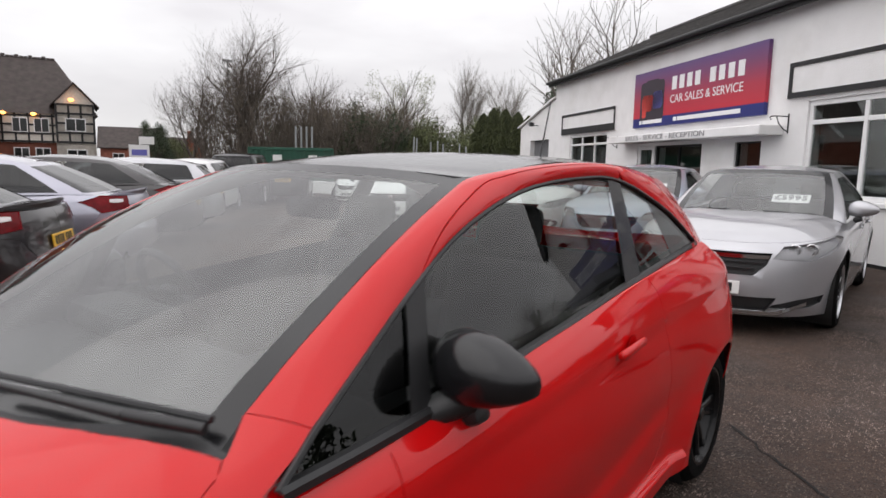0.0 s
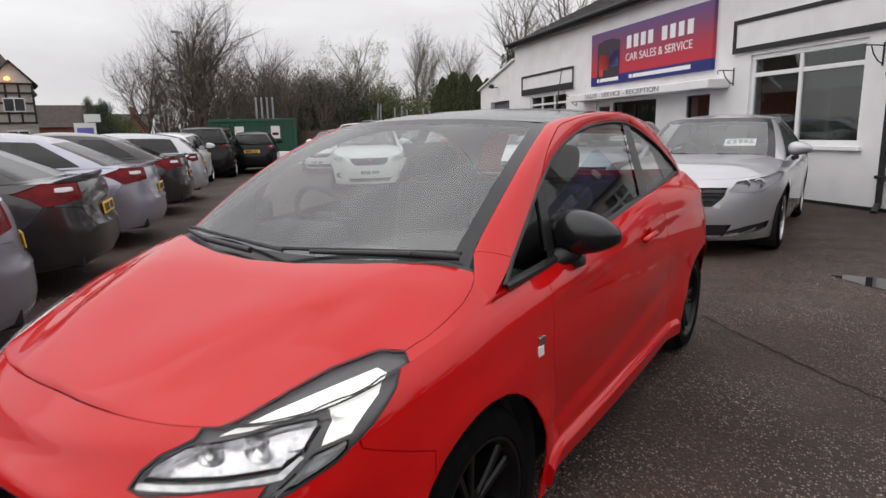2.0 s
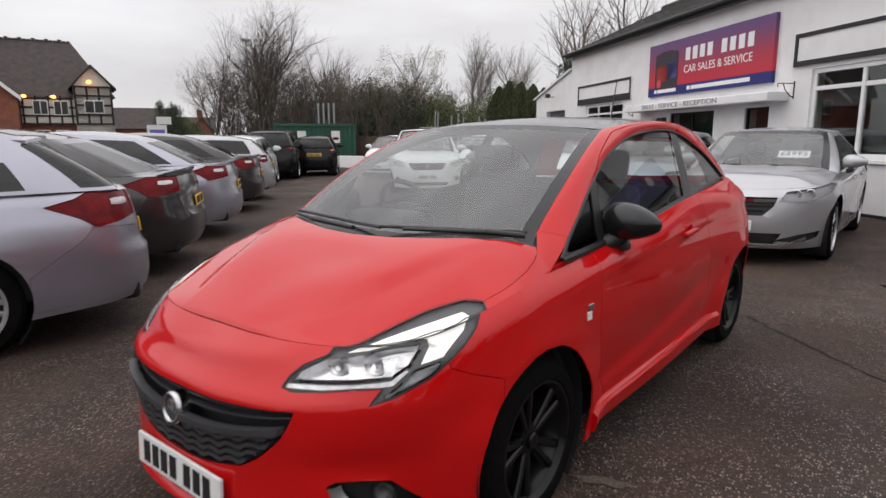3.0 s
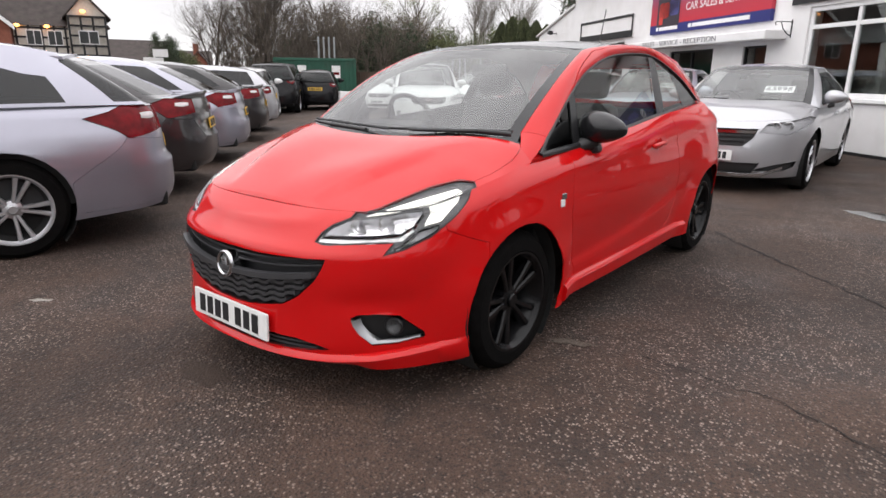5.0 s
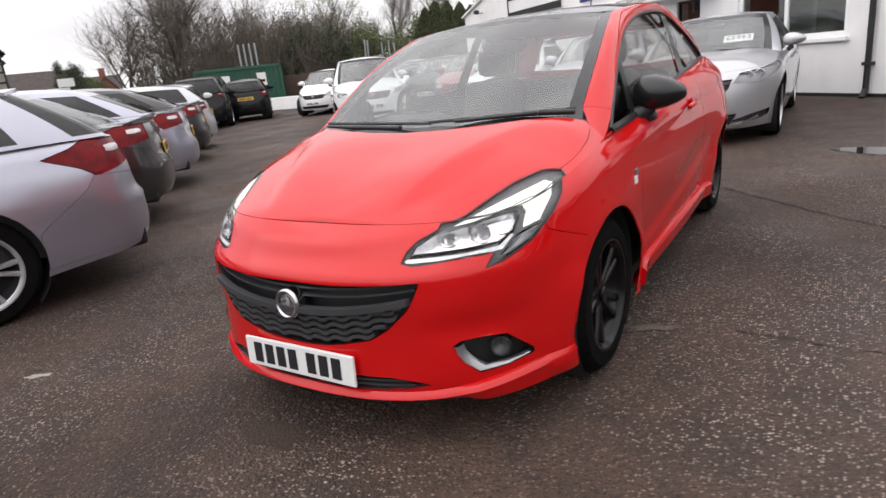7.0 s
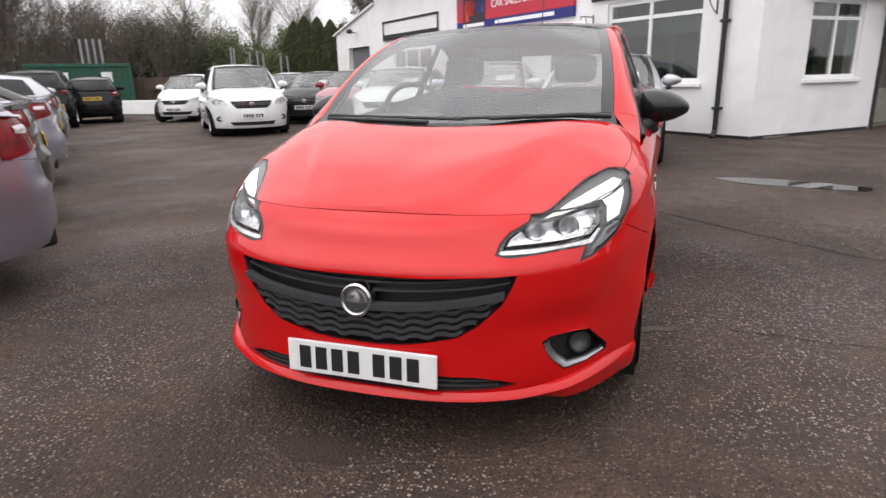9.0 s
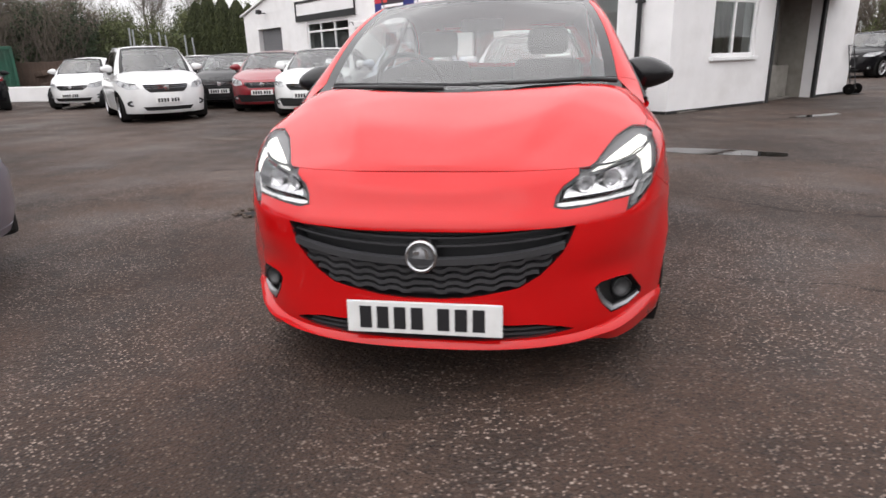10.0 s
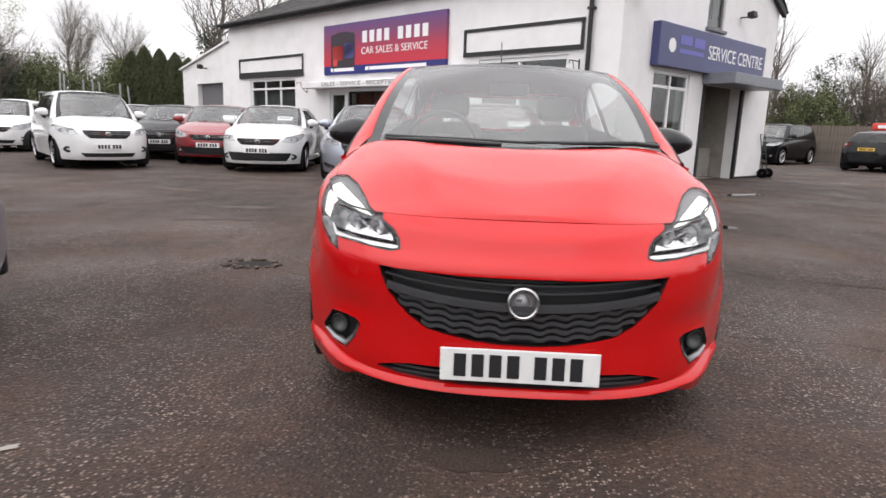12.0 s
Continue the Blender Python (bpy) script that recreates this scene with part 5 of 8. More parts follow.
def joined(a, b):
    """Both meshes in one, welded where they meet."""
    me = bpy.data.meshes.new("joining")
    b.to_mesh(me)
    b.free()
    a.from_mesh(me)
    bpy.data.meshes.remove(me)
    bmesh.ops.remove_doubles(a, verts=a.verts[:], dist=0.006)
    for f in a.faces:
        f.material_index = 0
    a.normal_update()
    return a


def pushed(bm, by):
    bm.normal_update()
    shift = {v: v.normal * by for v in bm.verts}
    for v, d in shift.items():
        v.co -= d
    return bm


def flip_yz(bm):
    for v in bm.verts:
        v.co = Vector((v.co.x, v.co.z, v.co.y))


def hero_headlight(side):
    lens = joined(one_side(extract(hero_sheet, {2}), side), one_side(extract(hero_hood, {21}), side))
    inner = lens.copy()
    flip_yz(inner)
    zones = (
        (1, ((0.535, 0.752), (0.60, 0.787), (0.66, 0.814), (0.722, 0.840), (0.750, 0.831), (0.764, 0.797), (0.757, 0.735), (0.722, 0.722), (0.717, 0.765), (0.700, 0.785), (0.650, 0.779), (0.59, 0.760))),
        (2, ((0.430, 0.674), (0.440, 0.706), (0.485, 0.736), (0.56, 0.749), (0.64, 0.768), (0.690, 0.774), (0.706, 0.757), (0.704, 0.717), (0.684, 0.688), (0.60, 0.681), (0.50, 0.677))),
        (3, ((0.672, 0.640), (0.700, 0.680), (0.716, 0.710), (0.757, 0.724), (0.762, 0.695), (0.731, 0.656))),
        (4, ((0.425, 0.661), (0.425, 0.671), (0.60, 0.676), (0.675, 0.683), (0.697, 0.710), (0.704, 0.706), (0.684, 0.671), (0.60, 0.663))))
    for k, outline in zones:
        cut_region(inner, [(side * x, z) for x, z in outline], k)
    flip_yz(inner)
    inner.normal_update()
    ob = part("headlight", lens.copy(), M_LENS, hero, "clear wraparound headlight, lit daytime strip", smooth=True)
    part("housing", pushed(extract(inner, {0}), 0.012), M_LAMPDARK, ob, smooth=True)
    part("daytime_strip", pushed(extract(inner, {1}), 0.008), M_DRL, ob, "bright white daytime light", smooth=True)
    part("reflector", pushed(recess(extract(inner, {2}), 0.035), 0.010), M_REFLECT, ob, smooth=True, angle=25)
    part("indicator", pushed(recess(extract(inner, {3}), 0.02), 0.010), M_LAMPINNER, ob, smooth=True, angle=25)
    part("chrome_strip", pushed(extract(inner, {4}), 0.006), M_LAMPPALE, ob, smooth=True)
    for x, z, r in ((0.515, 0.710, 0.025), (0.607, 0.716, 0.029)):
        y = hero_shape.at(hero_shape.s_of_x(x, z), z).y
        bowl = lathe([(0.004, 0.030), (r * 0.4, 0.026), (r * 0.8, 0.012), (r, 0.0), (r + 0.004, 0.0)], 20)
        part("reflector_bowl", bowl, M_REFLECT, ob, smooth=True, m=Matrix.Translation((side * x, y + 0.036, z)) @ Matrix.Rotation(radians(90 + side * 18), 4, "Z"))
        part("bulb", lathe([(0.0, -0.008), (0.007, 0.0), (0.007, 0.03)], 10), M_CHROME, ob, smooth=True, m=Matrix.Translation((side * x, y + 0.046, z)) @ Matrix.Rotation(radians(90 + side * 18), 4, "Z"))
    rim = lens
    got = bmesh.ops.inset_region(rim, faces=rim.faces[:], thickness=0.005, use_boundary=True, use_even_offset=False)
    keep = set(got["faces"])
    bmesh.ops.delete(rim, geom=[f for f in rim.faces if f not in keep], context="FACES")
    part("bezel", pushed(rim, -0.0012), M_INK, ob, smooth=True)
    inner.free()


def hero_fog(side):
    zone = one_side(extract(hero_sheet, {6}), side)
    ob = part("fog_light", recess(zone, 0.045), M_CARBLACK, hero, smooth=True, angle=30)
    sh = hero_shape
    p = sh.at(sh.s_of_x(0.655, 0.335), 0.335)
    turn = Matrix.Translation((side * p.x, p.y + 0.035, 0.335)) @ Matrix.Rotation(radians(90 + side * 20), 4, "Z")
    part("lamp_ring", lathe([(0.030, 0.0), (0.034, -0.006), (0.038, 0.0), (0.038, 0.02)], 24), M_CARBLACK, ob, smooth=True, m=turn)
    part("lamp_bowl", lathe([(0.003, 0.022), (0.018, 0.018), (0.030, 0.002)], 20), M_LAMPDARK, ob, smooth=True, m=turn)
    part("lamp_glass", lathe([(0.0, -0.004), (0.018, -0.002), (0.030, 0.001)], 20), M_LENS, ob, smooth=True, m=turn)
    path = [(0.560, 0.375), (0.566, 0.350), (0.585, 0.315), (0.618, 0.276), (0.68, 0.277), (0.728, 0.290)]
    trim = bmesh.new()
    rows = []
    for x, z in path:
        p = sh.at(sh.s_of_x(side * x, z), z)
        c = sh.at(sh.s_of_x(side * 0.655, 0.335), 0.335)
        inward = (c - p).normalized()
        rows.append([trim.verts.new(p + Vector((0, -0.004, 0))), trim.verts.new(p + inward * 0.011 + Vector((0, 0.006, 0))), trim.verts.new(p + inward * 0.013 + Vector((0, 0.03, 0)))])
    for a, b in zip(rows, rows[1:]):
        for k in range(2):
            trim.faces.new((a[k], b[k], b[k + 1], a[k + 1]))
    bmesh.ops.recalc_face_normals(trim, faces=trim.faces[:])
    part("chrome_trim", trim, M_SATIN, ob, "chrome corner trim", smooth=True)


def grille_half(z):
    return float(np.interp(z, (0.376, 0.384, 0.413, 0.453, 0.52, 0.565, 0.604), (0.10, 0.156, 0.309, 0.376, 0.443, 0.468, 0.482)))


def slat(ob, name, z_of, half_height, mat, sink, deep=0.02, edge=0.985):
    """A grille bar whose height above ground follows z_of(x), kept inside the opening."""
    pts, n = [], 96
    for i in range(n + 1):
        x = -0.48 + 0.96 * i / n
        z = z_of(x)
        if z + half_height < 0.602 and abs(x) < grille_half(z - half_height) * edge:
            p = hero_shape.at(hero_shape.s_of_x(x, z) if x else 0.0, z)
            pts.append(Vector((x, p.y + sink, z)))
    if len(pts) > 3:
        bm = bmesh.new()
        add_ribbon(bm, pts, half_height, deep)
        part(name, bm, mat, ob)


def hero_front():
    ob = part("grille", recess(extract(hero_sheet, {4}), 0.055), M_INK, hero, "black grille with wavy slats", smooth=True, angle=30)

    def wave(x):
        t = (abs(x) / 0.082) % 1.0
        return 0.0045 * (1 if t < 0.38 else (0.5 - t) / 0.12 if t < 0.62 else -1 if t < 0.88 else (t - 0.94) / 0.06)
    for k, z0 in enumerate((0.572, 0.548)):
        slat(ob, "upper_slat", lambda x: z0 + 0.03 * (x / 0.45) ** 2, 0.0035, M_GRILLE, 0.034 - 0.006 * k)
    slat(ob, "centre_bar", lambda x: 0.505 + 0.019 * (abs(x) / 0.3) ** 2, 0.0105, M_GRILLE, -0.004, 0.03, 0.995)
    for z0 in (0.474, 0.450, 0.426, 0.403):
        slat(ob, "wavy_slat", lambda x: z0 + 0.034 * (abs(x) / 0.35) ** 2 + wave(x), 0.0065, M_GRILLE, 0.010, 0.026)
    emblem = part("emblem", lathe([(0.040, -0.004), (0.043, -0.012), (0.049, -0.013), (0.054, -0.006), (0.055, 0.004), (0.055, 0.03)], 40), M_CHROME, hero, "round chrome badge", smooth=True, m=Matrix.Translation((0, -1.982, 0.522)) @ Matrix.Rotation(radians(90), 4, "Z") @ pose(0, 0, 0, 0, 6, 0))
    part("emblem_disc", lathe([(0.0, -0.003), (0.041, -0.001), (0.041, 0.02)], 40), M_LAMPGREY, emblem, smooth=True)
    half_moon = bmesh.new()
    arc = [(-0.012 * 0 + 0.026 * math.cos(a), 0.030 * math.sin(a)) for a in [math.pi * (-0.5 + k / 12) for k in range(13)]] + [(0.004 + 0.010 * math.cos(a), 0.026 * math.sin(a)) for a in [math.pi * (0.5 - k / 8) for k in range(9)]]
    for x in (-0.006, -0.002):
        half_moon.faces.new([half_moon.verts.new((x, -u, v)) for u, v in arc])
    bmesh.ops.recalc_face_normals(half_moon, faces=half_moon.faces[:])
    part("emblem_relief", half_moon, M_CHROME, emblem)
    part("emblem_bar", box((-0.006, 0.005, 0.006), (-0.002, 0.026, 0.018), 0.001), M_CHROME, emblem)
    intake = part("air_intake", recess(extract(hero_sheet, {5}), 0.06), M_INK, hero, smooth=True, angle=30)
    for z in (0.246, 0.264):
        pts = [hero_shape.at(hero_shape.s_of_x(0.43 * (-1 + i / 10), z) if i != 10 else 0.0, z) + Vector((0, 0.025, 0)) for i in range(21)]
        bm = bmesh.new()
        add_ribbon(bm, pts, 0.004, 0.02)
        part("intake_slat", bm, M_GRILLE, intake)
    plate(hero, -1.984, 0.309, M_PLATEW, -3)
    for side in (1, -1):
        hero_headlight(side)
        hero_fog(side)


def body_strip(name, stations, lo, hi, out, mat, label=""):
    """A moulding on the body: stations of s, its lower and upper edge and how far it stands out, each a function of the position along it."""
    bm = bmesh.new()
    rows = []
    n = len(stations) - 1
    for i, s in enumerate(stations):
        t = i / n
        a, b, o = lo(t), hi(t), out(t)
        p, q = hero_shape.at(s, max(a, 0.145)), hero_shape.at(s, b)
        d = hero_shape.at(s + 0.004, b) - hero_shape.at(s - 0.004, b)
        nrm = Vector((d.y, -d.x, 0)).normalized()
        p.z = a
        rows.append([bm.verts.new(v) for v in (q - nrm * 0.01, q + nrm * 0.001, q + nrm * o * 0.8 - Vector((0, 0, 0.012)), q + nrm * o - Vector((0, 0, 0.022)), p + nrm * o * 0.95 + Vector((0, 0, 0.006)), p + nrm * o * 0.6, p - nrm * 0.03)])
    for a, b in zip(rows, rows[1:]):
        for k in range(6):
            bm.faces.new((a[k], a[k + 1], b[k + 1], b[k]))
    bm.faces.new(list(reversed(rows[0])))
    bm.faces.new(rows[-1])
    bmesh.ops.recalc_face_normals(bm, faces=bm.faces[:])
    return part(name, bm, mat, hero, label, smooth=True, angle=35)


def hero_trim():
    sh = hero_shape
    s0, s1 = sh.s_of_y(-1.44, 0.2), 0.0
    drop = smooth_keys([(0.0, 0.196), (0.52, 0.192), (0.62, 0.166), (0.85, 0.160), (1.0, 0.166)])
    rise = smooth_keys([(0.0, 0.226), (0.45, 0.228), (0.7, 0.245), (1.0, 0.262)])
    reach = smooth_keys([(0.0, 0.018), (0.52, 0.020), (0.62, 0.030), (0.85, 0.024), (1.0, 0.004)])
    body_strip("chin_spoiler", [-s0 + 2 * s0 * i / 80 for i in range(81)], lambda t: drop(abs(2 * t - 1)), lambda t: rise(abs(2 * t - 1)), lambda t: reach(abs(2 * t - 1)), M_RED)
    for side in (1, -1):
        a, b = sh.s_of_y(-0.745, 0.25, side), sh.s_of_y(1.0, 0.25, side)
        body_strip("side_skirt", [a + (b - a) * i / 24 for i in range(25)], lambda t: 0.218 + 0.012 * t - 0.012 * math.sin(math.pi * t), lambda t: 0.300 + 0.015 * t, lambda t: 0.026 if t > 0.02 else 0.018, M_RED)
        # wing badges
        for y, z, hw, hh, mat in ((-0.778, 0.735, 0.020, 0.014, M_CHROME), (-0.79, 0.705, 0.017, 0.017, M_PLATEW)):
            s = sh.s_of_y(y, z, side)
            p = sh.at(s, z)
            n = (sh.at(s + 0.006, z) - sh.at(s - 0.006, z)).cross(sh.at(s, z + 0.01) - sh.at(s, z - 0.01)).normalized()
            n = n if n.x * side > 0 else -n
            up = (Vector((0, 0, 1)) - n * n.z).normalized()
            turn = Matrix((n, up.cross(n), up)).transposed().to_4x4()
            part("wing_badge", box((-0.004, -hw, -hh), (0.004, hw, hh), 0.003), mat, hero, m=Matrix.Translation(p + n * 0.002) @ turn)
        # mirror foot down to the door
        bm = bmesh.new()
        add_tube(bm, (side * 0.775, -0.535, 0.925), (side * 0.835, -0.455, 0.965), 0.030, 0.040, 10)
        part("mirror_foot", bm, M_CARBLACK, hero, smooth=True, angle=60)
    for flip in (0, 1):
        bm = bmesh.new()
        if flip:
            pts = [Vector(c) for c in ((-0.06, -1.125, 1.000), (-0.36, -1.083, 1.008), (-0.60, -0.995, 1.010))]
        else:
            pts = [Vector(c) for c in ((0.672, -0.948, 1.012), (0.545, -1.015, 1.022), (0.20, -1.098, 1.014))]
        add_tube(bm, pts[0], pts[1], 0.011, 0.012, 8)
        add_tube(bm, pts[1], pts[2], 0.011, 0.007, 8)
        arm = part("wiper", bm, M_CARBLACK, hero, "black windscreen wiper", smooth=True, angle=60)
        blade = bmesh.new()
        a, b = (pts[0] + Vector((0.0, 0.012, 0.012)), pts[2] + Vector((-0.15, -0.01, 0.0))) if not flip else (pts[2] + Vector((0, 0.012, 0.012)), pts[0] + Vector((0.15, 0.01, 0.012)))
        add_tube(blade, a, b, 0.007, 0.007, 6)
        part("wiper_blade", blade, M_INK, arm)
    aerial = bmesh.new()
    add_tube(aerial, (0, 1.27, 1.455), (0, 1.365, 1.76), 0.005, 0.003, 6)
    add_box(aerial, (-0.02, 1.22, 1.44), (0.02, 1.32, 1.462), 0.01)
    part("aerial", aerial, M_CARBLACK, hero)
    spoiler = bmesh.new()
    rows = []
    for i in range(13):
        u = -1 + i / 6
        x, y = 0.485 * u, 1.60 + 0.14 * (1 - u * u)
        z = 1.362 + 0.036 * (1 - u * u)
        rows.append([spoiler.verts.new(c) for c in ((x, y - 0.22, z + 0.012), (x, y, z + 0.006), (x, y + 0.02, z - 0.012), (x, y - 0.02, z - 0.035), (x, y - 0.22, z - 0.03))])
    for a, b in zip(rows, rows[1:]):
        for k in range(5):
            spoiler.faces.new((a[k], b[k], b[(k + 1) % 5], a[(k + 1) % 5]))
    spoiler.faces.new(rows[0])
    spoiler.faces.new(list(reversed(rows[-1])))
    bmesh.ops.recalc_face_normals(spoiler, faces=spoiler.faces[:])
    part("roof_spoiler", spoiler, M_RED, hero, smooth=True, angle=40)


hero_front()
hero_trim()

# ---- ground ----
def asphalt():
    m = bpy.data.materials.new("worn_asphalt")
    m.use_nodes = True
    t = m.node_tree
    b = t.nodes["Principled BSDF"]
    tc = t.nodes.new("ShaderNodeTexCoord")

    def noise_node(scale, detail=4, rough=0.55):
        n = t.nodes.new("ShaderNodeTexNoise")
        n.inputs["Scale"].default_value, n.inputs["Detail"].default_value, n.inputs["Roughness"].default_value = scale, detail, rough
        t.links.new(tc.outputs["Object"], n.inputs["Vector"])
        return n.outputs["Fac"]

    def ranged(src, lo, hi, a, c):
        r = t.nodes.new("ShaderNodeMapRange")
        for key, v in zip(("From Min", "From Max", "To Min", "To Max"), (lo, hi, a, c)):
            r.inputs[key].default_value = v
        t.links.new(src, r.inputs["Value"])
        return r.outputs["Result"]

    def mix(fac, a, c):
        x = t.nodes.new("ShaderNodeMix")
        x.data_type = "RGBA"
        t.links.new(fac, x.inputs[0])
        for k, v in ((6, a), (7, c)):
            if isinstance(v, tuple):
                x.inputs[k].default_value = (*v, 1)
            else:
                t.links.new(v, x.inputs[k])
        return x.outputs[2]
    def cells(scale):
        n = t.nodes.new("ShaderNodeTexVoronoi")
        n.inputs["Scale"].default_value = scale
        t.links.new(tc.outputs["Object"], n.inputs["Vector"])
        sep = t.nodes.new("ShaderNodeSeparateColor")
        t.links.new(n.outputs["Color"], sep.inputs[0])
        return n.outputs["Distance"], sep.outputs

    def times(a, c):
        n = t.nodes.new("ShaderNodeMath")
        n.operation = "MULTIPLY"
        t.links.new(a, n.inputs[0])
        t.links.new(c, n.inputs[1])
        return n.outputs[0]
    d_fine, c_fine = cells(150)
    d_mid, c_mid = cells(92)
    d_big, c_big = cells(48)
    broad = ranged(noise_node(0.35, 5), 0.38, 0.62, 0, 1)
    worn = ranged(noise_node(0.9, 6, 0.6), 0.40, 0.62, 0.25, 1)
    tone = mix(broad, (0.032, 0.0195, 0.0142), (0.071, 0.0420, 0.0295))
    tone = mix(ranged(noise_node(1.7, 7, 0.65), 0.45, 0.75, 0, 0.8), tone, (0.017, 0.0130, 0.0115))
    tone = mix(ranged(noise_node(6.0, 5, 0.6), 0.52, 0.72, 0, 0.5), tone, (0.016, 0.0125, 0.011))
    chip = mix(ranged(c_fine[1], 0.60, 1.0, 0, 0.8), tone, (0.006, 0.0055, 0.0055))
    chip = mix(times(ranged(c_mid[0], 0.68, 0.86, 0, 1), times(ranged(d_mid, 0.30, 0.50, 1, 0), worn)), chip, (0.34, 0.265, 0.225))
    chip = mix(times(ranged(c_big[0], 0.86, 0.95, 0, 0.9), times(ranged(d_big, 0.22, 0.36, 1, 0), worn)), chip, (0.36, 0.29, 0.245))
    b.inputs["Specular IOR Level"].default_value = 0.36
    t.links.new(chip, b.inputs["Base Color"])
    t.links.new(ranged(noise_node(0.8, 5), 0.38, 0.66, 0.86, 0.60), b.inputs["Roughness"])
    h = t.nodes.new("ShaderNodeMath")
    h.operation = "ADD"
    t.links.new(d_mid, h.inputs[0])
    t.links.new(d_big, h.inputs[1])
    bp = t.nodes.new("ShaderNodeBump")
    bp.invert = True
    bp.inputs["Strength"].default_value, bp.inputs["Distance"].default_value = 0.8, 0.008
    t.links.new(h.outputs[0], bp.inputs["Height"])
    t.links.new(bp.outputs["Normal"], b.inputs["Normal"])
    return m


M_ASPHALT = asphalt()
bm = bmesh.new()
vs = [bm.verts.new(c) for c in ((-900, -900, 0), (900, -900, 0), (900, 900, 0), (-900, 900, 0))]
bm.faces.new(vs)
tagged(part("ground", bm, M_ASPHALT, None), "worn brown-grey asphalt car park, damp in places", "ground", kind="structure")


def ground_patch(name, label, outline, mat, z, seed, ragged=0.12, category="patch"):
    """A flat irregular patch lying on the asphalt; outline: centre, half length, half width, turn."""
    (cx, cy), a, b, turn = outline
    rng = random.Random(seed)
    bm = bmesh.new()
    n = 40
    ring = []
    for k in range(n):
        t = 2 * math.pi * k / n
        r = 1 + ragged * noise.noise((math.cos(t) * 1.7 + seed, math.sin(t) * 1.7, seed * 0.37)) * 2 + rng.uniform(-0.03, 0.03)
        ring.append(bm.verts.new((a * r * math.cos(t), b * r * math.sin(t), 0)))
    bm.faces.new(ring)
    return tagged(part(name, bm, mat, None, m=pose(cx, cy, z, 0, 0, turn)), label, category, kind="structure")


def crack(points, width, seed, label):
    """A crack in the surface, following a wandering line."""
    rng = random.Random(seed)
    line = []
    for (x0, y0), (x1, y1) in zip(points, points[1:]):
        n = max(2, int(math.hypot(x1 - x0, y1 - y0) / 0.07))
        for k in range(n):
            t = k / n
            line.append(Vector((x0 + (x1 - x0) * t + rng.uniform(-0.018, 0.018), y0 + (y1 - y0) * t + rng.uniform(-0.018, 0.018), 0.004)))
    bm = bmesh.new()
    rows = []
    for a, b in zip(line, line[1:]):
        side = Vector((-(b - a).y, (b - a).x, 0)).normalized() * width * rng.uniform(0.25, 1.0)
        rows.append((bm.verts.new(a - side), bm.verts.new(a + side)))
    for a, b in zip(rows, rows[1:]):
        bm.faces.new((a[0], b[0], b[1], a[1]))
    tagged(part("ground_crack", bm, M_CRACK, None), label, "crack", kind="structure")


# shade inside the cracks and the pothole is put into this near-black colour
M_CRACK = material("crack_shadow", (0.006, 0.005, 0.005), rough=0.95)
M_PUDDLE = material("still_water", (0.012, 0.011, 0.010), rough=0.02, spec=0.6)
M_DAMP = material("damp_asphalt", (0.043, 0.030, 0.0235), rough=0.8, spec=0.2, var=0.6, scale=90, bump=0.5, bump_scale=110)
M_GRIT = material("pale_grit", (0.085, 0.066, 0.052), rough=0.9, var=0.6, scale=60, bump=0.4, bump_scale=60)
ground_patch("puddle", "shallow puddle reflecting the sky", ((2.25, 3.72), 0.78, 0.20, -18), M_PUDDLE, 0.005, 3, 0.16, "puddle")
ground_patch("puddle", "small dark puddle by the showroom", ((4.9, 7.9), 0.55, 0.14, 30), M_PUDDLE, 0.005, 5, 0.2, "puddle")
ground_patch("pothole", "shallow pothole, its wet floor and inner shade painted flat", ((-1.84, 0.56), 0.17, 0.115, 12), M_CRACK, 0.003, 8, 0.25)
rng = random.Random(91)
crumbs = bmesh.new()
for k in range(46):
    a = rng.uniform(0, 6.28)
    r = rng.uniform(0.92, 1.25)
    add_box(crumbs, (-0.016, -0.012, 0.0), (0.016, 0.012, rng.uniform(0.008, 0.02)), 0.004, m=pose(-1.84 + 0.18 * r * math.cos(a), 0.56 + 0.125 * r * math.sin(a), 0.001, 0, 0, rng.uniform(0, 180)), seg=1)
tagged(part("pothole_rim", crumbs, M_GRIT, None), "crumbled pale stones round the pothole", "rubble", kind="stuff")
ground_patch("oil_stain", "dark oil stain before the red car", ((-0.15, -2.03), 0.16, 0.08, 0), M_DAMP, 0.003, 9, 0.3)
ground_patch("grit_patch", "pale loose grit beside the front wheel", ((0.92, -0.71), 0.10, 0.03, 25), M_GRIT, 0.004, 12, 0.35)
ground_patch("grit_patch", "pale scrap on the asphalt", ((-1.675, -2.16), 0.06, 0.02, 35), M_CONCRETE, 0.004, 13, 0.3)
ground_patch("grit_patch", "scatter of pale grit in the yard", ((-3.0, 3.6), 0.35, 0.10, 10), M_GRIT, 0.004, 14, 0.35)
ground_patch("grit_patch", "thin pale grit by the row", ((-4.6, 5.2), 0.5, 0.10, -20), M_GRIT, 0.004, 15, 0.35)
crack([(0.8, 2.15), (1.1, 1.83), (2.13, 0.85), (2.66, 0.71), (3.3, 0.62)], 0.010, 1, "long wandering crack across the asphalt")
crack([(2.48, 8.0), (3.7, 6.3), (4.76, 5.95), (7.5, 6.0), (10.0, 7.2)], 0.018, 2, "sunken joint line before the showroom")
crack([(1.1, 4.9), (2.4, 4.2), (3.4, 2.7), (4.4, 2.0)], 0.012, 3, "wandering crack near the puddle")
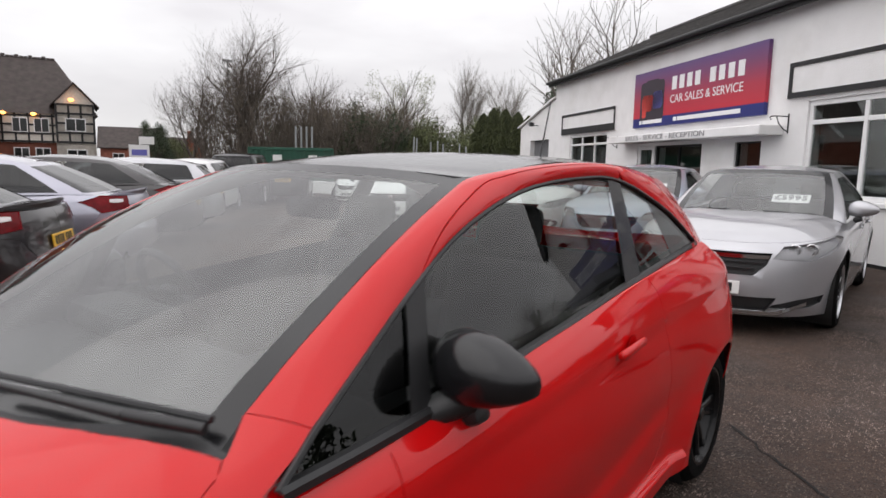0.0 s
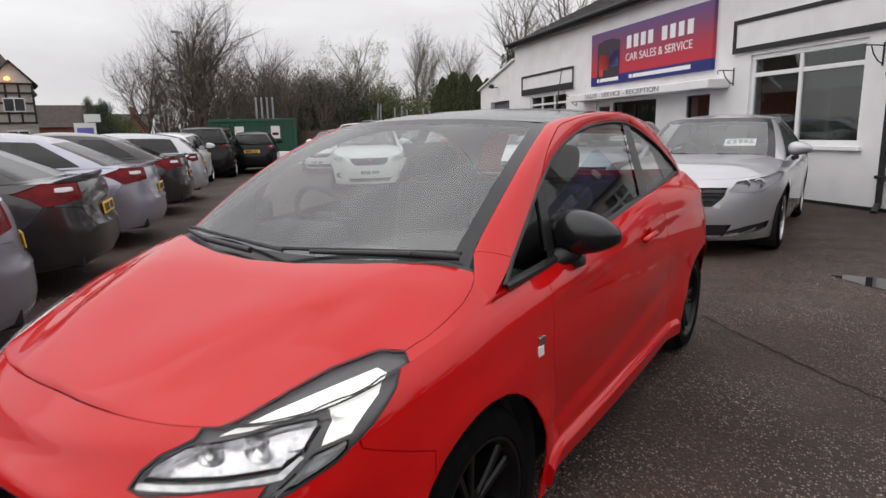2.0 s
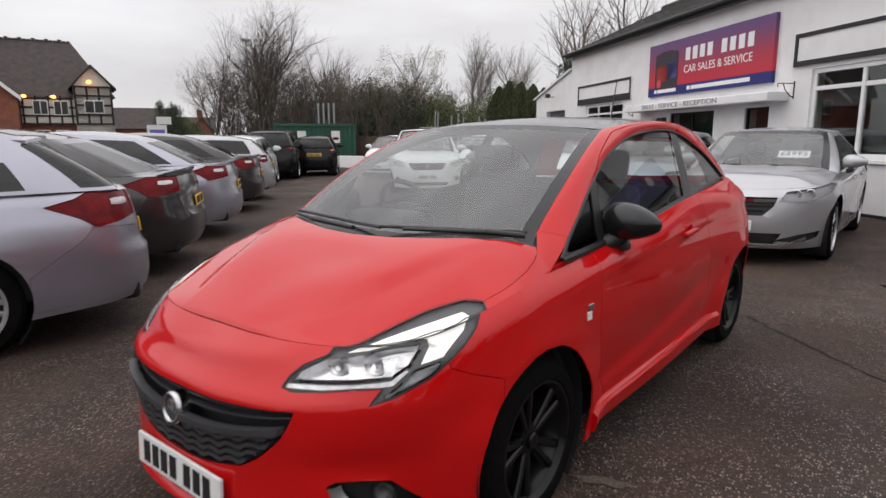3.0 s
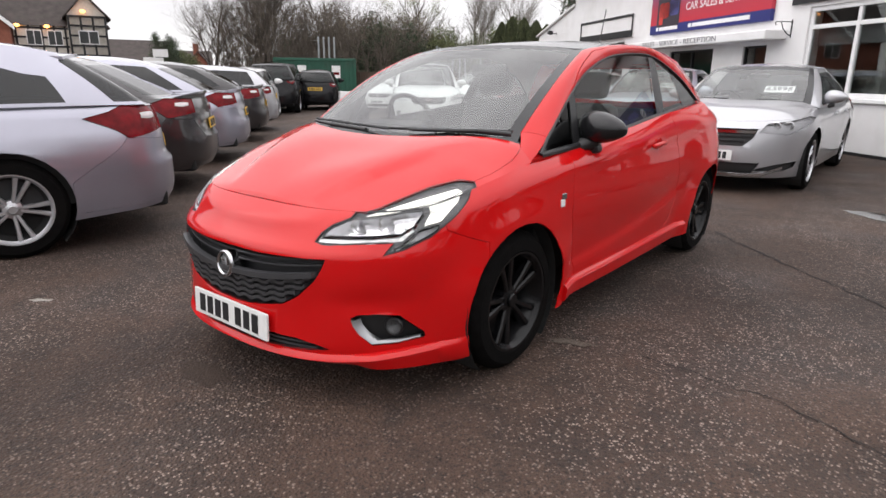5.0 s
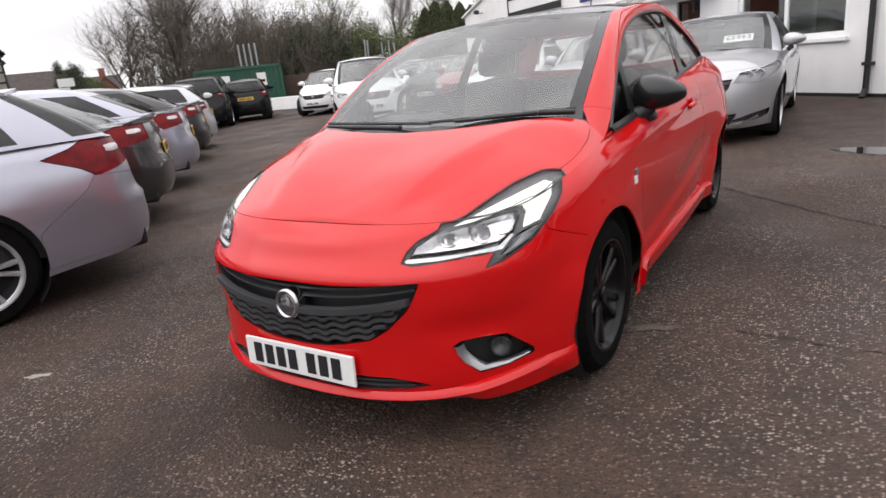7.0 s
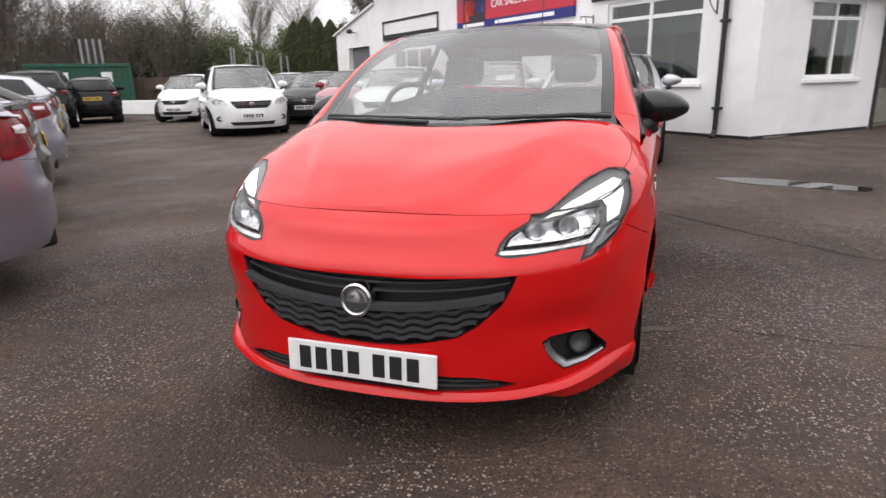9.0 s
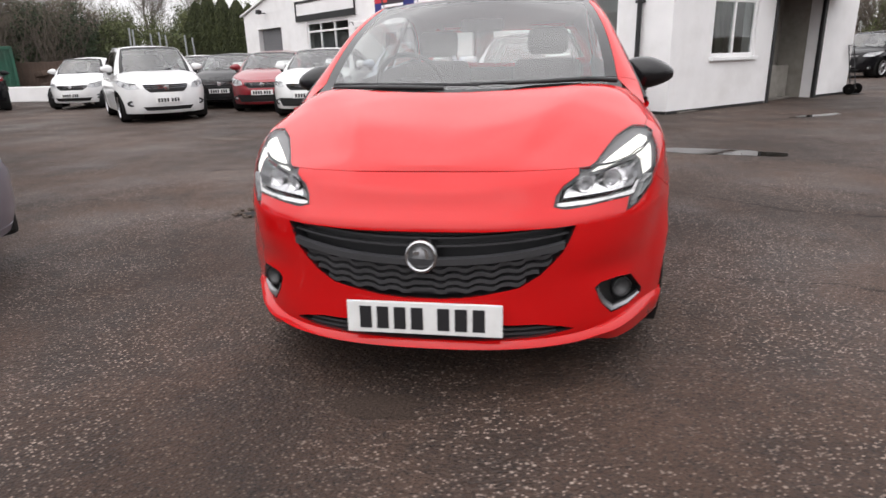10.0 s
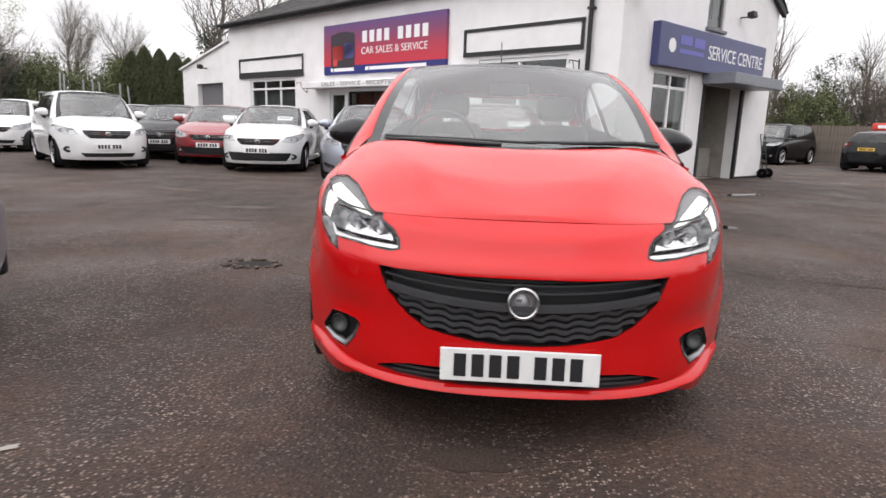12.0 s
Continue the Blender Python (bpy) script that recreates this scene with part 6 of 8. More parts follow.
crack([(1.25, -0.62), (1.47, -0.65), (1.83, -0.69), (2.28, -0.89), (2.7, -1.0)], 0.005, 4, "fine crack in the asphalt")
crack([(-3.4, 2.4), (-2.8, 2.6), (-2.4, 2.55)], 0.015, 5, "short broken crack in the yard")
crack([(-4.8, 4.5), (-4.2, 4.4), (-3.9, 4.6)], 0.015, 6, "short crumbled crack in the yard")

# ---- showroom ----
CORNER = (2.48, 8.40)
FRONT = Matrix.Translation((*CORNER, 0)) @ Matrix.Rotation(radians(-40.5), 4, "Z")
SIDE = Matrix.Translation((*CORNER, 0)) @ Matrix.Rotation(radians(44.5), 4, "Z")


def wall_sheet(x0, x1, z0, z1, holes, thick=0.3, y0=0.0):
    """A wall in the xz plane with its face at y0, thick towards +y, with holes (xa, xb, za, zb) right through it."""
    xs = sorted({x0, x1, *[h[0] for h in holes], *[h[1] for h in holes]})
    zs = sorted({z0, z1, *[h[2] for h in holes], *[h[3] for h in holes]})
    bm = bmesh.new()
    solid = {}
    for i, (xa, xb) in enumerate(zip(xs, xs[1:])):
        for j, (za, zb) in enumerate(zip(zs, zs[1:])):
            cx, cz = (xa + xb) / 2, (za + zb) / 2
            solid[i, j] = not any(h[0] < cx < h[1] and h[2] < cz < h[3] for h in holes)
    cache = {}

    def vert(x, y, z):
        key = (round(x, 4), round(y, 4), round(z, 4))
        if key not in cache:
            cache[key] = bm.verts.new((x, y, z))
        return cache[key]
    y1 = y0 + thick
    for (i, j), full in solid.items():
        if not full:
            continue
        xa, xb, za, zb = xs[i], xs[i + 1], zs[j], zs[j + 1]
        bm.faces.new([vert(xa, y0, za), vert(xb, y0, za), vert(xb, y0, zb), vert(xa, y0, zb)])
        bm.faces.new([vert(xa, y1, zb), vert(xb, y1, zb), vert(xb, y1, za), vert(xa, y1, za)])
        for di, dj, c in ((-1, 0, ((xa, y1, za), (xa, y0, za), (xa, y0, zb), (xa, y1, zb))), (1, 0, ((xb, y0, za), (xb, y1, za), (xb, y1, zb), (xb, y0, zb))), (0, -1, ((xa, y1, za), (xb, y1, za), (xb, y0, za), (xa, y0, za))), (0, 1, ((xa, y0, zb), (xb, y0, zb), (xb, y1, zb), (xa, y1, zb)))):
            if not solid.get((i + di, j + dj), False):
                bm.faces.new([vert(*p) for p in c])
    return bm


def window(house, x0, x1, z0, z1, mullions, transom, name="window", frame_mat=None, y=0.07, sill=True, fw=0.07):
    """A framed window in the house's front plane: one pane mesh per light, frame bars, sill."""
    fm = frame_mat or M_WHITEPVC
    xs = [x0, *mullions, x1]
    win = part(name, box((x0, y - 0.032, z0), (x1, y + 0.042, z0 + fw), 0.008), fm, house)
    part("head_rail", box((x0, y - 0.032, z1 - fw), (x1, y + 0.042, z1), 0.008), fm, win)
    for x in xs:
        w = fw if x in (x0, x1) else fw * 0.9
        a, b = (x, x + w) if x == x0 else (x - w, x) if x == x1 else (x - w / 2, x + w / 2)
        part("jamb" if x in (x0, x1) else "mullion", box((a, y - 0.03, z0 + fw + 0.001), (b, y + 0.04, z1 - fw - 0.001), 0.008), fm, win)
    if transom:
        for xa, xb in zip(xs, xs[1:]):
            part("transom", box((xa + fw * 0.5, y - 0.027, transom - fw * 0.45), (xb - fw * 0.5, y + 0.037, transom + fw * 0.45), 0.008), fm, win)
    zs = [z0, *([transom] if transom else []), z1]
    for xa, xb in zip(xs, xs[1:]):
        for za, zb in zip(zs, zs[1:]):
            part("pane", box((xa + 0.02, y, za + 0.02), (xb - 0.02, y + 0.012, zb - 0.02)), M_WINDOW, win)
    if sill:
        part("sill", box((x0 - 0.06, -0.07, z0 - 0.075), (x1 + 0.06, y - 0.035, z0 - 0.003), 0.012), fm, win)
    return win


E_H = 4.32
shop = thing("showroom_building", "white painted car showroom with slate roof and black trim", "building", FRONT)
front_holes = [(-13.8, -11.06, 1.05, 2.43), (-9.25, -8.5, 0.0, 1.97), (-8.38, -6.45, 0.0, 1.97), (-5.35, -4.6, 0.95, 1.97), (-3.53, -1.13, 0.97, 2.60)]
part("wall", wall_sheet(-15.2, 0.0, 0, E_H, front_holes), M_RENDERW, shop)
part("wall", wall_sheet(-19.1, -15.203, 0, 2.95, [(-17.85, -15.8, 0.0, 2.40)], y0=0.02), M_RENDERW, shop)
bm = bmesh.new()
tri = [[bm.verts.new((x, y, z)) for x, z in ((-19.1, 2.953), (-15.203, 2.953), (-15.203, 3.78))] for y in (0.02, 0.32)]
bm.faces.new(tri[0]), bm.faces.new(list(reversed(tri[1])))
for k in range(3):
    bm.faces.new((tri[0][k], tri[1][k], tri[1][(k + 1) % 3], tri[0][(k + 1) % 3]))
bmesh.ops.recalc_face_normals(bm, faces=bm.faces[:])
part("wall", bm, M_RENDERW, shop)
side_m = FRONT.inverted() @ SIDE
side_holes = [(1.27, 2.78, 1.0, 2.37), (3.5, 5.5, 0.0, 2.25), (3.3, 4.1, 3.45, 4.25)]
part("wall", wall_sheet(0.0, 7.15, 0, E_H, side_holes, y0=0.0), M_RENDERW, shop, m=side_m)
RIDGE = E_H + 1.75
bm = bmesh.new()
tri = [[bm.verts.new((x, y, z)) for x, z in ((0.0, E_H + 0.002), (7.15, E_H + 0.002), (3.575, RIDGE))] for y in (0.0, 0.3)]
bm.faces.new(tri[0]), bm.faces.new(list(reversed(tri[1])))
for k in range(3):
    bm.faces.new((tri[0][k], tri[1][k], tri[1][(k + 1) % 3], tri[0][(k + 1) % 3]))
bmesh.ops.recalc_face_normals(bm, faces=bm.faces[:])
part("gable", bm, M_RENDERW, shop, m=side_m)
# back and far walls close the house
part("wall", box((-19.1, 7.0, 0), (0.5, 7.3, E_H)), M_RENDERW, shop)
part("wall", box((-15.2, 0.3, 2.9), (-14.9, 7.0, E_H)), M_RENDERW, shop)
part("wall", box((-19.1, 0.33, 0), (-18.8, 7.0, 2.9)), M_RENDERW, shop)
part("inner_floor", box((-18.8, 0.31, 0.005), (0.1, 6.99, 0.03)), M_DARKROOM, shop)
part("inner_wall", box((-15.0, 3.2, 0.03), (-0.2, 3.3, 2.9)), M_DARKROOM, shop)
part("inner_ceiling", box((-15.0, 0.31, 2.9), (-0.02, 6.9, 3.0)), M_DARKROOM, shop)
# roof: courses of slates on both slopes, ridge tiles, verge boards, gutter
def slope(y_a, z_a, y_b, z_b, x0, x1, courses, name):
    """One pitch of a roof, course over course."""
    bm = bmesh.new()
    for k in range(courses):
        t0, t1 = k / courses, (k + 1.15) / courses
        ya, za, yb, zb = y_a + (y_b - y_a) * t0, z_a + (z_b - z_a) * t0, y_a + (y_b - y_a) * min(t1, 1), z_a + (z_b - z_a) * min(t1, 1)
        n = int((x1 - x0) / 0.3)
        for i in range(n):
            xa = x0 + (x1 - x0) * (i + (0.5 if k % 2 else 0)) / n
            xb = min(xa + (x1 - x0) / n - 0.006, x1)
            lift = 0.022 + random.uniform(0, 0.006)
            v = [bm.verts.new(c) for c in ((xa, ya, za + lift), (xb, ya, za + lift), (xb, yb, zb + 0.006), (xa, yb, zb + 0.006), (xa, ya, za), (xb, ya, za))]
            bm.faces.new((v[0], v[1], v[2], v[3]))
            bm.faces.new((v[4], v[5], v[1], v[0]))
    return tagged(part(name, bm, M_SLATE, shop), "dark slates in overlapping courses", kind="stuff")


slope(-0.25, E_H - 0.02, 3.6, RIDGE, -15.35, 0.28, 22, "slate_covering")
slope(7.5, E_H - 0.02, 3.6, RIDGE, -15.35, 0.75, 22, "slate_covering")
part("roof_deck", box((-15.3, -0.2, E_H - 0.06), (0.2, 7.4, E_H - 0.03)), M_BLACKTRIM, shop)
bm = bmesh.new()
add_tube(bm, (-15.35, -0.30, E_H - 0.03), (0.1, -0.30, E_H - 0.03), 0.055, sides=10)
part("gutter", bm, M_BLACKTRIM, shop, "black eaves gutter", smooth=True, angle=50)
part("fascia", box((-15.33, -0.24, E_H - 0.16), (0.12, -0.20, E_H - 0.06), 0.006), M_BLACKTRIM, shop)
bm = bmesh.new()
add_tube(bm, (-15.35, 3.6, RIDGE + 0.03), (0.5, 3.6, RIDGE + 0.03), 0.09, sides=8)
part("ridge_tiles", bm, M_SLATE, shop, smooth=True)
for ya, yb in ((-0.15, 3.6), (7.45, 3.6)):
    bm = bmesh.new()
    side_len = 7.15
    a = Vector((ya / 7.3 * side_len, -0.12, E_H - 0.02))
    b = Vector((side_len / 2, -0.12, RIDGE + 0.05))
    d = (b - a)
    n = Vector((0, 0, 1))
    quad = [a - n * 0.13, b - n * 0.13, b + n * 0.03, a + n * 0.03]
    f = [[bm.verts.new(c + Vector((0, o, 0))) for c in quad] for o in (0, 0.10)]
    bm.faces.new(f[0]), bm.faces.new(list(reversed(f[1])))
    for k in range(4):
        bm.faces.new((f[0][k], f[1][k], f[1][(k + 1) % 4], f[0][(k + 1) % 4]))
    bmesh.ops.recalc_face_normals(bm, faces=bm.faces[:])
    part("barge_board", bm, M_BLACKTRIM, shop, m=side_m)
# lean-to roof edge
bm = bmesh.new()
v = [[bm.verts.new((x, y, z)) for x, z in ((-19.25, 2.94), (-15.21, 3.80), (-15.21, 3.86), (-19.25, 3.0))] for y in (-0.08, 6.9)]
bm.faces.new(v[0]), bm.faces.new(list(reversed(v[1])))
for k in range(4):
    bm.faces.new((v[0][k], v[1][k], v[1][(k + 1) % 4], v[0][(k + 1) % 4]))
bmesh.ops.recalc_face_normals(bm, faces=bm.faces[:])
part("lean_to_roof", bm, M_WHITEPVC, shop)
# black plinth
for x0, x1 in ((-15.2, -9.27), (-6.43, 0.0)):
    part("plinth", box((x0, -0.012, 0.0), (x1, -0.002, 0.055), 0.003), M_BLACKTRIM, shop)
part("plinth", box((0.0, -0.012, 0.0), (3.38, -0.002, 0.055), 0.003), M_BLACKTRIM, shop, m=side_m)
part("plinth", box((5.62, -0.012, 0.0), (7.15, -0.002, 0.055), 0.003), M_BLACKTRIM, shop, m=side_m)
# windows
window(shop, -13.8, -11.06, 1.05, 2.43, (-12.89, -11.97), 2.12)
window(shop, -3.53, -1.13, 0.97, 2.60, (-2.40,), 2.24, fw=0.085)
window(shop, -5.35, -4.6, 0.95, 1.97, (), None, frame_mat=M_BLACKTRIM, sill=False, fw=0.04)
window(shop, -8.38, -6.45, 0.02, 1.97, (-7.4,), None, frame_mat=M_BLACKTRIM, sill=False, fw=0.05, name="shop_window")
door_ob = window(shop, -9.25, -8.5, 0.02, 1.97, (), 0.85, sill=False, fw=0.09, name="entrance_door")
win2 = window(shop, 1.27, 2.78, 1.0, 2.37, (2.03,), 2.05, fw=0.07)
win2.matrix_basis = side_m
win3 = window(shop, 3.3, 4.1, 3.45, 4.25, (), None, frame_mat=M_SHUTTER, fw=0.06)
win3.matrix_basis = side_m
# blinds behind the glass
for x0, x1, z0, z1 in ((-3.45, -1.2, 1.9, 2.2), (-13.7, -11.1, 1.5, 2.05)):
    part("blind", box((x0, 0.20, z0), (x1, 0.215, z1)), M_SHUTTER, shop)
# garage shutter
shutter = part("roller_shutter", box((-17.86, 0.226, 0.0), (-15.79, 0.232, 2.41)), M_SHUTTER, shop, "grey slatted roller shutter")
slat_mesh = finish(box((-17.85, 0.20, 0.0), (-15.8, 0.225, 0.092), 0.008), "slat", M_SHUTTER)
for k in range(24):
    part("slat", slat_mesh, None, shutter, m=pose(0, 0, k * 0.1))
# canopy with lettering
part("canopy", box((-9.95, -0.50, 2.05), (-4.05, -0.003, 2.23), 0.02), M_RENDERW, shop)
txt = writing("SALES - SERVICE - RECEPTION", 0.16, 3.3)
txt.materials.append(M_SHUTTER)
part("canopy_lettering", txt, None, shop, m=pose(-7.3, -0.505, 2.145))
# black-framed blank boards
for x0, x1, z0, z1, low in ((-14.45, -10.53, 2.47, 3.13, 0.20), (-3.97, -0.78, 2.67, 3.28, 0.10)):
    board = part("blank_sign_board", box((x0, -0.035, z0), (x1, -0.003, z1), 0.005), M_RENDERW, shop, "blank white board in a black frame")
    for lo, hi in (((x0, -0.06, z1 - 0.075), (x1, -0.037, z1)), ((x0, -0.06, z0), (x1, -0.037, z0 + low)), ((x0, -0.058, z0 + low), (x0 + 0.075, -0.037, z1 - 0.075)), ((x1 - 0.075, -0.058, z0 + low), (x1, -0.037, z1 - 0.075))):
        part("board_frame", box(lo, hi, 0.006), M_BLACKTRIM, board)


def sign_face():
    """Printed sign face: deep blue strip below, red fading to violet above it."""
    m = bpy.data.materials.new("printed_sign")
    m.use_nodes = True
    t = m.node_tree
    b = t.nodes["Principled BSDF"]
    b.inputs["Roughness"].default_value = 0.35
    tc = t.nodes.new("ShaderNodeTexCoord")
    sep = t.nodes.new("ShaderNodeSeparateXYZ")
    t.links.new(tc.outputs["Object"], sep.inputs[0])
    mr = t.nodes.new("ShaderNodeMapRange")
    mr.inputs["From Min"].default_value, mr.inputs["From Max"].default_value = -0.68, 0.68
    t.links.new(sep.outputs["Z"], mr.inputs["Value"])
    ramp = t.nodes.new("ShaderNodeValToRGB")
    ramp.color_ramp.elements[0].position, ramp.color_ramp.elements[0].color = 0.0, (0.014, 0.020, 0.15, 1)
    ramp.color_ramp.elements[1].position, ramp.color_ramp.elements[1].color = 1.0, (0.11, 0.055, 0.20, 1)
    for pos, col in ((0.165, (0.014, 0.020, 0.15, 1)), (0.175, (0.52, 0.025, 0.045, 1)), (0.45, (0.42, 0.03, 0.06, 1)), (0.75, (0.20, 0.045, 0.13, 1))):
        e = ramp.color_ramp.elements.new(pos)
        e.color = col
    t.links.new(mr.outputs["Result"], ramp.inputs["Fac"])
    t.links.new(ramp.outputs["Color"], b.inputs["Base Color"])
    return m


M_SIGN = sign_face()
M_SIGNBLUE = material("blue_violet_sign", (0.048, 0.052, 0.155), rough=0.35, var=0.06, scale=2)
M_SIGNWHITE = material("white_sign_ink", (0.80, 0.79, 0.80), rough=0.5)
M_SIGNRED = material("red_sign_ink", (0.62, 0.05, 0.04), rough=0.5)
M_SIGNDARK = material("dark_sign_ink", (0.03, 0.018, 0.03), rough=0.5)
M_SIGNVIOLET = material("violet_sign_ink", (0.13, 0.13, 0.42), rough=0.5)
M_ALU = material("grey_metal_soffit", (0.22, 0.23, 0.26), rough=0.45, metal=0.3, var=0.1)
SIGN = thing("shop_sign", "red and blue car sales sign with white lettering", "sign", FRONT @ pose(-6.95, -0.06, 3.12))
part("sign_board", box((-2.45, -0.03, -0.68), (2.45, 0.055, 0.68), 0.006), M_SIGN, SIGN)
txt = writing("CAR SALES & SERVICE", 0.26, 2.55)
txt.materials.append(M_SIGNWHITE)
part("lettering", txt, None, SIGN, m=pose(0.55, -0.034, -0.10))
for k, x in enumerate((-0.68, -0.38, -0.08, 0.22, 0.75, 1.05, 1.35, 1.65)):
    part("name_bar", box((x, -0.038, 0.12), (x + 0.19, -0.031, 0.42)), M_SIGNWHITE, SIGN)
for x0, x1 in ((-2.1, -2.0), (-1.95, -1.05), (-0.55, -0.42), (-0.38, 1.8)):
    part("contact_bar", box((x0, -0.038, -0.60), (x1, -0.031, -0.51)), M_SIGNWHITE, SIGN)
for lo, hi, mat, bev in (((-2.10, -0.52), (-1.0, 0.42), M_SIGNDARK, 0.1), ((-2.02, -0.30), (-1.50, 0.10), M_SIGNRED, 0.1), ((-1.52, -0.25), (-1.05, 0.16), M_SIGNVIOLET, 0.1), ((-1.9, 0.10), (-1.2, 0.46), M_SIGNDARK, 0.12), ((-2.0, -0.45), (-1.8, -0.25), M_SIGNRED, 0.05)):
    bm = bmesh.new()
    w, h, r = (hi[0] - lo[0]) / 2, (hi[1] - lo[1]) / 2, bev
    cx, cz = (lo[0] + hi[0]) / 2, (lo[1] + hi[1]) / 2
    pts = [(cx + sx * (w - r) + r * math.cos(a), cz + sz * (h - r) + r * math.sin(a)) for sx, sz, a0 in ((1, 1, 0), (-1, 1, 90), (-1, -1, 180), (1, -1, 270)) for a in [radians(a0 + 30 * k) for k in range(4)]]
    y = -0.033 - 0.001 * (5 - bev * 10)
    face = bm.faces.new([bm.verts.new((x, y, z)) for x, z in reversed(pts)])
    part("picture_shape", bm, mat, SIGN)
SERVICE = thing("service_sign", "blue service centre sign on a box fascia", "sign", SIDE @ pose(3.62, -0.12, 2.86))
part("sign_board", box((-2.55, -0.06, -0.42), (2.55, 0.115, 0.42), 0.006), M_SIGNBLUE, SERVICE)
txt = writing("SERVICE CENTRE", 0.42, 2.85)
txt.materials.append(M_SIGNWHITE)
part("lettering", txt, None, SERVICE, m=pose(0.95, -0.064, 0.0))
for x0, x1, z0, z1 in ((-1.75, -1.25, 0.05, 0.24), (-1.15, -0.68, 0.05, 0.24), (-1.75, -0.7, -0.12, -0.03)):
    part("name_bar", box((x0, -0.067, z0), (x1, -0.061, z1)), M_SIGNVIOLET if z0 > 0 else M_SIGNVIOLET, SERVICE)
part("picture_shape", lathe([(0.0, -0.003), (0.14, -0.002), (0.14, 0.02)], 24), M_SIGNWHITE, SERVICE, m=pose(-2.05, -0.062, 0.0, 0, 0, 90))
part("entrance_canopy", box((3.35, -0.75, 2.22), (6.0, -0.003, 2.46), 0.01), M_ALU, shop, "grey boxed canopy", m=side_m)
# service entrance: black jambs, side walls and a bare end wall
for lo, hi in (((3.42, -0.03, 0.0), (3.52, 0.05, 2.21)), ((5.48, -0.03, 0.0), (5.60, 0.05, 2.21))):
    part("jamb", box(lo, hi, 0.01), M_BLACKTRIM, shop, m=side_m)
part("lobby_wall", box((3.0, 0.95, 0.0), (6.2, 1.05, 2.6)), M_CONCRETE, shop, m=side_m)
part("lobby_wall", box((5.52, 0.31, 0.0), (5.62, 0.94, 2.6)), M_CONCRETE, shop, m=side_m)
part("lobby_wall", box((3.35, 0.31, 0.0), (3.45, 0.94, 2.6)), M_DARKROOM, shop, m=side_m)
part("lobby_ceiling", box((3.3, 0.31, 2.4), (5.7, 0.94, 2.5)), M_DARKROOM, shop, m=side_m)
part("inner_door", box((3.9, 0.87, 0.9), (4.7, 0.945, 2.2), 0.01), M_BLACKTRIM, shop, m=side_m)
part("inner_box", box((3.47, 0.6, 0.0), (5.45, 0.8, 0.75), 0.02), M_CONCRETE, shop, m=side_m)
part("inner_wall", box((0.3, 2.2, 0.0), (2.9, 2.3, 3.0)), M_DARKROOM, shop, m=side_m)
part("wall", box((7.0, 0.31, 0.0), (7.15, 6.0, E_H)), M_RENDERW, shop, m=side_m)
# drainpipe with hopper, lamps
PIPE = thing("drainpipe", "black rainwater pipe on the white wall", "pipe", FRONT @ pose(-0.65, -0.075, 0))
bm = bmesh.new()
add_tube(bm, (0, 0, 0.12), (0, 0, E_H - 0.1), 0.045, sides=12)
add_tube(bm, (0, 0, 0.12), (0.05, -0.13, 0.0), 0.048, sides=12)
part("pipe", bm, M_BLACKTRIM, PIPE, smooth=True, angle=60)
for z in (0.5, 2.0, 3.4):
    part("bracket", box((-0.075, -0.05, z), (0.075, 0.072, z + 0.05), 0.008), M_BLACKTRIM, PIPE)


def flood_lamp(m, label):
    ob = thing("flood_lamp", label, "lamp", m, "wall lamps")
    part("bracket", box((-0.015, -0.22, -0.015), (0.015, 0.0, 0.015), 0.004), M_BLACKTRIM, ob)
    bm = bmesh.new()
    add_box(bm, (-0.11, -0.36, -0.09), (0.11, -0.20, 0.05), 0.02, m=Matrix.Rotation(radians(-12), 4, "X"))
    part("lamp_head", bm, M_BLACKTRIM, ob)


flood_lamp(SIDE @ pose(0.35, 0, 3.62), "small black flood lamp on the corner wall")
flood_lamp(SIDE @ pose(4.9, 0, 3.85), "small black flood lamp on the gable")
flood_lamp(FRONT @ pose(-17.0, 0.02, 2.95), "small dark flood lamp over the shutter")
def basket_bracket(m, label):
    """A wrought-iron bracket for a hanging basket: wall plate, arm, curled brace and hook."""
    ob = thing("hanging_bracket", label, "bracket", m, "basket brackets")
    part("wall_plate", box((-0.015, -0.012, -0.17), (0.015, -0.001, 0.17), 0.004), M_BLACKTRIM, ob)
    for name, pts in (("arm", [(0, -0.01, 0.12), (0, -0.2, 0.125), (0, -0.36, 0.12)]), ("brace", [(0, -0.01, -0.14), (0, -0.10, -0.10), (0, -0.20, 0.0), (0, -0.25, 0.115)]), ("hook", [(0, -0.36, 0.12), (0, -0.385, 0.09), (0, -0.37, 0.06), (0, -0.35, 0.07)])):
        bm = bmesh.new()
        add_sweep(bm, [Vector(c) for c in pts], 0.010)
        part(name, bm, M_BLACKTRIM, ob, smooth=True, angle=60)


basket_bracket(FRONT @ pose(-3.95, 0, 2.25), "black iron basket bracket beside the canopy")
basket_bracket(FRONT @ pose(-0.88, 0, 2.32), "black iron basket bracket beside the window")
basket_bracket(FRONT @ pose(-10.4, 0, 2.12), "black iron basket bracket by the entrance")
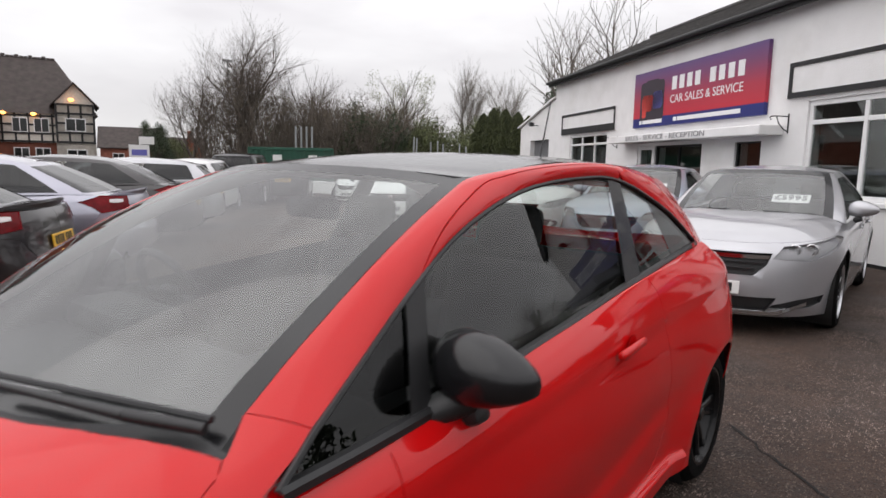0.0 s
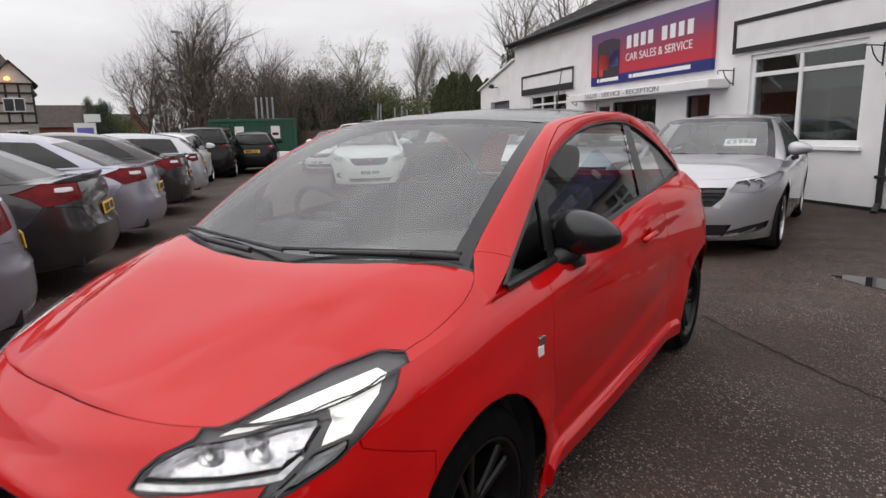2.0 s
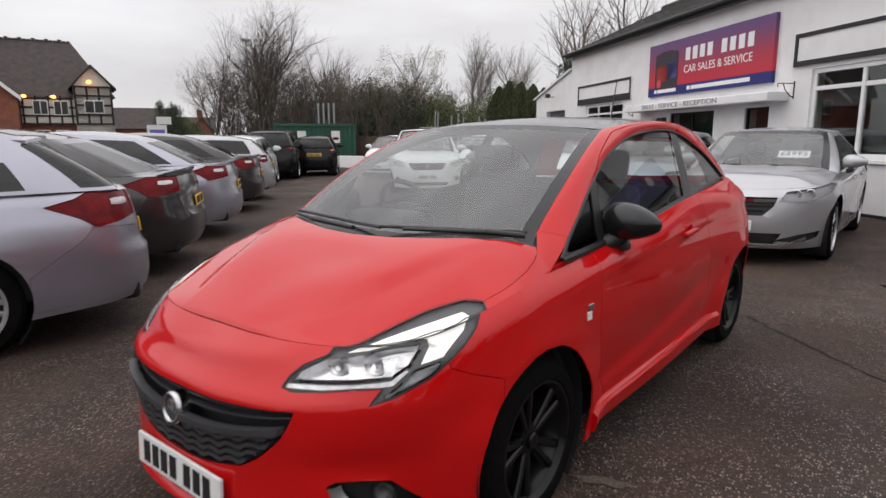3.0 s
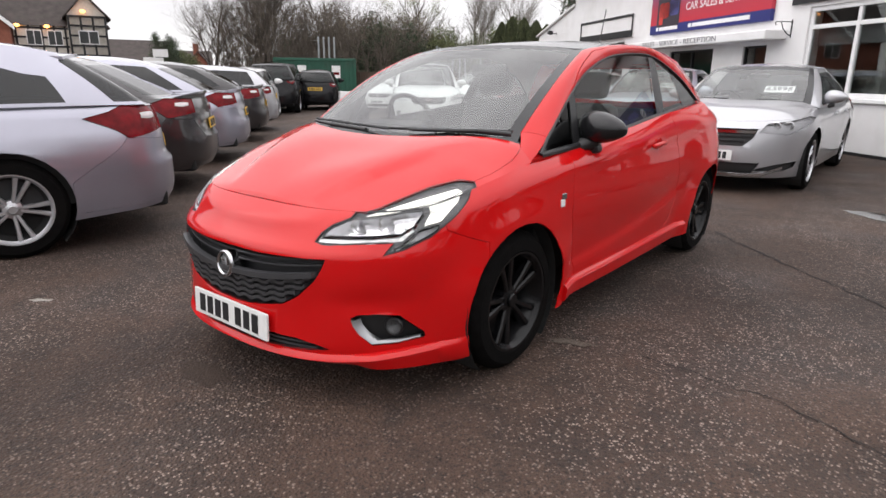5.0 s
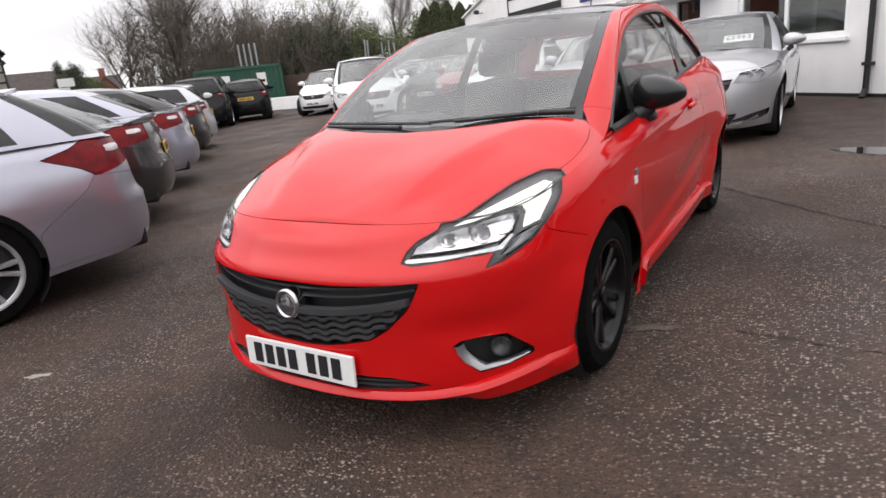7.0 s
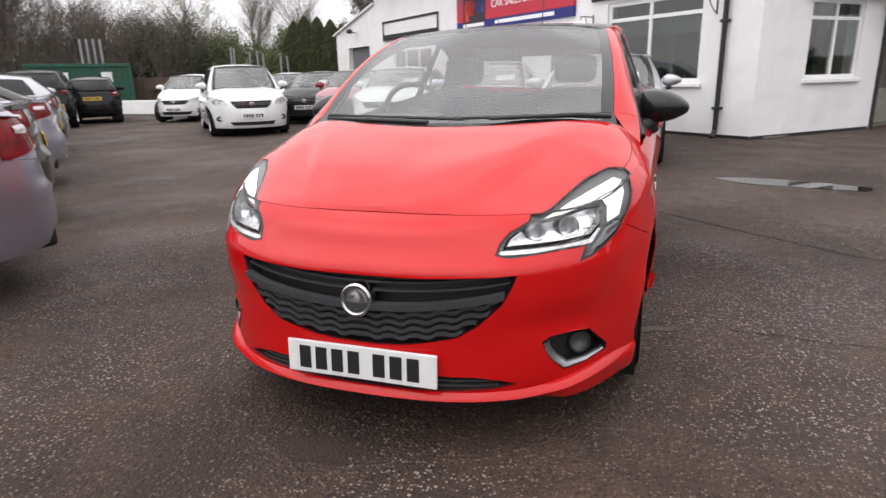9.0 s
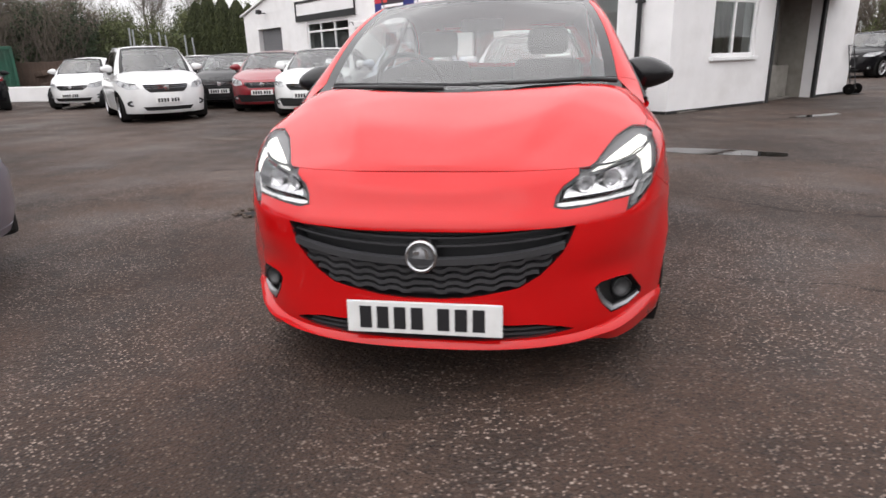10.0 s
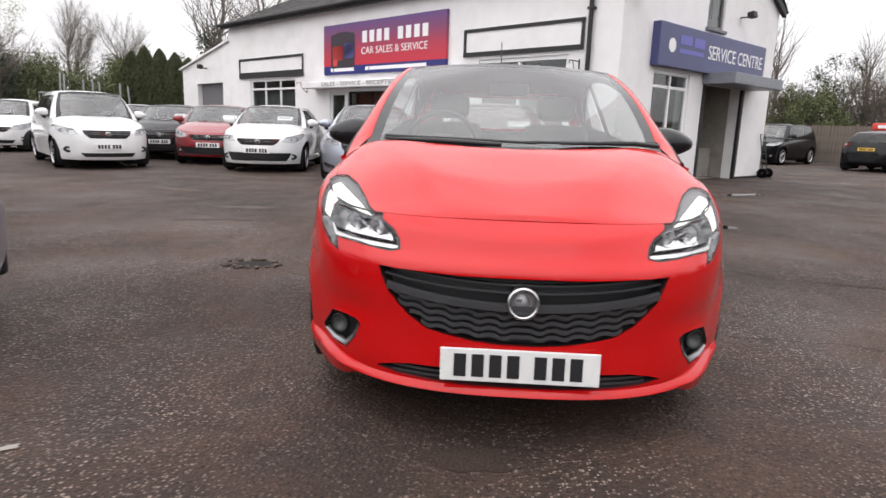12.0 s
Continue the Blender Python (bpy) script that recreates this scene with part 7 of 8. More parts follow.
# sack truck against the end wall
TRUCK = thing("sack_truck", "black two-wheeled sack truck leaning on the wall", "trolley", SIDE @ pose(7.0, -0.22, 0))
for x in (-0.2, 0.2):
    part("wheel", lathe([(0.02, -0.03), (0.10, -0.035), (0.13, -0.02), (0.13, 0.02), (0.10, 0.035), (0.02, 0.03)], 20), M_RUBBER, TRUCK, smooth=True, angle=40, m=pose(x, 0, 0.13))
bm = bmesh.new()
for x in (-0.14, 0.14):
    add_tube(bm, (x, 0, 0.13), (x, 0.18, 1.15), 0.014, sides=8)
for t in (0.2, 0.5, 0.8, 1.0):
    add_tube(bm, (-0.14, 0.18 * t, 0.13 + 1.02 * t), (0.14, 0.18 * t, 0.13 + 1.02 * t), 0.010, sides=6)
part("handle_frame", bm, M_BLACKTRIM, TRUCK)
part("toe_plate", box((-0.2, -0.2, 0.01), (0.2, 0.02, 0.02), 0.002), M_BLACKTRIM, TRUCK)

# ---- distance: trees, hedges, fences, houses ----
M_BARK = material("grey_brown_bark", (0.095, 0.080, 0.068), rough=0.9, var=0.3, scale=6, bump=0.4, bump_scale=25)
M_TWIG = material("bare_twigs", (0.105, 0.086, 0.072), rough=0.9, var=0.2)
M_BIRCH = material("pale_bark", (0.20, 0.18, 0.16), rough=0.9, var=0.3, scale=5)
M_LEAFDARK = material("dark_evergreen_leaf", (0.034, 0.052, 0.022), rough=0.7, var=0.3, scale=1.2, island=0.5)
M_CONIFER = material("conifer_spray", (0.050, 0.060, 0.020), rough=0.75, var=0.35, scale=3.0, island=0.45)
M_LEAFMID = material("green_leaf", (0.085, 0.098, 0.036), rough=0.7, var=0.3, scale=1.0, island=0.5)
M_LEAFPALE = material("spring_leaf", (0.16, 0.17, 0.06), rough=0.7, var=0.3, scale=1.0, island=0.4)
M_BROWNBUSH = material("brown_thicket", (0.105, 0.088, 0.058), rough=0.9, var=0.3, scale=1.0, island=0.5)


def limb(bm, p, d, length, radius, depth, rng, spread, twig_bm, up=0.02):
    """One limb that bends as it goes, and its side shoots."""
    steps = 3 if depth > 1 else 2
    q = p.copy()
    for i in range(steps):
        d = (d + Vector((rng.uniform(-1, 1), rng.uniform(-1, 1), rng.uniform(-0.6, 1))) * 0.16 + Vector((0, 0, up * 0.35))).normalized()
        n = q + d * length / steps
        r0, r1 = radius * (1 - 0.28 * i / steps), radius * (1 - 0.28 * (i + 1) / steps)
        add_tube(bm if depth > 1 else twig_bm, q, n, r0, r1, 6 if depth > 2 else 4 if depth > 1 else 3, caps=False)
        q = n
        if depth > 0 and i < steps - 1 + (depth > 2):
            for _ in range(2 if depth > 1 else 2):
                side = Vector((rng.uniform(-1, 1), rng.uniform(-1, 1), rng.uniform(-0.2, 0.8))).normalized()
                e = (d * (1 - spread * 0.55) + side * spread).normalized()
                limb(bm, q, e, length * rng.uniform(0.55, 0.75), r1 * 0.45, depth - 1, rng, spread, twig_bm, up)
    if depth > 0:
        for _ in range(2):
            side = Vector((rng.uniform(-1, 1), rng.uniform(-1, 1), rng.uniform(-0.2, 0.7))).normalized()
            limb(bm, q, (d + side * spread * 0.8).normalized(), length * rng.uniform(0.6, 0.8), radius * 0.42, depth - 1, rng, spread, twig_bm, up)


class Leaves:
    """Many small leaf blades, gathered clump by clump into one mesh."""

    def __init__(self, seed):
        self.rng = np.random.RandomState(seed)
        self.blades = []

    def clump(self, centre, size, count, leaf, shell=0.2):
        r = self.rng
        d = r.normal(size=(count, 3))
        d /= np.linalg.norm(d, axis=1)[:, None] + 1e-9
        self.at(np.array(centre) + d * (shell + (1 - shell) * r.uniform(0, 1, (count, 1)) ** 0.5) * np.array(size), leaf)

    def at(self, p, leaf, upright=0.0):
        r, n = self.rng, len(p)
        a = r.normal(size=(n, 3)) + np.array((0, 0, upright))
        a *= leaf * r.uniform(0.6, 1.4, (n, 1)) / (np.linalg.norm(a, axis=1)[:, None] + 1e-9)
        b = np.cross(a, r.normal(size=(n, 3)))
        b *= leaf * r.uniform(0.3, 0.6, (n, 1)) / (np.linalg.norm(b, axis=1)[:, None] + 1e-9)
        self.blades.append(np.stack((p - a, p + b, p + a, p - b), axis=1))

    def mesh(self, name, mat):
        v = np.concatenate(self.blades).reshape(-1, 3)
        me = bpy.data.meshes.new(name)
        me.from_pydata(v.tolist(), [], np.arange(len(v)).reshape(-1, 4).tolist())
        me.materials.append(mat)
        return me


def bare_tree(x, y, height, width, seed, label, bark=None, depth=4, ivy=0.0, leaf=None, lean=0.0, trunks=1, fine=1.0):
    rng = random.Random(seed)
    tree = thing("tree", label, "tree", pose(x, y, 0, 0, 0, rng.uniform(0, 360)), "bare trees round the yard")
    wood, twigs = bmesh.new(), bmesh.new()
    for k in range(trunks):
        base = Vector((0.35 * k * math.cos(2.2 * k), 0.35 * k * math.sin(2.2 * k), -0.05))
        d = Vector((rng.uniform(-0.1, 0.1) + lean, rng.uniform(-0.1, 0.1), 1)).normalized()
        fork = base + d * height * 0.22
        add_tube(wood, base, fork, height * 0.022, height * 0.017, 8, caps=False)
        limb(wood, fork, d, height * 0.36, height * 0.015, depth, rng, width, twigs)
        limb(wood, fork, (d + Vector((rng.uniform(-0.6, 0.6), rng.uniform(-0.6, 0.6), 0))).normalized(), height * 0.30, height * 0.011, depth, rng, width, twigs)
        limb(wood, base + d * height * 0.14, (d + Vector((rng.uniform(-0.9, 0.9), rng.uniform(-0.9, 0.9), -0.1))).normalized(), height * 0.26, height * 0.009, depth - 1, rng, width, twigs)
    part("trunk", wood, bark or M_BARK, tree, smooth=True)
    tagged(part("crown", twigs, M_TWIG if bark is None else bark, tree, "fine bare twigs"), kind="stuff")
    if ivy or leaf:
        green = Leaves(seed)
        if ivy:
            for k in range(14):
                green.clump((rng.uniform(-0.3, 0.3), rng.uniform(-0.3, 0.3), height * (0.1 + 0.036 * k * ivy)), (0.6 - 0.02 * k, 0.6 - 0.02 * k, 0.6), 260, 0.07)
        if leaf:
            for k in range(60):
                a, r = rng.uniform(0, 6.28), rng.uniform(0.0, 1) ** 0.6 * height * 0.33
                green.clump((r * math.cos(a), r * math.sin(a), height * rng.uniform(0.42, 0.98)), (0.8, 0.8, 0.6), 110, 0.05, 0.0)
        name = "ivy" if ivy else "leaves"
        tagged(part(name, green.mesh(name, M_LEAFDARK if ivy else leaf), None, tree), kind="stuff")


def bush(x, y, size, mat, seed, label, clumps=75, leaf=0.065, count=270):
    """A ragged mass of leafy shoots over bare stems."""
    rng = random.Random(seed)
    ob = thing("bush", label, "bush", pose(x, y, 0), "bushes behind the yard")
    green = Leaves(seed)
    stems = bmesh.new()
    for _ in range(clumps):
        a, r = rng.uniform(0, 6.28), rng.uniform(0, 1) ** 0.5
        h = rng.uniform(0.05, 1.0) ** 1.1
        k = 1.15 - 0.6 * h * h
        c = Vector((size[0] * r * k * math.cos(a), size[1] * r * k * math.sin(a), size[2] * h * (1.08 - 0.35 * r * r) * rng.uniform(0.85, 1.1)))
        s = rng.uniform(0.35, 1.1)
        green.clump(c, (0.55 * s + size[0] * 0.10, 0.55 * s + size[1] * 0.10, 0.45 * s + size[2] * 0.06), int(count * (0.4 + 0.6 * s)), leaf, 0.0)
        tip = c + Vector((rng.uniform(-0.3, 0.3), rng.uniform(-0.3, 0.3), rng.uniform(0.3, 0.9)))
        add_tube(stems, (c.x * 0.15, c.y * 0.15, 0), c, 0.035, 0.018, 4, caps=False)
        add_tube(stems, c, tip, 0.016, 0.005, 3, caps=False)
        green.clump((c + tip) / 2, (0.22, 0.22, 0.4), 45, leaf * 0.9, 0.0)
    tagged(part("leaves", green.mesh("leaves", mat), None, ob), kind="stuff")
    tagged(part("woody_growth", stems, M_BARK, ob), kind="stuff")


def thicket(x, y, size, seed, label, shoots=230):
    """Bare brown shoots fanning up from the ground, with a haze of fine twigs and a few dry leaves."""
    rng = random.Random(seed)
    ob = thing("thicket", label, "bush", pose(x, y, 0), "bushes behind the yard")
    wood = bmesh.new()
    dry = Leaves(seed)
    for _ in range(shoots):
        a, r = rng.uniform(0, 6.28), rng.uniform(0, 1) ** 0.5
        p = Vector((size[0] * r * math.cos(a), size[1] * r * math.sin(a), 0))
        d = Vector((rng.uniform(-0.35, 0.35), rng.uniform(-0.35, 0.35), 1))
        n = p + d * size[2] * rng.uniform(0.4, 0.65)
        top = n + (d + Vector((rng.uniform(-0.5, 0.5), rng.uniform(-0.5, 0.5), 0))) * size[2] * rng.uniform(0.25, 0.5)
        add_tube(wood, p, n, 0.030, 0.018, 4, caps=False)
        add_tube(wood, n, top, 0.018, 0.006, 3, caps=False)
        for k in range(9):
            t = rng.uniform(0.15, 1.0)
            q = p.lerp(n, t * 1.6) if t < 0.62 else n.lerp(top, (t - 0.62) / 0.38)
            e = q + Vector((rng.uniform(-1, 1), rng.uniform(-1, 1), rng.uniform(0.1, 1.1))) * rng.uniform(0.35, 0.8)
            add_tube(wood, q, e, 0.011, 0.004, 3, caps=False)
            add_tube(wood, (q + e) / 2, (q + e) / 2 + Vector((rng.uniform(-1, 1), rng.uniform(-1, 1), rng.uniform(0.0, 1.0))) * 0.45, 0.007, 0.003, 3, caps=False)
            dry.clump((q + e) / 2, (0.3, 0.3, 0.3), 12, 0.032, 0.0)
    tagged(part("undergrowth", wood, M_TWIG, ob), kind="stuff")
    tagged(part("dry_leaves", dry.mesh("dry_leaves", M_BROWNBUSH), None, ob), kind="stuff")


def conifer(x, y, radius, height, seed, label):
    """A narrow column of upright dark sprays that tapers to a point."""
    rng = np.random.RandomState(seed)
    ob = thing("conifer", label, "conifer", pose(x, y, 0), "tall conifers in a row")
    stem = bmesh.new()
    add_tube(stem, (0, 0, 0), (0, 0, height * 0.9), 0.09, 0.02, 6, caps=False)
    part("trunk", stem, M_BARK, ob)
    green = Leaves(seed)
    n = 22000
    h, a = rng.uniform(0.01, 1.0, n), rng.uniform(0, 2 * np.pi, n)
    sprays = 1 + 0.13 * np.sin(5 * a + 3 * np.sin(h * 4 + seed)) + 0.07 * np.sin(13 * a + h * 9)
    r = radius * np.minimum(1, np.minimum(0.78 + h * 1.2, ((1 - h) * 3.2) ** 0.62)) * sprays * rng.uniform(0.62, 1.02, n)
    green.at(np.stack((r * np.cos(a), r * np.sin(a), h * height), axis=1), 0.05, 5.0)
    tagged(part("leaves", green.mesh("leaves", M_CONIFER), None, ob), kind="stuff")


bare_tree(-29.4, 19.2, 8.0, 0.90, 11, "large spreading bare tree behind the container", trunks=2)
bare_tree(-27.2, 21.8, 6.0, 0.90, 12, "bare tree with low spreading boughs")
bare_tree(-31.5, 17.2, 6.2, 0.85, 13, "bare roadside tree with fine twigs")
bare_tree(-39.0, 32.0, 8.2, 0.5, 14, "slender bare tree in the distance", depth=3)
bare_tree(-35.0, 38.5, 9.0, 0.55, 15, "tree with first pale spring leaves", leaf=M_LEAFPALE, depth=3)
bare_tree(-31.0, 42.0, 8.8, 0.5, 16, "pale-stemmed bare birch tree in the distance", bark=M_BIRCH, depth=4)
bare_tree(-27.5, 44.0, 8.2, 0.5, 17, "pale-stemmed bare birch with fine twigs", bark=M_BIRCH, depth=4)
bare_tree(-40.0, 27.5, 8.0, 0.5, 25, "bare tree beyond the road", depth=3)
bare_tree(-12.6, 25.0, 8.4, 0.7, 18, "bare tree with ivy over the lean-to roof", ivy=1.0, depth=3)
bare_tree(-10.6, 27.5, 9.6, 0.7, 19, "ivy-clad bare tree behind the showroom", ivy=1.1, depth=3)
bare_tree(-14.5, 29.0, 7.6, 0.6, 20, "bare tree behind the showroom", depth=3)
bare_tree(20.6, 41.5, 9.5, 0.45, 21, "tall bare tree beyond the fence", depth=3)
bare_tree(17.8, 39.0, 8.5, 0.45, 22, "thin bare tree beyond the fence", depth=3)
bare_tree(24.0, 37.0, 7.5, 0.5, 23, "bare tree beyond the fence", depth=3)
thicket(-28.8, 19.5, (3.6, 3.2, 5.2), 31, "brown twiggy thicket below the trees")
thicket(-25.0, 22.5, (3.2, 3.0, 4.4), 32, "brown bare thicket of thin stems")
thicket(-28.0, 26.5, (3.2, 3.0, 4.6), 39, "brown leafless thicket below the trees")
bush(-26.5, 25.5, (2.6, 2.6, 4.2), M_LEAFDARK, 33, "dark evergreen bush behind the fence")
thicket(-31.0, 30.0, (5.0, 3.5, 5.4), 34, "brown thicket along the boundary")
bush(-27.5, 34.5, (4.5, 3.5, 4.2), M_LEAFMID, 35, "green shrubs along the boundary")
bush(-23.0, 37.0, (4.0, 3.5, 4.4), M_LEAFDARK, 36, "dark green shrubs along the boundary")
bush(-19.0, 36.0, (3.6, 3.2, 4.4), M_LEAFMID, 37, "green shrubs near the hedge")
bush(-35.5, 27.0, (4.0, 3.5, 4.0), M_LEAFDARK, 38, "dark shrubs along the boundary")
for k, (hx, hy, hh) in enumerate(((-14.9, 22.2, 3.75), (-14.2, 22.0, 3.95), (-13.5, 21.9, 3.85), (-12.8, 21.8, 3.7), (-12.2, 21.7, 3.5))):
    conifer(hx, hy, 0.52, hh, 40 + k, "tall dark green columnar conifer")
bush(-23.5, 23.8, (3.0, 2.5, 3.7), M_LEAFDARK, 50, "dark green hedge behind the bank")
bush(-20.8, 26.2, (3.0, 2.5, 3.6), M_LEAFMID, 51, "green hedge behind the bank")
bush(-18.2, 28.2, (2.8, 2.4, 3.7), M_LEAFMID, 52, "green hedge near the conifers")
thicket(-25.5, 27.5, (3.0, 2.6, 4.0), 53, "brown leafless hedge behind the bank")
thicket(23.5, 33.0, (3.2, 2.6, 4.8), 54, "brown thicket behind the timber fence")
bush(-15.8, 24.5, (1.8, 1.6, 3.6), M_LEAFMID, 45, "lighter green shrub beside the conifers")
bush(21.5, 35.5, (3.8, 3.0, 5.0), M_LEAFDARK, 46, "dark evergreen beyond the fence")
thicket(16.5, 36.0, (3.2, 3.0, 4.2), 47, "brown thicket beyond the fence")
bush(26.0, 31.0, (3.5, 3.0, 4.6), M_LEAFMID, 48, "green thicket beyond the fence")
bush(18.6, 33.0, (2.8, 2.5, 3.8), M_LEAFMID, 49, "mixed green thicket beyond the fence")
# hedge and trees along the road side of the yard, mirrored in the door glass
# the last four bushes are added unseen behind the camera, to hold back skylight
for k, (hx, hy) in enumerate(((13.5, -19.0), (14.5, -13.5), (15.0, -8.0), (15.2, -2.5), (15.5, 3.0), (16.5, 8.5), (8.0, -22.0), (2.0, -23.5), (-4.5, -24.0), (-11.0, -22.0))):
    bush(hx, hy, (3.4, 3.0, 3.4 + 0.5 * (k % 3)), M_LEAFDARK if k % 2 else M_BROWNBUSH, 70 + k, "dark unclipped hedge out of view, closing the yard", 34, 0.14, 110)
bare_tree(17.5, -5.0, 8.5, 0.55, 85, "bare tree over the roadside hedge", depth=3)
bare_tree(17.0, 2.0, 7.5, 0.55, 86, "bare tree over the roadside hedge", depth=3)

# timber fence
M_FENCE = material("weathered_fence_timber", (0.14, 0.115, 0.095), rough=0.9, var=0.25, scale=3, bump=0.3, bump_scale=20, island=0.25)
M_WOODBROWN = material("brown_stained_timber", (0.075, 0.05, 0.038), rough=0.9, var=0.3, scale=3, island=0.3)


def fence(x0, y0, x1, y1, height, mat, label, board=0.14):
    n = max(2, int(math.hypot(x1 - x0, y1 - y0) / board))
    ob = thing("fence", label, "fence", pose(x0, y0, 0, 0, 0, math.degrees(math.atan2(y1 - y0, x1 - x0))))
    rng = random.Random(n)
    meshes = [finish(box((0, -0.012, 0.03), (board - 0.012, 0.012, height + rng.uniform(-0.03, 0.03)), 0.004), "board", mat) for _ in range(4)]
    for k in range(n):
        part("board", meshes[rng.randrange(4)], None, ob, m=pose(k * board, rng.uniform(-0.006, 0.006), 0, rng.uniform(-0.6, 0.6), 0, 0))
    for k in range(0, n, 16):
        part("post", box((-0.05, 0.015, 0), (0.05, 0.115, height + 0.05), 0.006), mat, ob, m=pose(k * board, 0, 0))
    for z in (0.4, height - 0.3):
        part("rail", box((0, 0.014, z), (n * board, 0.055, z + 0.08), 0.005), mat, ob)


fence(12.0, 29.0, 18.5, 20.0, 1.7, M_FENCE, "weathered close-boarded timber fence")
fence(18.5, 20.0, 24.0, 12.0, 1.7, M_FENCE, "weathered timber fence running on")
fence(-23.5, 17.5, -15.5, 20.8, 1.45, M_WOODBROWN, "dark brown timber fence behind the cars")

# low white wall and rubble bank behind the small white car
tagged(part("low_wall", box((-20.3, 14.9, 0), (-14.6, 15.1, 0.55), 0.02, m=None), M_RENDERW, None, m=pose(-0.6, 2.0, 0)), "low white painted wall", "wall", kind="structure")
rng = random.Random(77)
pile = bmesh.new()
for k in range(90):
    px, py = rng.uniform(-21.5, -11.5), rng.uniform(18.6, 21.6)
    add_box(pile, (-rng.uniform(0.3, 1.4), -0.12, -0.1), (rng.uniform(0.3, 1.4), 0.12, 0.1), 0.02, m=pose(px, py, rng.uniform(0.1, 1.25), rng.uniform(-10, 10), rng.uniform(-14, 14), rng.uniform(-40, 40)))
tagged(part("timber_stack", pile, M_WOODBROWN, None), "heap of old brown timbers and boards", "timber", kind="stuff")
bm = bmesh.new()
ridge_rows = []
for i in range(33):
    row = []
    for j in range(9):
        u, v = i / 32, j / 8
        px, py = -22.5 + 12.0 * u, 18.0 + 5.0 * v
        row.append(bm.verts.new((px, py, -0.03 + 1.25 * math.sin(math.pi * v) ** 0.8 * (0.7 + 0.3 * noise.noise((px * 0.7, py * 0.7, 0))) * min(1, 6 * u, 6 * (1 - u)))))
    ridge_rows.append(row)
for a, b in zip(ridge_rows, ridge_rows[1:]):
    for k in range(8):
        bm.faces.new((a[k], b[k], b[k + 1], a[k + 1]))
bmesh.ops.recalc_face_normals(bm, faces=bm.faces[:])
tagged(part("earth_bank", bm, M_BROWNBUSH, None, smooth=True), "brown earth bank behind the yard", "bank", kind="structure")

# cage and upright poles on the bank
M_GALV = material("galvanised_steel", (0.32, 0.33, 0.34), rough=0.45, metal=0.7, var=0.15)
CAGE = thing("wire_cage", "galvanised wire cage on the bank", "cage", pose(-14.45, 16.85, 1.15, 0, 0, 35) @ Matrix.Diagonal((0.68, 0.7, 0.7, 1)))
for z in (0.0, 0.45, 0.9):
    for a, b in (((-0.9, -0.5), (0.9, -0.5)), ((0.9, -0.5), (0.9, 0.5)), ((0.9, 0.5), (-0.9, 0.5)), ((-0.9, 0.5), (-0.9, -0.5))):
        bm = bmesh.new()
        add_tube(bm, (*a, z), (*b, z), 0.022, sides=6)
        part("rail", bm, M_GALV, CAGE)
for k in range(13):
    for y in (-0.5, 0.5):
        bm = bmesh.new()
        add_tube(bm, (-0.9 + 0.15 * k, y, 0), (-0.9 + 0.15 * k, y, 0.9), 0.010, sides=4)
        part("wire", bm, M_GALV, CAGE)
part("leg", box((-0.8, -0.4, -1.65), (0.8, 0.4, 0.0), 0.03), M_WOODBROWN, CAGE)
for px, py, h in ((-14.3, 16.55, 2.45), (-14.2, 16.6, 2.4), (-13.68, 16.9, 2.25), (-13.42, 17.04, 2.3), (-13.17, 17.18, 2.2), (-12.68, 17.46, 2.2), (-12.41, 17.6, 2.1)):
    ob = thing("pole", "thin upright galvanised pole", "pole", pose(px, py, 0, random.uniform(-2, 2), random.uniform(-2, 2), 0), "poles on the bank")
    bm = bmesh.new()
    add_tube(bm, (0, 0, 0), (0, 0, h), 0.03, sides=8)
    part("shaft", bm, M_GALV, ob)

# green container
M_GREEN = material("dark_green_container_paint", (0.010, 0.075, 0.045), rough=0.5, var=0.12, scale=2, dirt=(0.06, 0.05, 0.04), dirt_amount=0.3)
CONT = thing("steel_container", "dark green corrugated steel container with white notices", "container", pose(-21.6, 16.6, 0, 0, 0, 50))
bm = bmesh.new()
add_box(bm, (-2.0, 0.05, 0.12), (1.75, 2.3, 2.02), 0.02)
part("shell", bm, M_GREEN, CONT)
for k in range(17):
    part("rib", box((-1.95 + 0.215 * k, 0.0, 0.2), (-1.85 + 0.215 * k, 0.052, 1.92), 0.012), M_GREEN, CONT)
for lo, hi in (((-2.05, -0.02, 1.93), (1.8, 0.1, 2.06)), ((-2.05, -0.02, 0.0), (1.8, 0.1, 0.16)), ((-2.06, -0.02, 0.0), (-1.95, 0.1, 2.0)), ((1.7, -0.02, 0.0), (1.81, 0.1, 2.0))):
    part("rail", box(lo, hi, 0.01), M_GREEN, CONT)
for x in (-0.75, 0.85):
    part("notice", box((x - 0.2, -0.035, 1.15), (x + 0.2, -0.022, 1.72)), M_PLATEW, CONT)
    part("notice_bar", box((x - 0.14, -0.042, 1.30), (x + 0.14, -0.036, 1.42)), M_TAIL, CONT)
for k in range(4):
    ob = thing("flue_pole", "pale upright pole beside the container", "pole", pose(-21.9 + 0.17 * k, 16.95 + 0.18 * k, 0), "poles by the container")
    bm = bmesh.new()
    add_tube(bm, (0, 0, 0), (0, 0, 3.05), 0.045, sides=8)
    part("shaft", bm, M_GALV, ob)

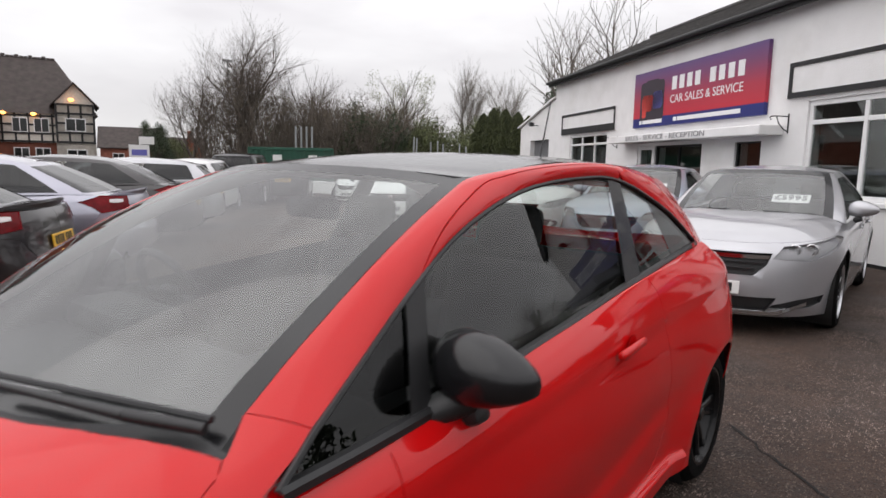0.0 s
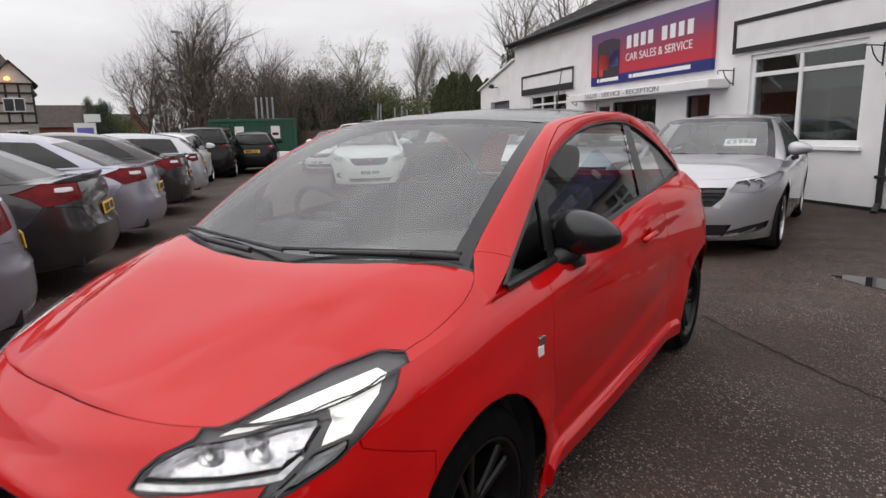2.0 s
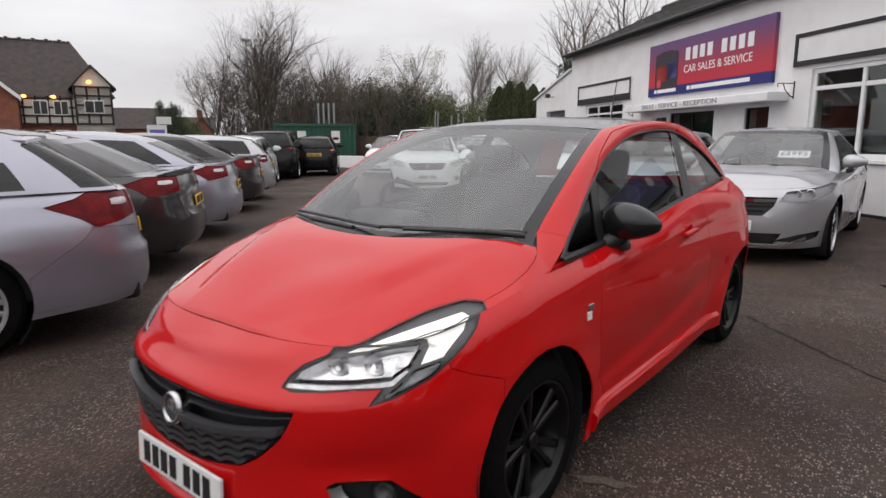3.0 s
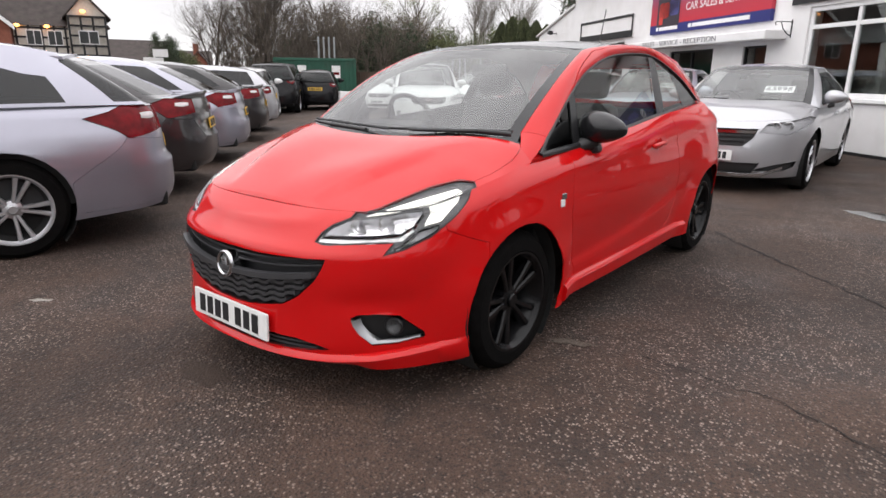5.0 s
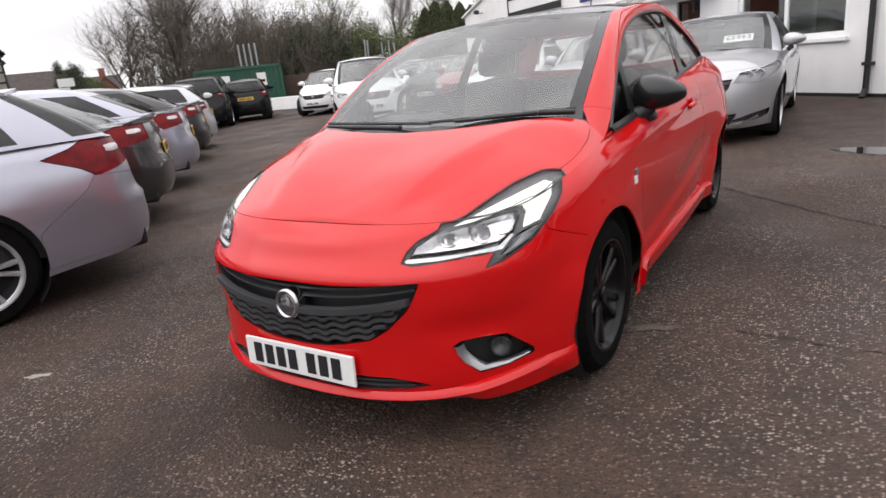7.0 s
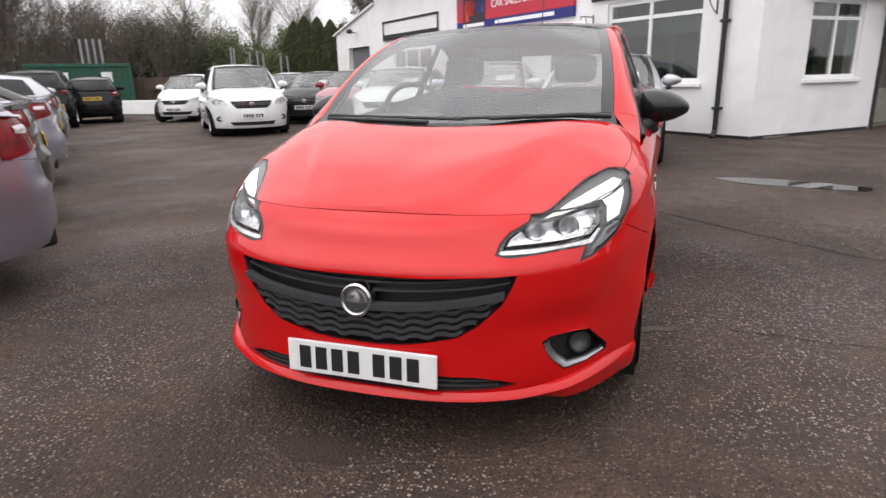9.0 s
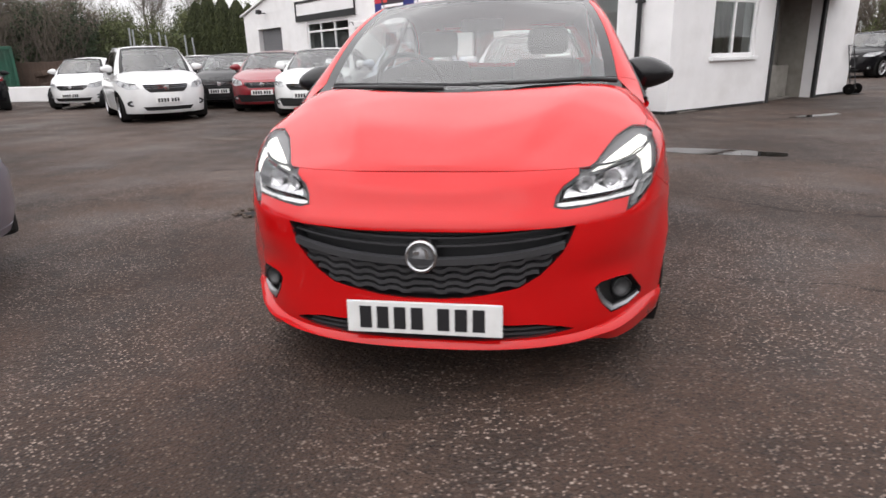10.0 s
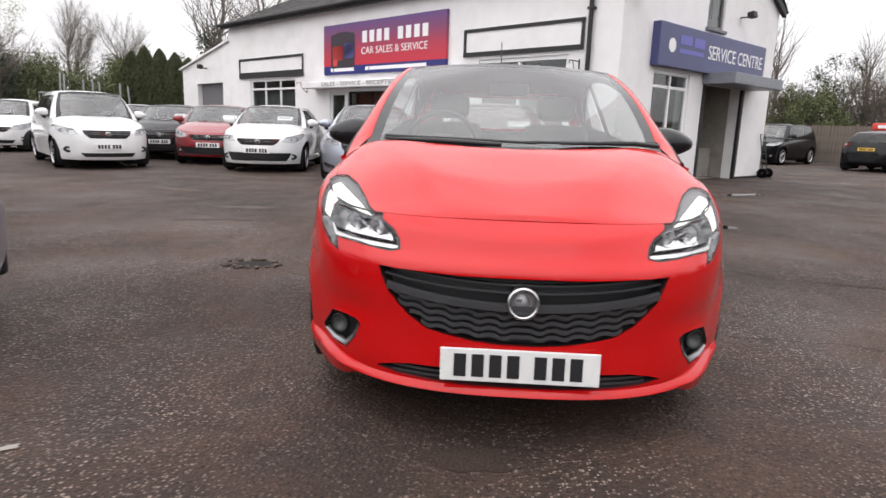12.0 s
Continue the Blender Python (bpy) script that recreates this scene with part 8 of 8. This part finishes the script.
# lamp post near the big tree
POST = thing("lamp_post", "tall grey street lamp post", "lamp", pose(-31.5, 19.6, 0))
bm = bmesh.new()
add_tube(bm, (0, 0, 0), (0, 0, 7.2), 0.09, 0.05, 10)
part("shaft", bm, M_GALV, POST)
part("lantern", box((-0.1, -0.3, 7.15), (0.1, 0.3, 7.3), 0.04), M_GALV, POST)

# ---- houses across the road ----
M_BRICK = material("red_brickwork", (0.24, 0.085, 0.055), rough=0.9, var=0.25, scale=3, bump=0.3, dirt=(0.10, 0.05, 0.04), dirt_amount=0.5)
M_TILE = material("brown_roof_tiles", (0.055, 0.043, 0.040), rough=0.85, var=0.25, scale=2, dirt=(0.04, 0.045, 0.03), dirt_amount=0.3)
M_PLASTER = material("cream_plaster", (0.62, 0.58, 0.52), rough=0.85, var=0.1, dirt=(0.35, 0.32, 0.28), dirt_amount=0.3)


def gable_house(parent, x0, x1, y0, y1, eave, ridge, wall, roof_mat, over=0.35, along="x"):
    """Walls and a pitched roof; the ridge runs along x or y."""
    part("wall", box((x0, y0, 0), (x1, y1, eave)), wall, parent)
    bm = bmesh.new()
    if along == "x":
        ym = (y0 + y1) / 2
        prof = [(y0 - over, eave - over * 0.5), (ym, ridge), (y1 + over, eave - over * 0.5), (y1 + over, eave - over * 0.5 - 0.12), (ym, ridge - 0.16), (y0 - over, eave - over * 0.5 - 0.12)]
        ends = [[bm.verts.new((x, y, z)) for y, z in prof] for x in (x0 - over, x1 + over)]
        tri = [((x, y0, eave), (x, y1, eave), (x, ym, ridge - 0.16)) for x in (x0 + 0.002, x1 - 0.002)]
    else:
        xm = (x0 + x1) / 2
        prof = [(x0 - over, eave - over * 0.5), (xm, ridge), (x1 + over, eave - over * 0.5), (x1 + over, eave - over * 0.5 - 0.12), (xm, ridge - 0.16), (x0 - over, eave - over * 0.5 - 0.12)]
        ends = [[bm.verts.new((x, y, z)) for x, z in prof] for y in (y0 - over, y1 + over)]
        tri = [((x0, y, eave), (x1, y, eave), (xm, y, ridge - 0.16)) for y in (y0 + 0.002, y1 - 0.002)]
    for k in range(6):
        bm.faces.new((ends[0][k], ends[0][(k + 1) % 6], ends[1][(k + 1) % 6], ends[1][k]))
    bm.faces.new(ends[0][:3] + ends[0][3:]), bm.faces.new(list(reversed(ends[1])))
    bmesh.ops.recalc_face_normals(bm, faces=bm.faces[:])
    part("roof", bm, roof_mat, parent)
    for t in tri:
        g = bmesh.new()
        g.faces.new([g.verts.new(c) for c in t])
        part("gable", g, wall, parent)


def house_window(parent, x, y, z, w, h, turn=0):
    fr = part("window", box((-w / 2, -0.05, 0), (w / 2, 0.05, h), 0.01), M_WHITEPVC, parent, m=pose(x, y, z, 0, 0, turn))
    for k in range(2):
        a = -w / 2 + 0.07 + k * (w / 2 - 0.035)
        part("pane", box((a, -0.06, 0.07), (a + w / 2 - 0.105, -0.045, h - 0.07)), M_DGLASS, fr)


# local x runs along the road (to the viewer's right), local -y faces the yard
PUB = thing("timbered_pub", "old brick and half-timbered pub with brown tiled roof", "house", pose(-58.4, 16.2, 0, 0, 0, 70.5))
part("wall", box((-12.0, 0.0, 0), (6.2, 9.0, 5.2)), M_BRICK, PUB)
bm = bmesh.new()
eaves = [bm.verts.new(c) for c in ((-12.4, -0.45, 5.0), (6.6, -0.45, 5.0), (6.6, 9.45, 5.0), (-12.4, 9.45, 5.0))]
ridge = [bm.verts.new(c) for c in ((-12.4, 4.5, 10.1), (3.7, 4.5, 10.1))]
for f in ((0, 1, 5, 4), (1, 2, 5), (2, 3, 4, 5), (3, 0, 4), (3, 2, 1, 0)):
    bm.faces.new([(eaves + ridge)[k] for k in f])
bmesh.ops.recalc_face_normals(bm, faces=bm.faces[:])
part("roof", bm, M_TILE, PUB)
for k in range(48):
    part("ridge_tile", box((-12.3 + k * 0.333, 4.40, 10.06), (-12.3 + k * 0.333 + 0.31, 4.60, 10.22 + (0.10 if k % 3 == 0 else 0.0)), 0.03), M_TILE, PUB)
gable_house(PUB, -8.4, -0.6, -3.0, 0.5, 5.0, 8.6, M_BRICK, M_TILE, along="y")
part("timber_bay", box((-0.5, -0.25, 2.6), (6.25, -0.02, 5.0)), M_PLASTER, PUB)
part("side_bay", box((3.4, -1.1, 0.0), (6.3, -0.02, 5.9)), M_PLASTER, PUB)
gable_house(PUB, 3.4, 6.3, -1.1, 2.6, 5.9, 7.7, M_PLASTER, M_TILE, along="y")
for z in (2.62, 3.3, 4.0, 4.75):
    part("timber_beam", box((-0.5, -0.31, z), (3.38, -0.252, z + 0.16)), M_BLACKTRIM, PUB)
for z in (2.62, 3.4, 4.2, 5.0, 5.75):
    part("timber_beam", box((3.4, -1.17, z), (6.3, -1.102, z + 0.16)), M_BLACKTRIM, PUB)
for x in (-0.4, 0.5, 1.4, 2.3, 3.1):
    part("timber_post", box((x, -0.325, 2.6), (x + 0.15, -0.254, 5.0)), M_BLACKTRIM, PUB)
for x in (3.4, 4.3, 5.2, 6.14):
    part("timber_post", box((x, -1.19, 2.6), (x + 0.16, -1.104, 5.9)), M_BLACKTRIM, PUB)
for x, z in ((0.9, 1.0), (2.4, 1.0), (0.9, 3.45), (2.4, 3.45)):
    house_window(PUB, x, -0.30, z, 1.1, 1.2)
for z in (1.0, 3.6):
    house_window(PUB, 4.85, -1.15, z, 1.5, 1.1)
for x in (-6.5, -3.0):
    for z in (1.0, 3.4):
        house_window(PUB, x, -3.05, z, 1.4, 1.4)
for s in (-1, 1):
    bm = bmesh.new()
    a, b = Vector((-4.5 + s * 4.25, -3.42, 4.75)), Vector((-4.5, -3.42, 8.62))
    bm.faces.new([bm.verts.new(c) for c in (a, b, b + Vector((0, 0, -0.35)), a + Vector((0, 0, -0.35)))])
    part("barge_board", solid_patch(bm, 0.05), M_WHITEPVC, PUB)
part("chimney", box((-3.0, 4.0, 9.0), (-1.8, 5.0, 11.6), 0.02), M_BRICK, PUB)
for x, y, z in ((-0.2, -0.5, 4.95), (1.9, -0.5, 4.95), (4.6, -1.5, 6.2), (-4.5, -3.7, 7.3)):
    ob = thing("wall_lamp", "warm glowing lamp on the pub wall", "lamp", PUB.matrix_basis @ pose(x, y, z), "pub lamps")
    bm = bmesh.new()
    bmesh.ops.create_uvsphere(bm, u_segments=10, v_segments=8, radius=0.22)
    for v in bm.verts:
        v.co.z *= 0.6
    part("bulb", bm, M_LAMPGLOW, ob, smooth=True)
    part("arm", box((-0.03, 0.1, 0.1), (0.03, 0.5, 0.16)), M_BLACKTRIM, ob)
for (hx, hy, turn, w, d, e, r, label, ch) in ((-84.0, 38.0, 64, 7.5, 7.0, 3.0, 5.75, "low brown-roofed house across the road", False), (-94.5, 50.5, 60, 7.5, 7.0, 2.7, 5.0, "small red-brick house with a chimney", True)):
    ob = thing("house", label, "house", pose(hx, hy, 0, 0, 0, turn), "houses across the road")
    gable_house(ob, -w / 2, w / 2, 0, d, e, r, M_BRICK, M_TILE)
    house_window(ob, -1.6, -0.04, 0.9, 1.4, 1.2)
    house_window(ob, 1.6, -0.04, 0.9, 1.4, 1.2)
    if ch:
        gable_house(ob, 0.3, 3.4, -1.5, 0.5, 2.8, 4.8, M_BRICK, M_TILE, along="y")
        part("chimney", box((1.2, 2.0, 4.2), (2.1, 2.8, 6.1), 0.02), M_BRICK, ob)
BOARD = thing("notice_board", "white and blue roadside notice boards on a post", "sign", pose(-52.0, 24.0, 0, 0, 0, 65))
part("post", box((-0.08, 0.0, 0), (0.08, 0.1, 3.0)), M_WHITEPVC, BOARD)
part("panel", box((-0.9, -0.06, 1.4), (0.7, -0.003, 2.6), 0.01), M_PLATEW, BOARD)
part("panel", box((-0.1, -0.12, 2.65), (1.1, -0.06, 3.3), 0.01), M_PLATEW, BOARD)
part("panel_bar", box((-0.7, -0.075, 1.7), (0.5, -0.062, 2.2)), M_SIGNVIOLET, BOARD)
fence(-47.0, 12.0, -40.0, 26.0, 1.1, M_WOODBROWN, "low dark roadside fence", 0.35)
bush(-62.0, 30.0, (2.0, 2.0, 5.0), M_LEAFDARK, 60, "dark shrub beside the pub")
bush(-70.0, 37.0, (3.0, 2.5, 3.5), M_LEAFMID, 61, "green shrub before the houses")
for k, (bx, by) in enumerate(((-60.0, 40.0), (-52.0, 42.0), (-66.0, 46.0), (-46.0, 36.0))):
    bush(bx, by, (4.0, 3.5, 2.6), M_BROWNBUSH if k % 2 else M_LEAFDARK, 62 + k, "far boundary shrubs across the road", 24, 0.2, 80)

# ---- parked cars ----
INSIGNIA = car_spec(L=4.84, W=0.928, H=1.498, wb=2.737, front=0.98, cowl=1.18, header=2.05, roof_end=1.20, glass_end=0.42, wheel=0.345, belt=0.645, hood=0.535, grille_w=0.46, grille_z=(0.735, 0.545), intake=(0.36, 0.24, 0.52), front_plate_z=0.44, fog_z=0.33, skirt_trim=(0.226, 0.72), back=0.885, tail_z=0.915, tail=(0.62, 0.3, 0.14), rear_plate_z=0.72, lamp_w=0.40, lip=("boot", 0.66, 0.05, 0.055), R=[(0.19, 2.30), (0.34, 2.40), (0.42, 2.42), (0.60, 2.415), (0.66, 2.38), (0.85, 2.36), (1.08, 2.30)], corner=((0.46, 0.268), (0.50, 0.300), (0.66, 0.345), (0.82, 0.375), (0.80, 0.310), (0.72, 0.270)))
ESTATE = car_spec(L=4.91, W=0.928, H=1.52, wb=2.737, front=0.98, cowl=1.18, header=2.05, roof_end=0.72, glass_end=0.16, wheel=0.345, belt=0.645, hood=0.475, tail_z=0.915, tail=(0.70, 0.3, 0.16), rear_plate_z=0.72, back=0.845, glass_b=0.79, lip=("roof", 0.60, 0.14, -0.01), R=[(0.19, 2.33), (0.34, 2.435), (0.42, 2.455), (0.60, 2.45), (0.66, 2.41), (0.85, 2.385), (1.09, 2.33)], vtop=[(0, 0.9), (0.25, 0.88), (0.6, 0.86), (0.7, 0.8), (0.79, 0.5), (0.875, 0.9), (1, 0.9)])
MERIVA = car_spec(grille_w=0.44, grille_z=(0.775, 0.62), intake=(0.33, 0.25, 0.5), front_plate_z=0.46, fog_z=0.40, lamp_w=0.34, L=4.29, W=0.906, H=1.615, wb=2.644, front=0.88, cowl=0.98, header=1.55, roof_end=0.25, glass_end=0.12, wheel=0.315, belt=0.62, hood=0.50)
HATCH = car_spec(grille_w=0.44, intake=(0.42, 0.25, 0.66), front_plate_z=0.47, fog_z=0.34, hood=0.515, L=4.25, W=0.90, H=1.47, wb=2.64, front=0.9, cowl=1.05, header=1.8, roof_end=0.5, glass_end=0.12, wheel=0.315)
SMALL = car_spec(L=3.55, W=0.815, H=1.488, wb=2.30, front=0.70, cowl=0.80, header=1.35, roof_end=0.25, glass_end=0.1, wheel=0.29, nf=2.1)
SUV = car_spec(L=4.5, W=0.92, H=1.69, wb=2.66, front=0.9, cowl=1.1, header=1.75, roof_end=0.25, glass_end=0.1, wheel=0.36, clear=0.25, belt=0.62, hood=0.52)


def heading(hx, hy):
    return math.degrees(math.atan2(hx, -hy))


RH = heading(-0.60, -0.80)
LEFT_ROW = "cars in the row with tails to the aisle"
BY_SHOP = "cars parked before the showroom"
make_car("silver estate car with clear-tipped red tail lamps", ESTATE, M_SILVER, pose(-3.86, -2.935, 0, 0, 0, heading(-0.25, -0.968)), LEFT_ROW, columns=16, rows=18)
make_car("dark grey sloping-tail saloon with lip spoiler", INSIGNIA, M_GREY, pose(-6.0, -1.18, 0, 0, 0, RH), LEFT_ROW)
make_car("silver sloping-tail saloon in the row", INSIGNIA, M_SILVER, pose(-7.76, 0.47, 0, 0, 0, RH), LEFT_ROW)
make_car("dark grey sloping-tail saloon further along", INSIGNIA, M_GREY, pose(-10.1, 2.5, 0, 0, 0, RH), LEFT_ROW)
make_car("pale silver hatchback half hidden in the row", HATCH, M_SILVER2, pose(-11.7, 4.3, 0, 0, 0, RH), LEFT_ROW)
make_car("small white hatchback with its tail outwards", SMALL, M_WHITE, pose(-14.25, 7.7, 0, 0, 0, heading(-0.72, 0.69)), LEFT_ROW)
make_car("black tall car with yellow rear plate", SUV, M_BLACKP, pose(-17.05, 10.9, 0, 0, 0, heading(-0.72, 0.69)), LEFT_ROW)
make_car("black small car with red rear lamps", SMALL, M_BLACKP, pose(-17.2, 12.9, 0, 0, 0, heading(-0.72, 0.69)), LEFT_ROW)
make_car("silver saloon facing the yard, price card on its windscreen", INSIGNIA, M_SILVER2, pose(0.10, 6.55, 0, 0, 0, 0), BY_SHOP, columns=14, rows=14, card=2)
make_car("pale blue-silver saloon beside the entrance", INSIGNIA, M_BLUESILVER, pose(-2.35, 9.3, 0, 0, 0, heading(0.1, -1)), BY_SHOP, card=1)
make_car("white hatchback with black lower grille", HATCH, M_WHITE, pose(-4.95, 10.75, 0, 0, 0, heading(0.12, -1)), BY_SHOP, card=1)
make_car("deep red hatchback with chrome grille bar", HATCH, M_DEEPRED, pose(-7.0, 12.4, 0, 0, 0, heading(0.25, -1)), BY_SHOP, card=1)
make_car("black hatchback between the white and red cars", HATCH, M_BLACKP, pose(-8.9, 13.6, 0, 0, 0, heading(0.3, -1)), BY_SHOP, card=1)
make_car("white hatchback at the back of the yard", HATCH, M_WHITE, pose(-10.8, 15.0, 0, 0, 0, heading(0.35, -1)), BY_SHOP)
make_car("white tall five-door family car with silver roof rails", MERIVA, M_WHITE, pose(-9.0, 9.75, 0, 0, 0, heading(0.68, -0.73)), BY_SHOP)
make_car("small white rounded hatchback by the timber stack", SMALL, M_WHITE, pose(-13.9, 13.9, 0, 0, 0, heading(0.35, -1)), BY_SHOP)
make_car("black tall car by the timber fence", SUV, M_BLACKP, pose(12.6, 23.3, 0, 0, 0, heading(-0.75, -0.65)), "cars by the fence")
make_car("black tall car with yellow rear plate by the fence", HATCH, M_BLACKP, pose(15.0, 19.9, 0, 0, 0, heading(0.75, 0.66)), "cars by the fence")
roof_sign = thing("roof_sign", "red car-roof sign with white marks", "sign", pose(15.0, 19.9, 1.475, 0, 0, heading(0.75, 0.66)))
part("sign_body", box((-0.55, -0.12, 0.0), (0.55, 0.12, 0.26), 0.04), M_SIGNRED, roof_sign, smooth=True, angle=40)
for x in (-0.25, 0.22):
    part("sign_mark", box((x - 0.14, 0.121, 0.07), (x + 0.14, 0.126, 0.19)), M_SIGNWHITE, roof_sign)
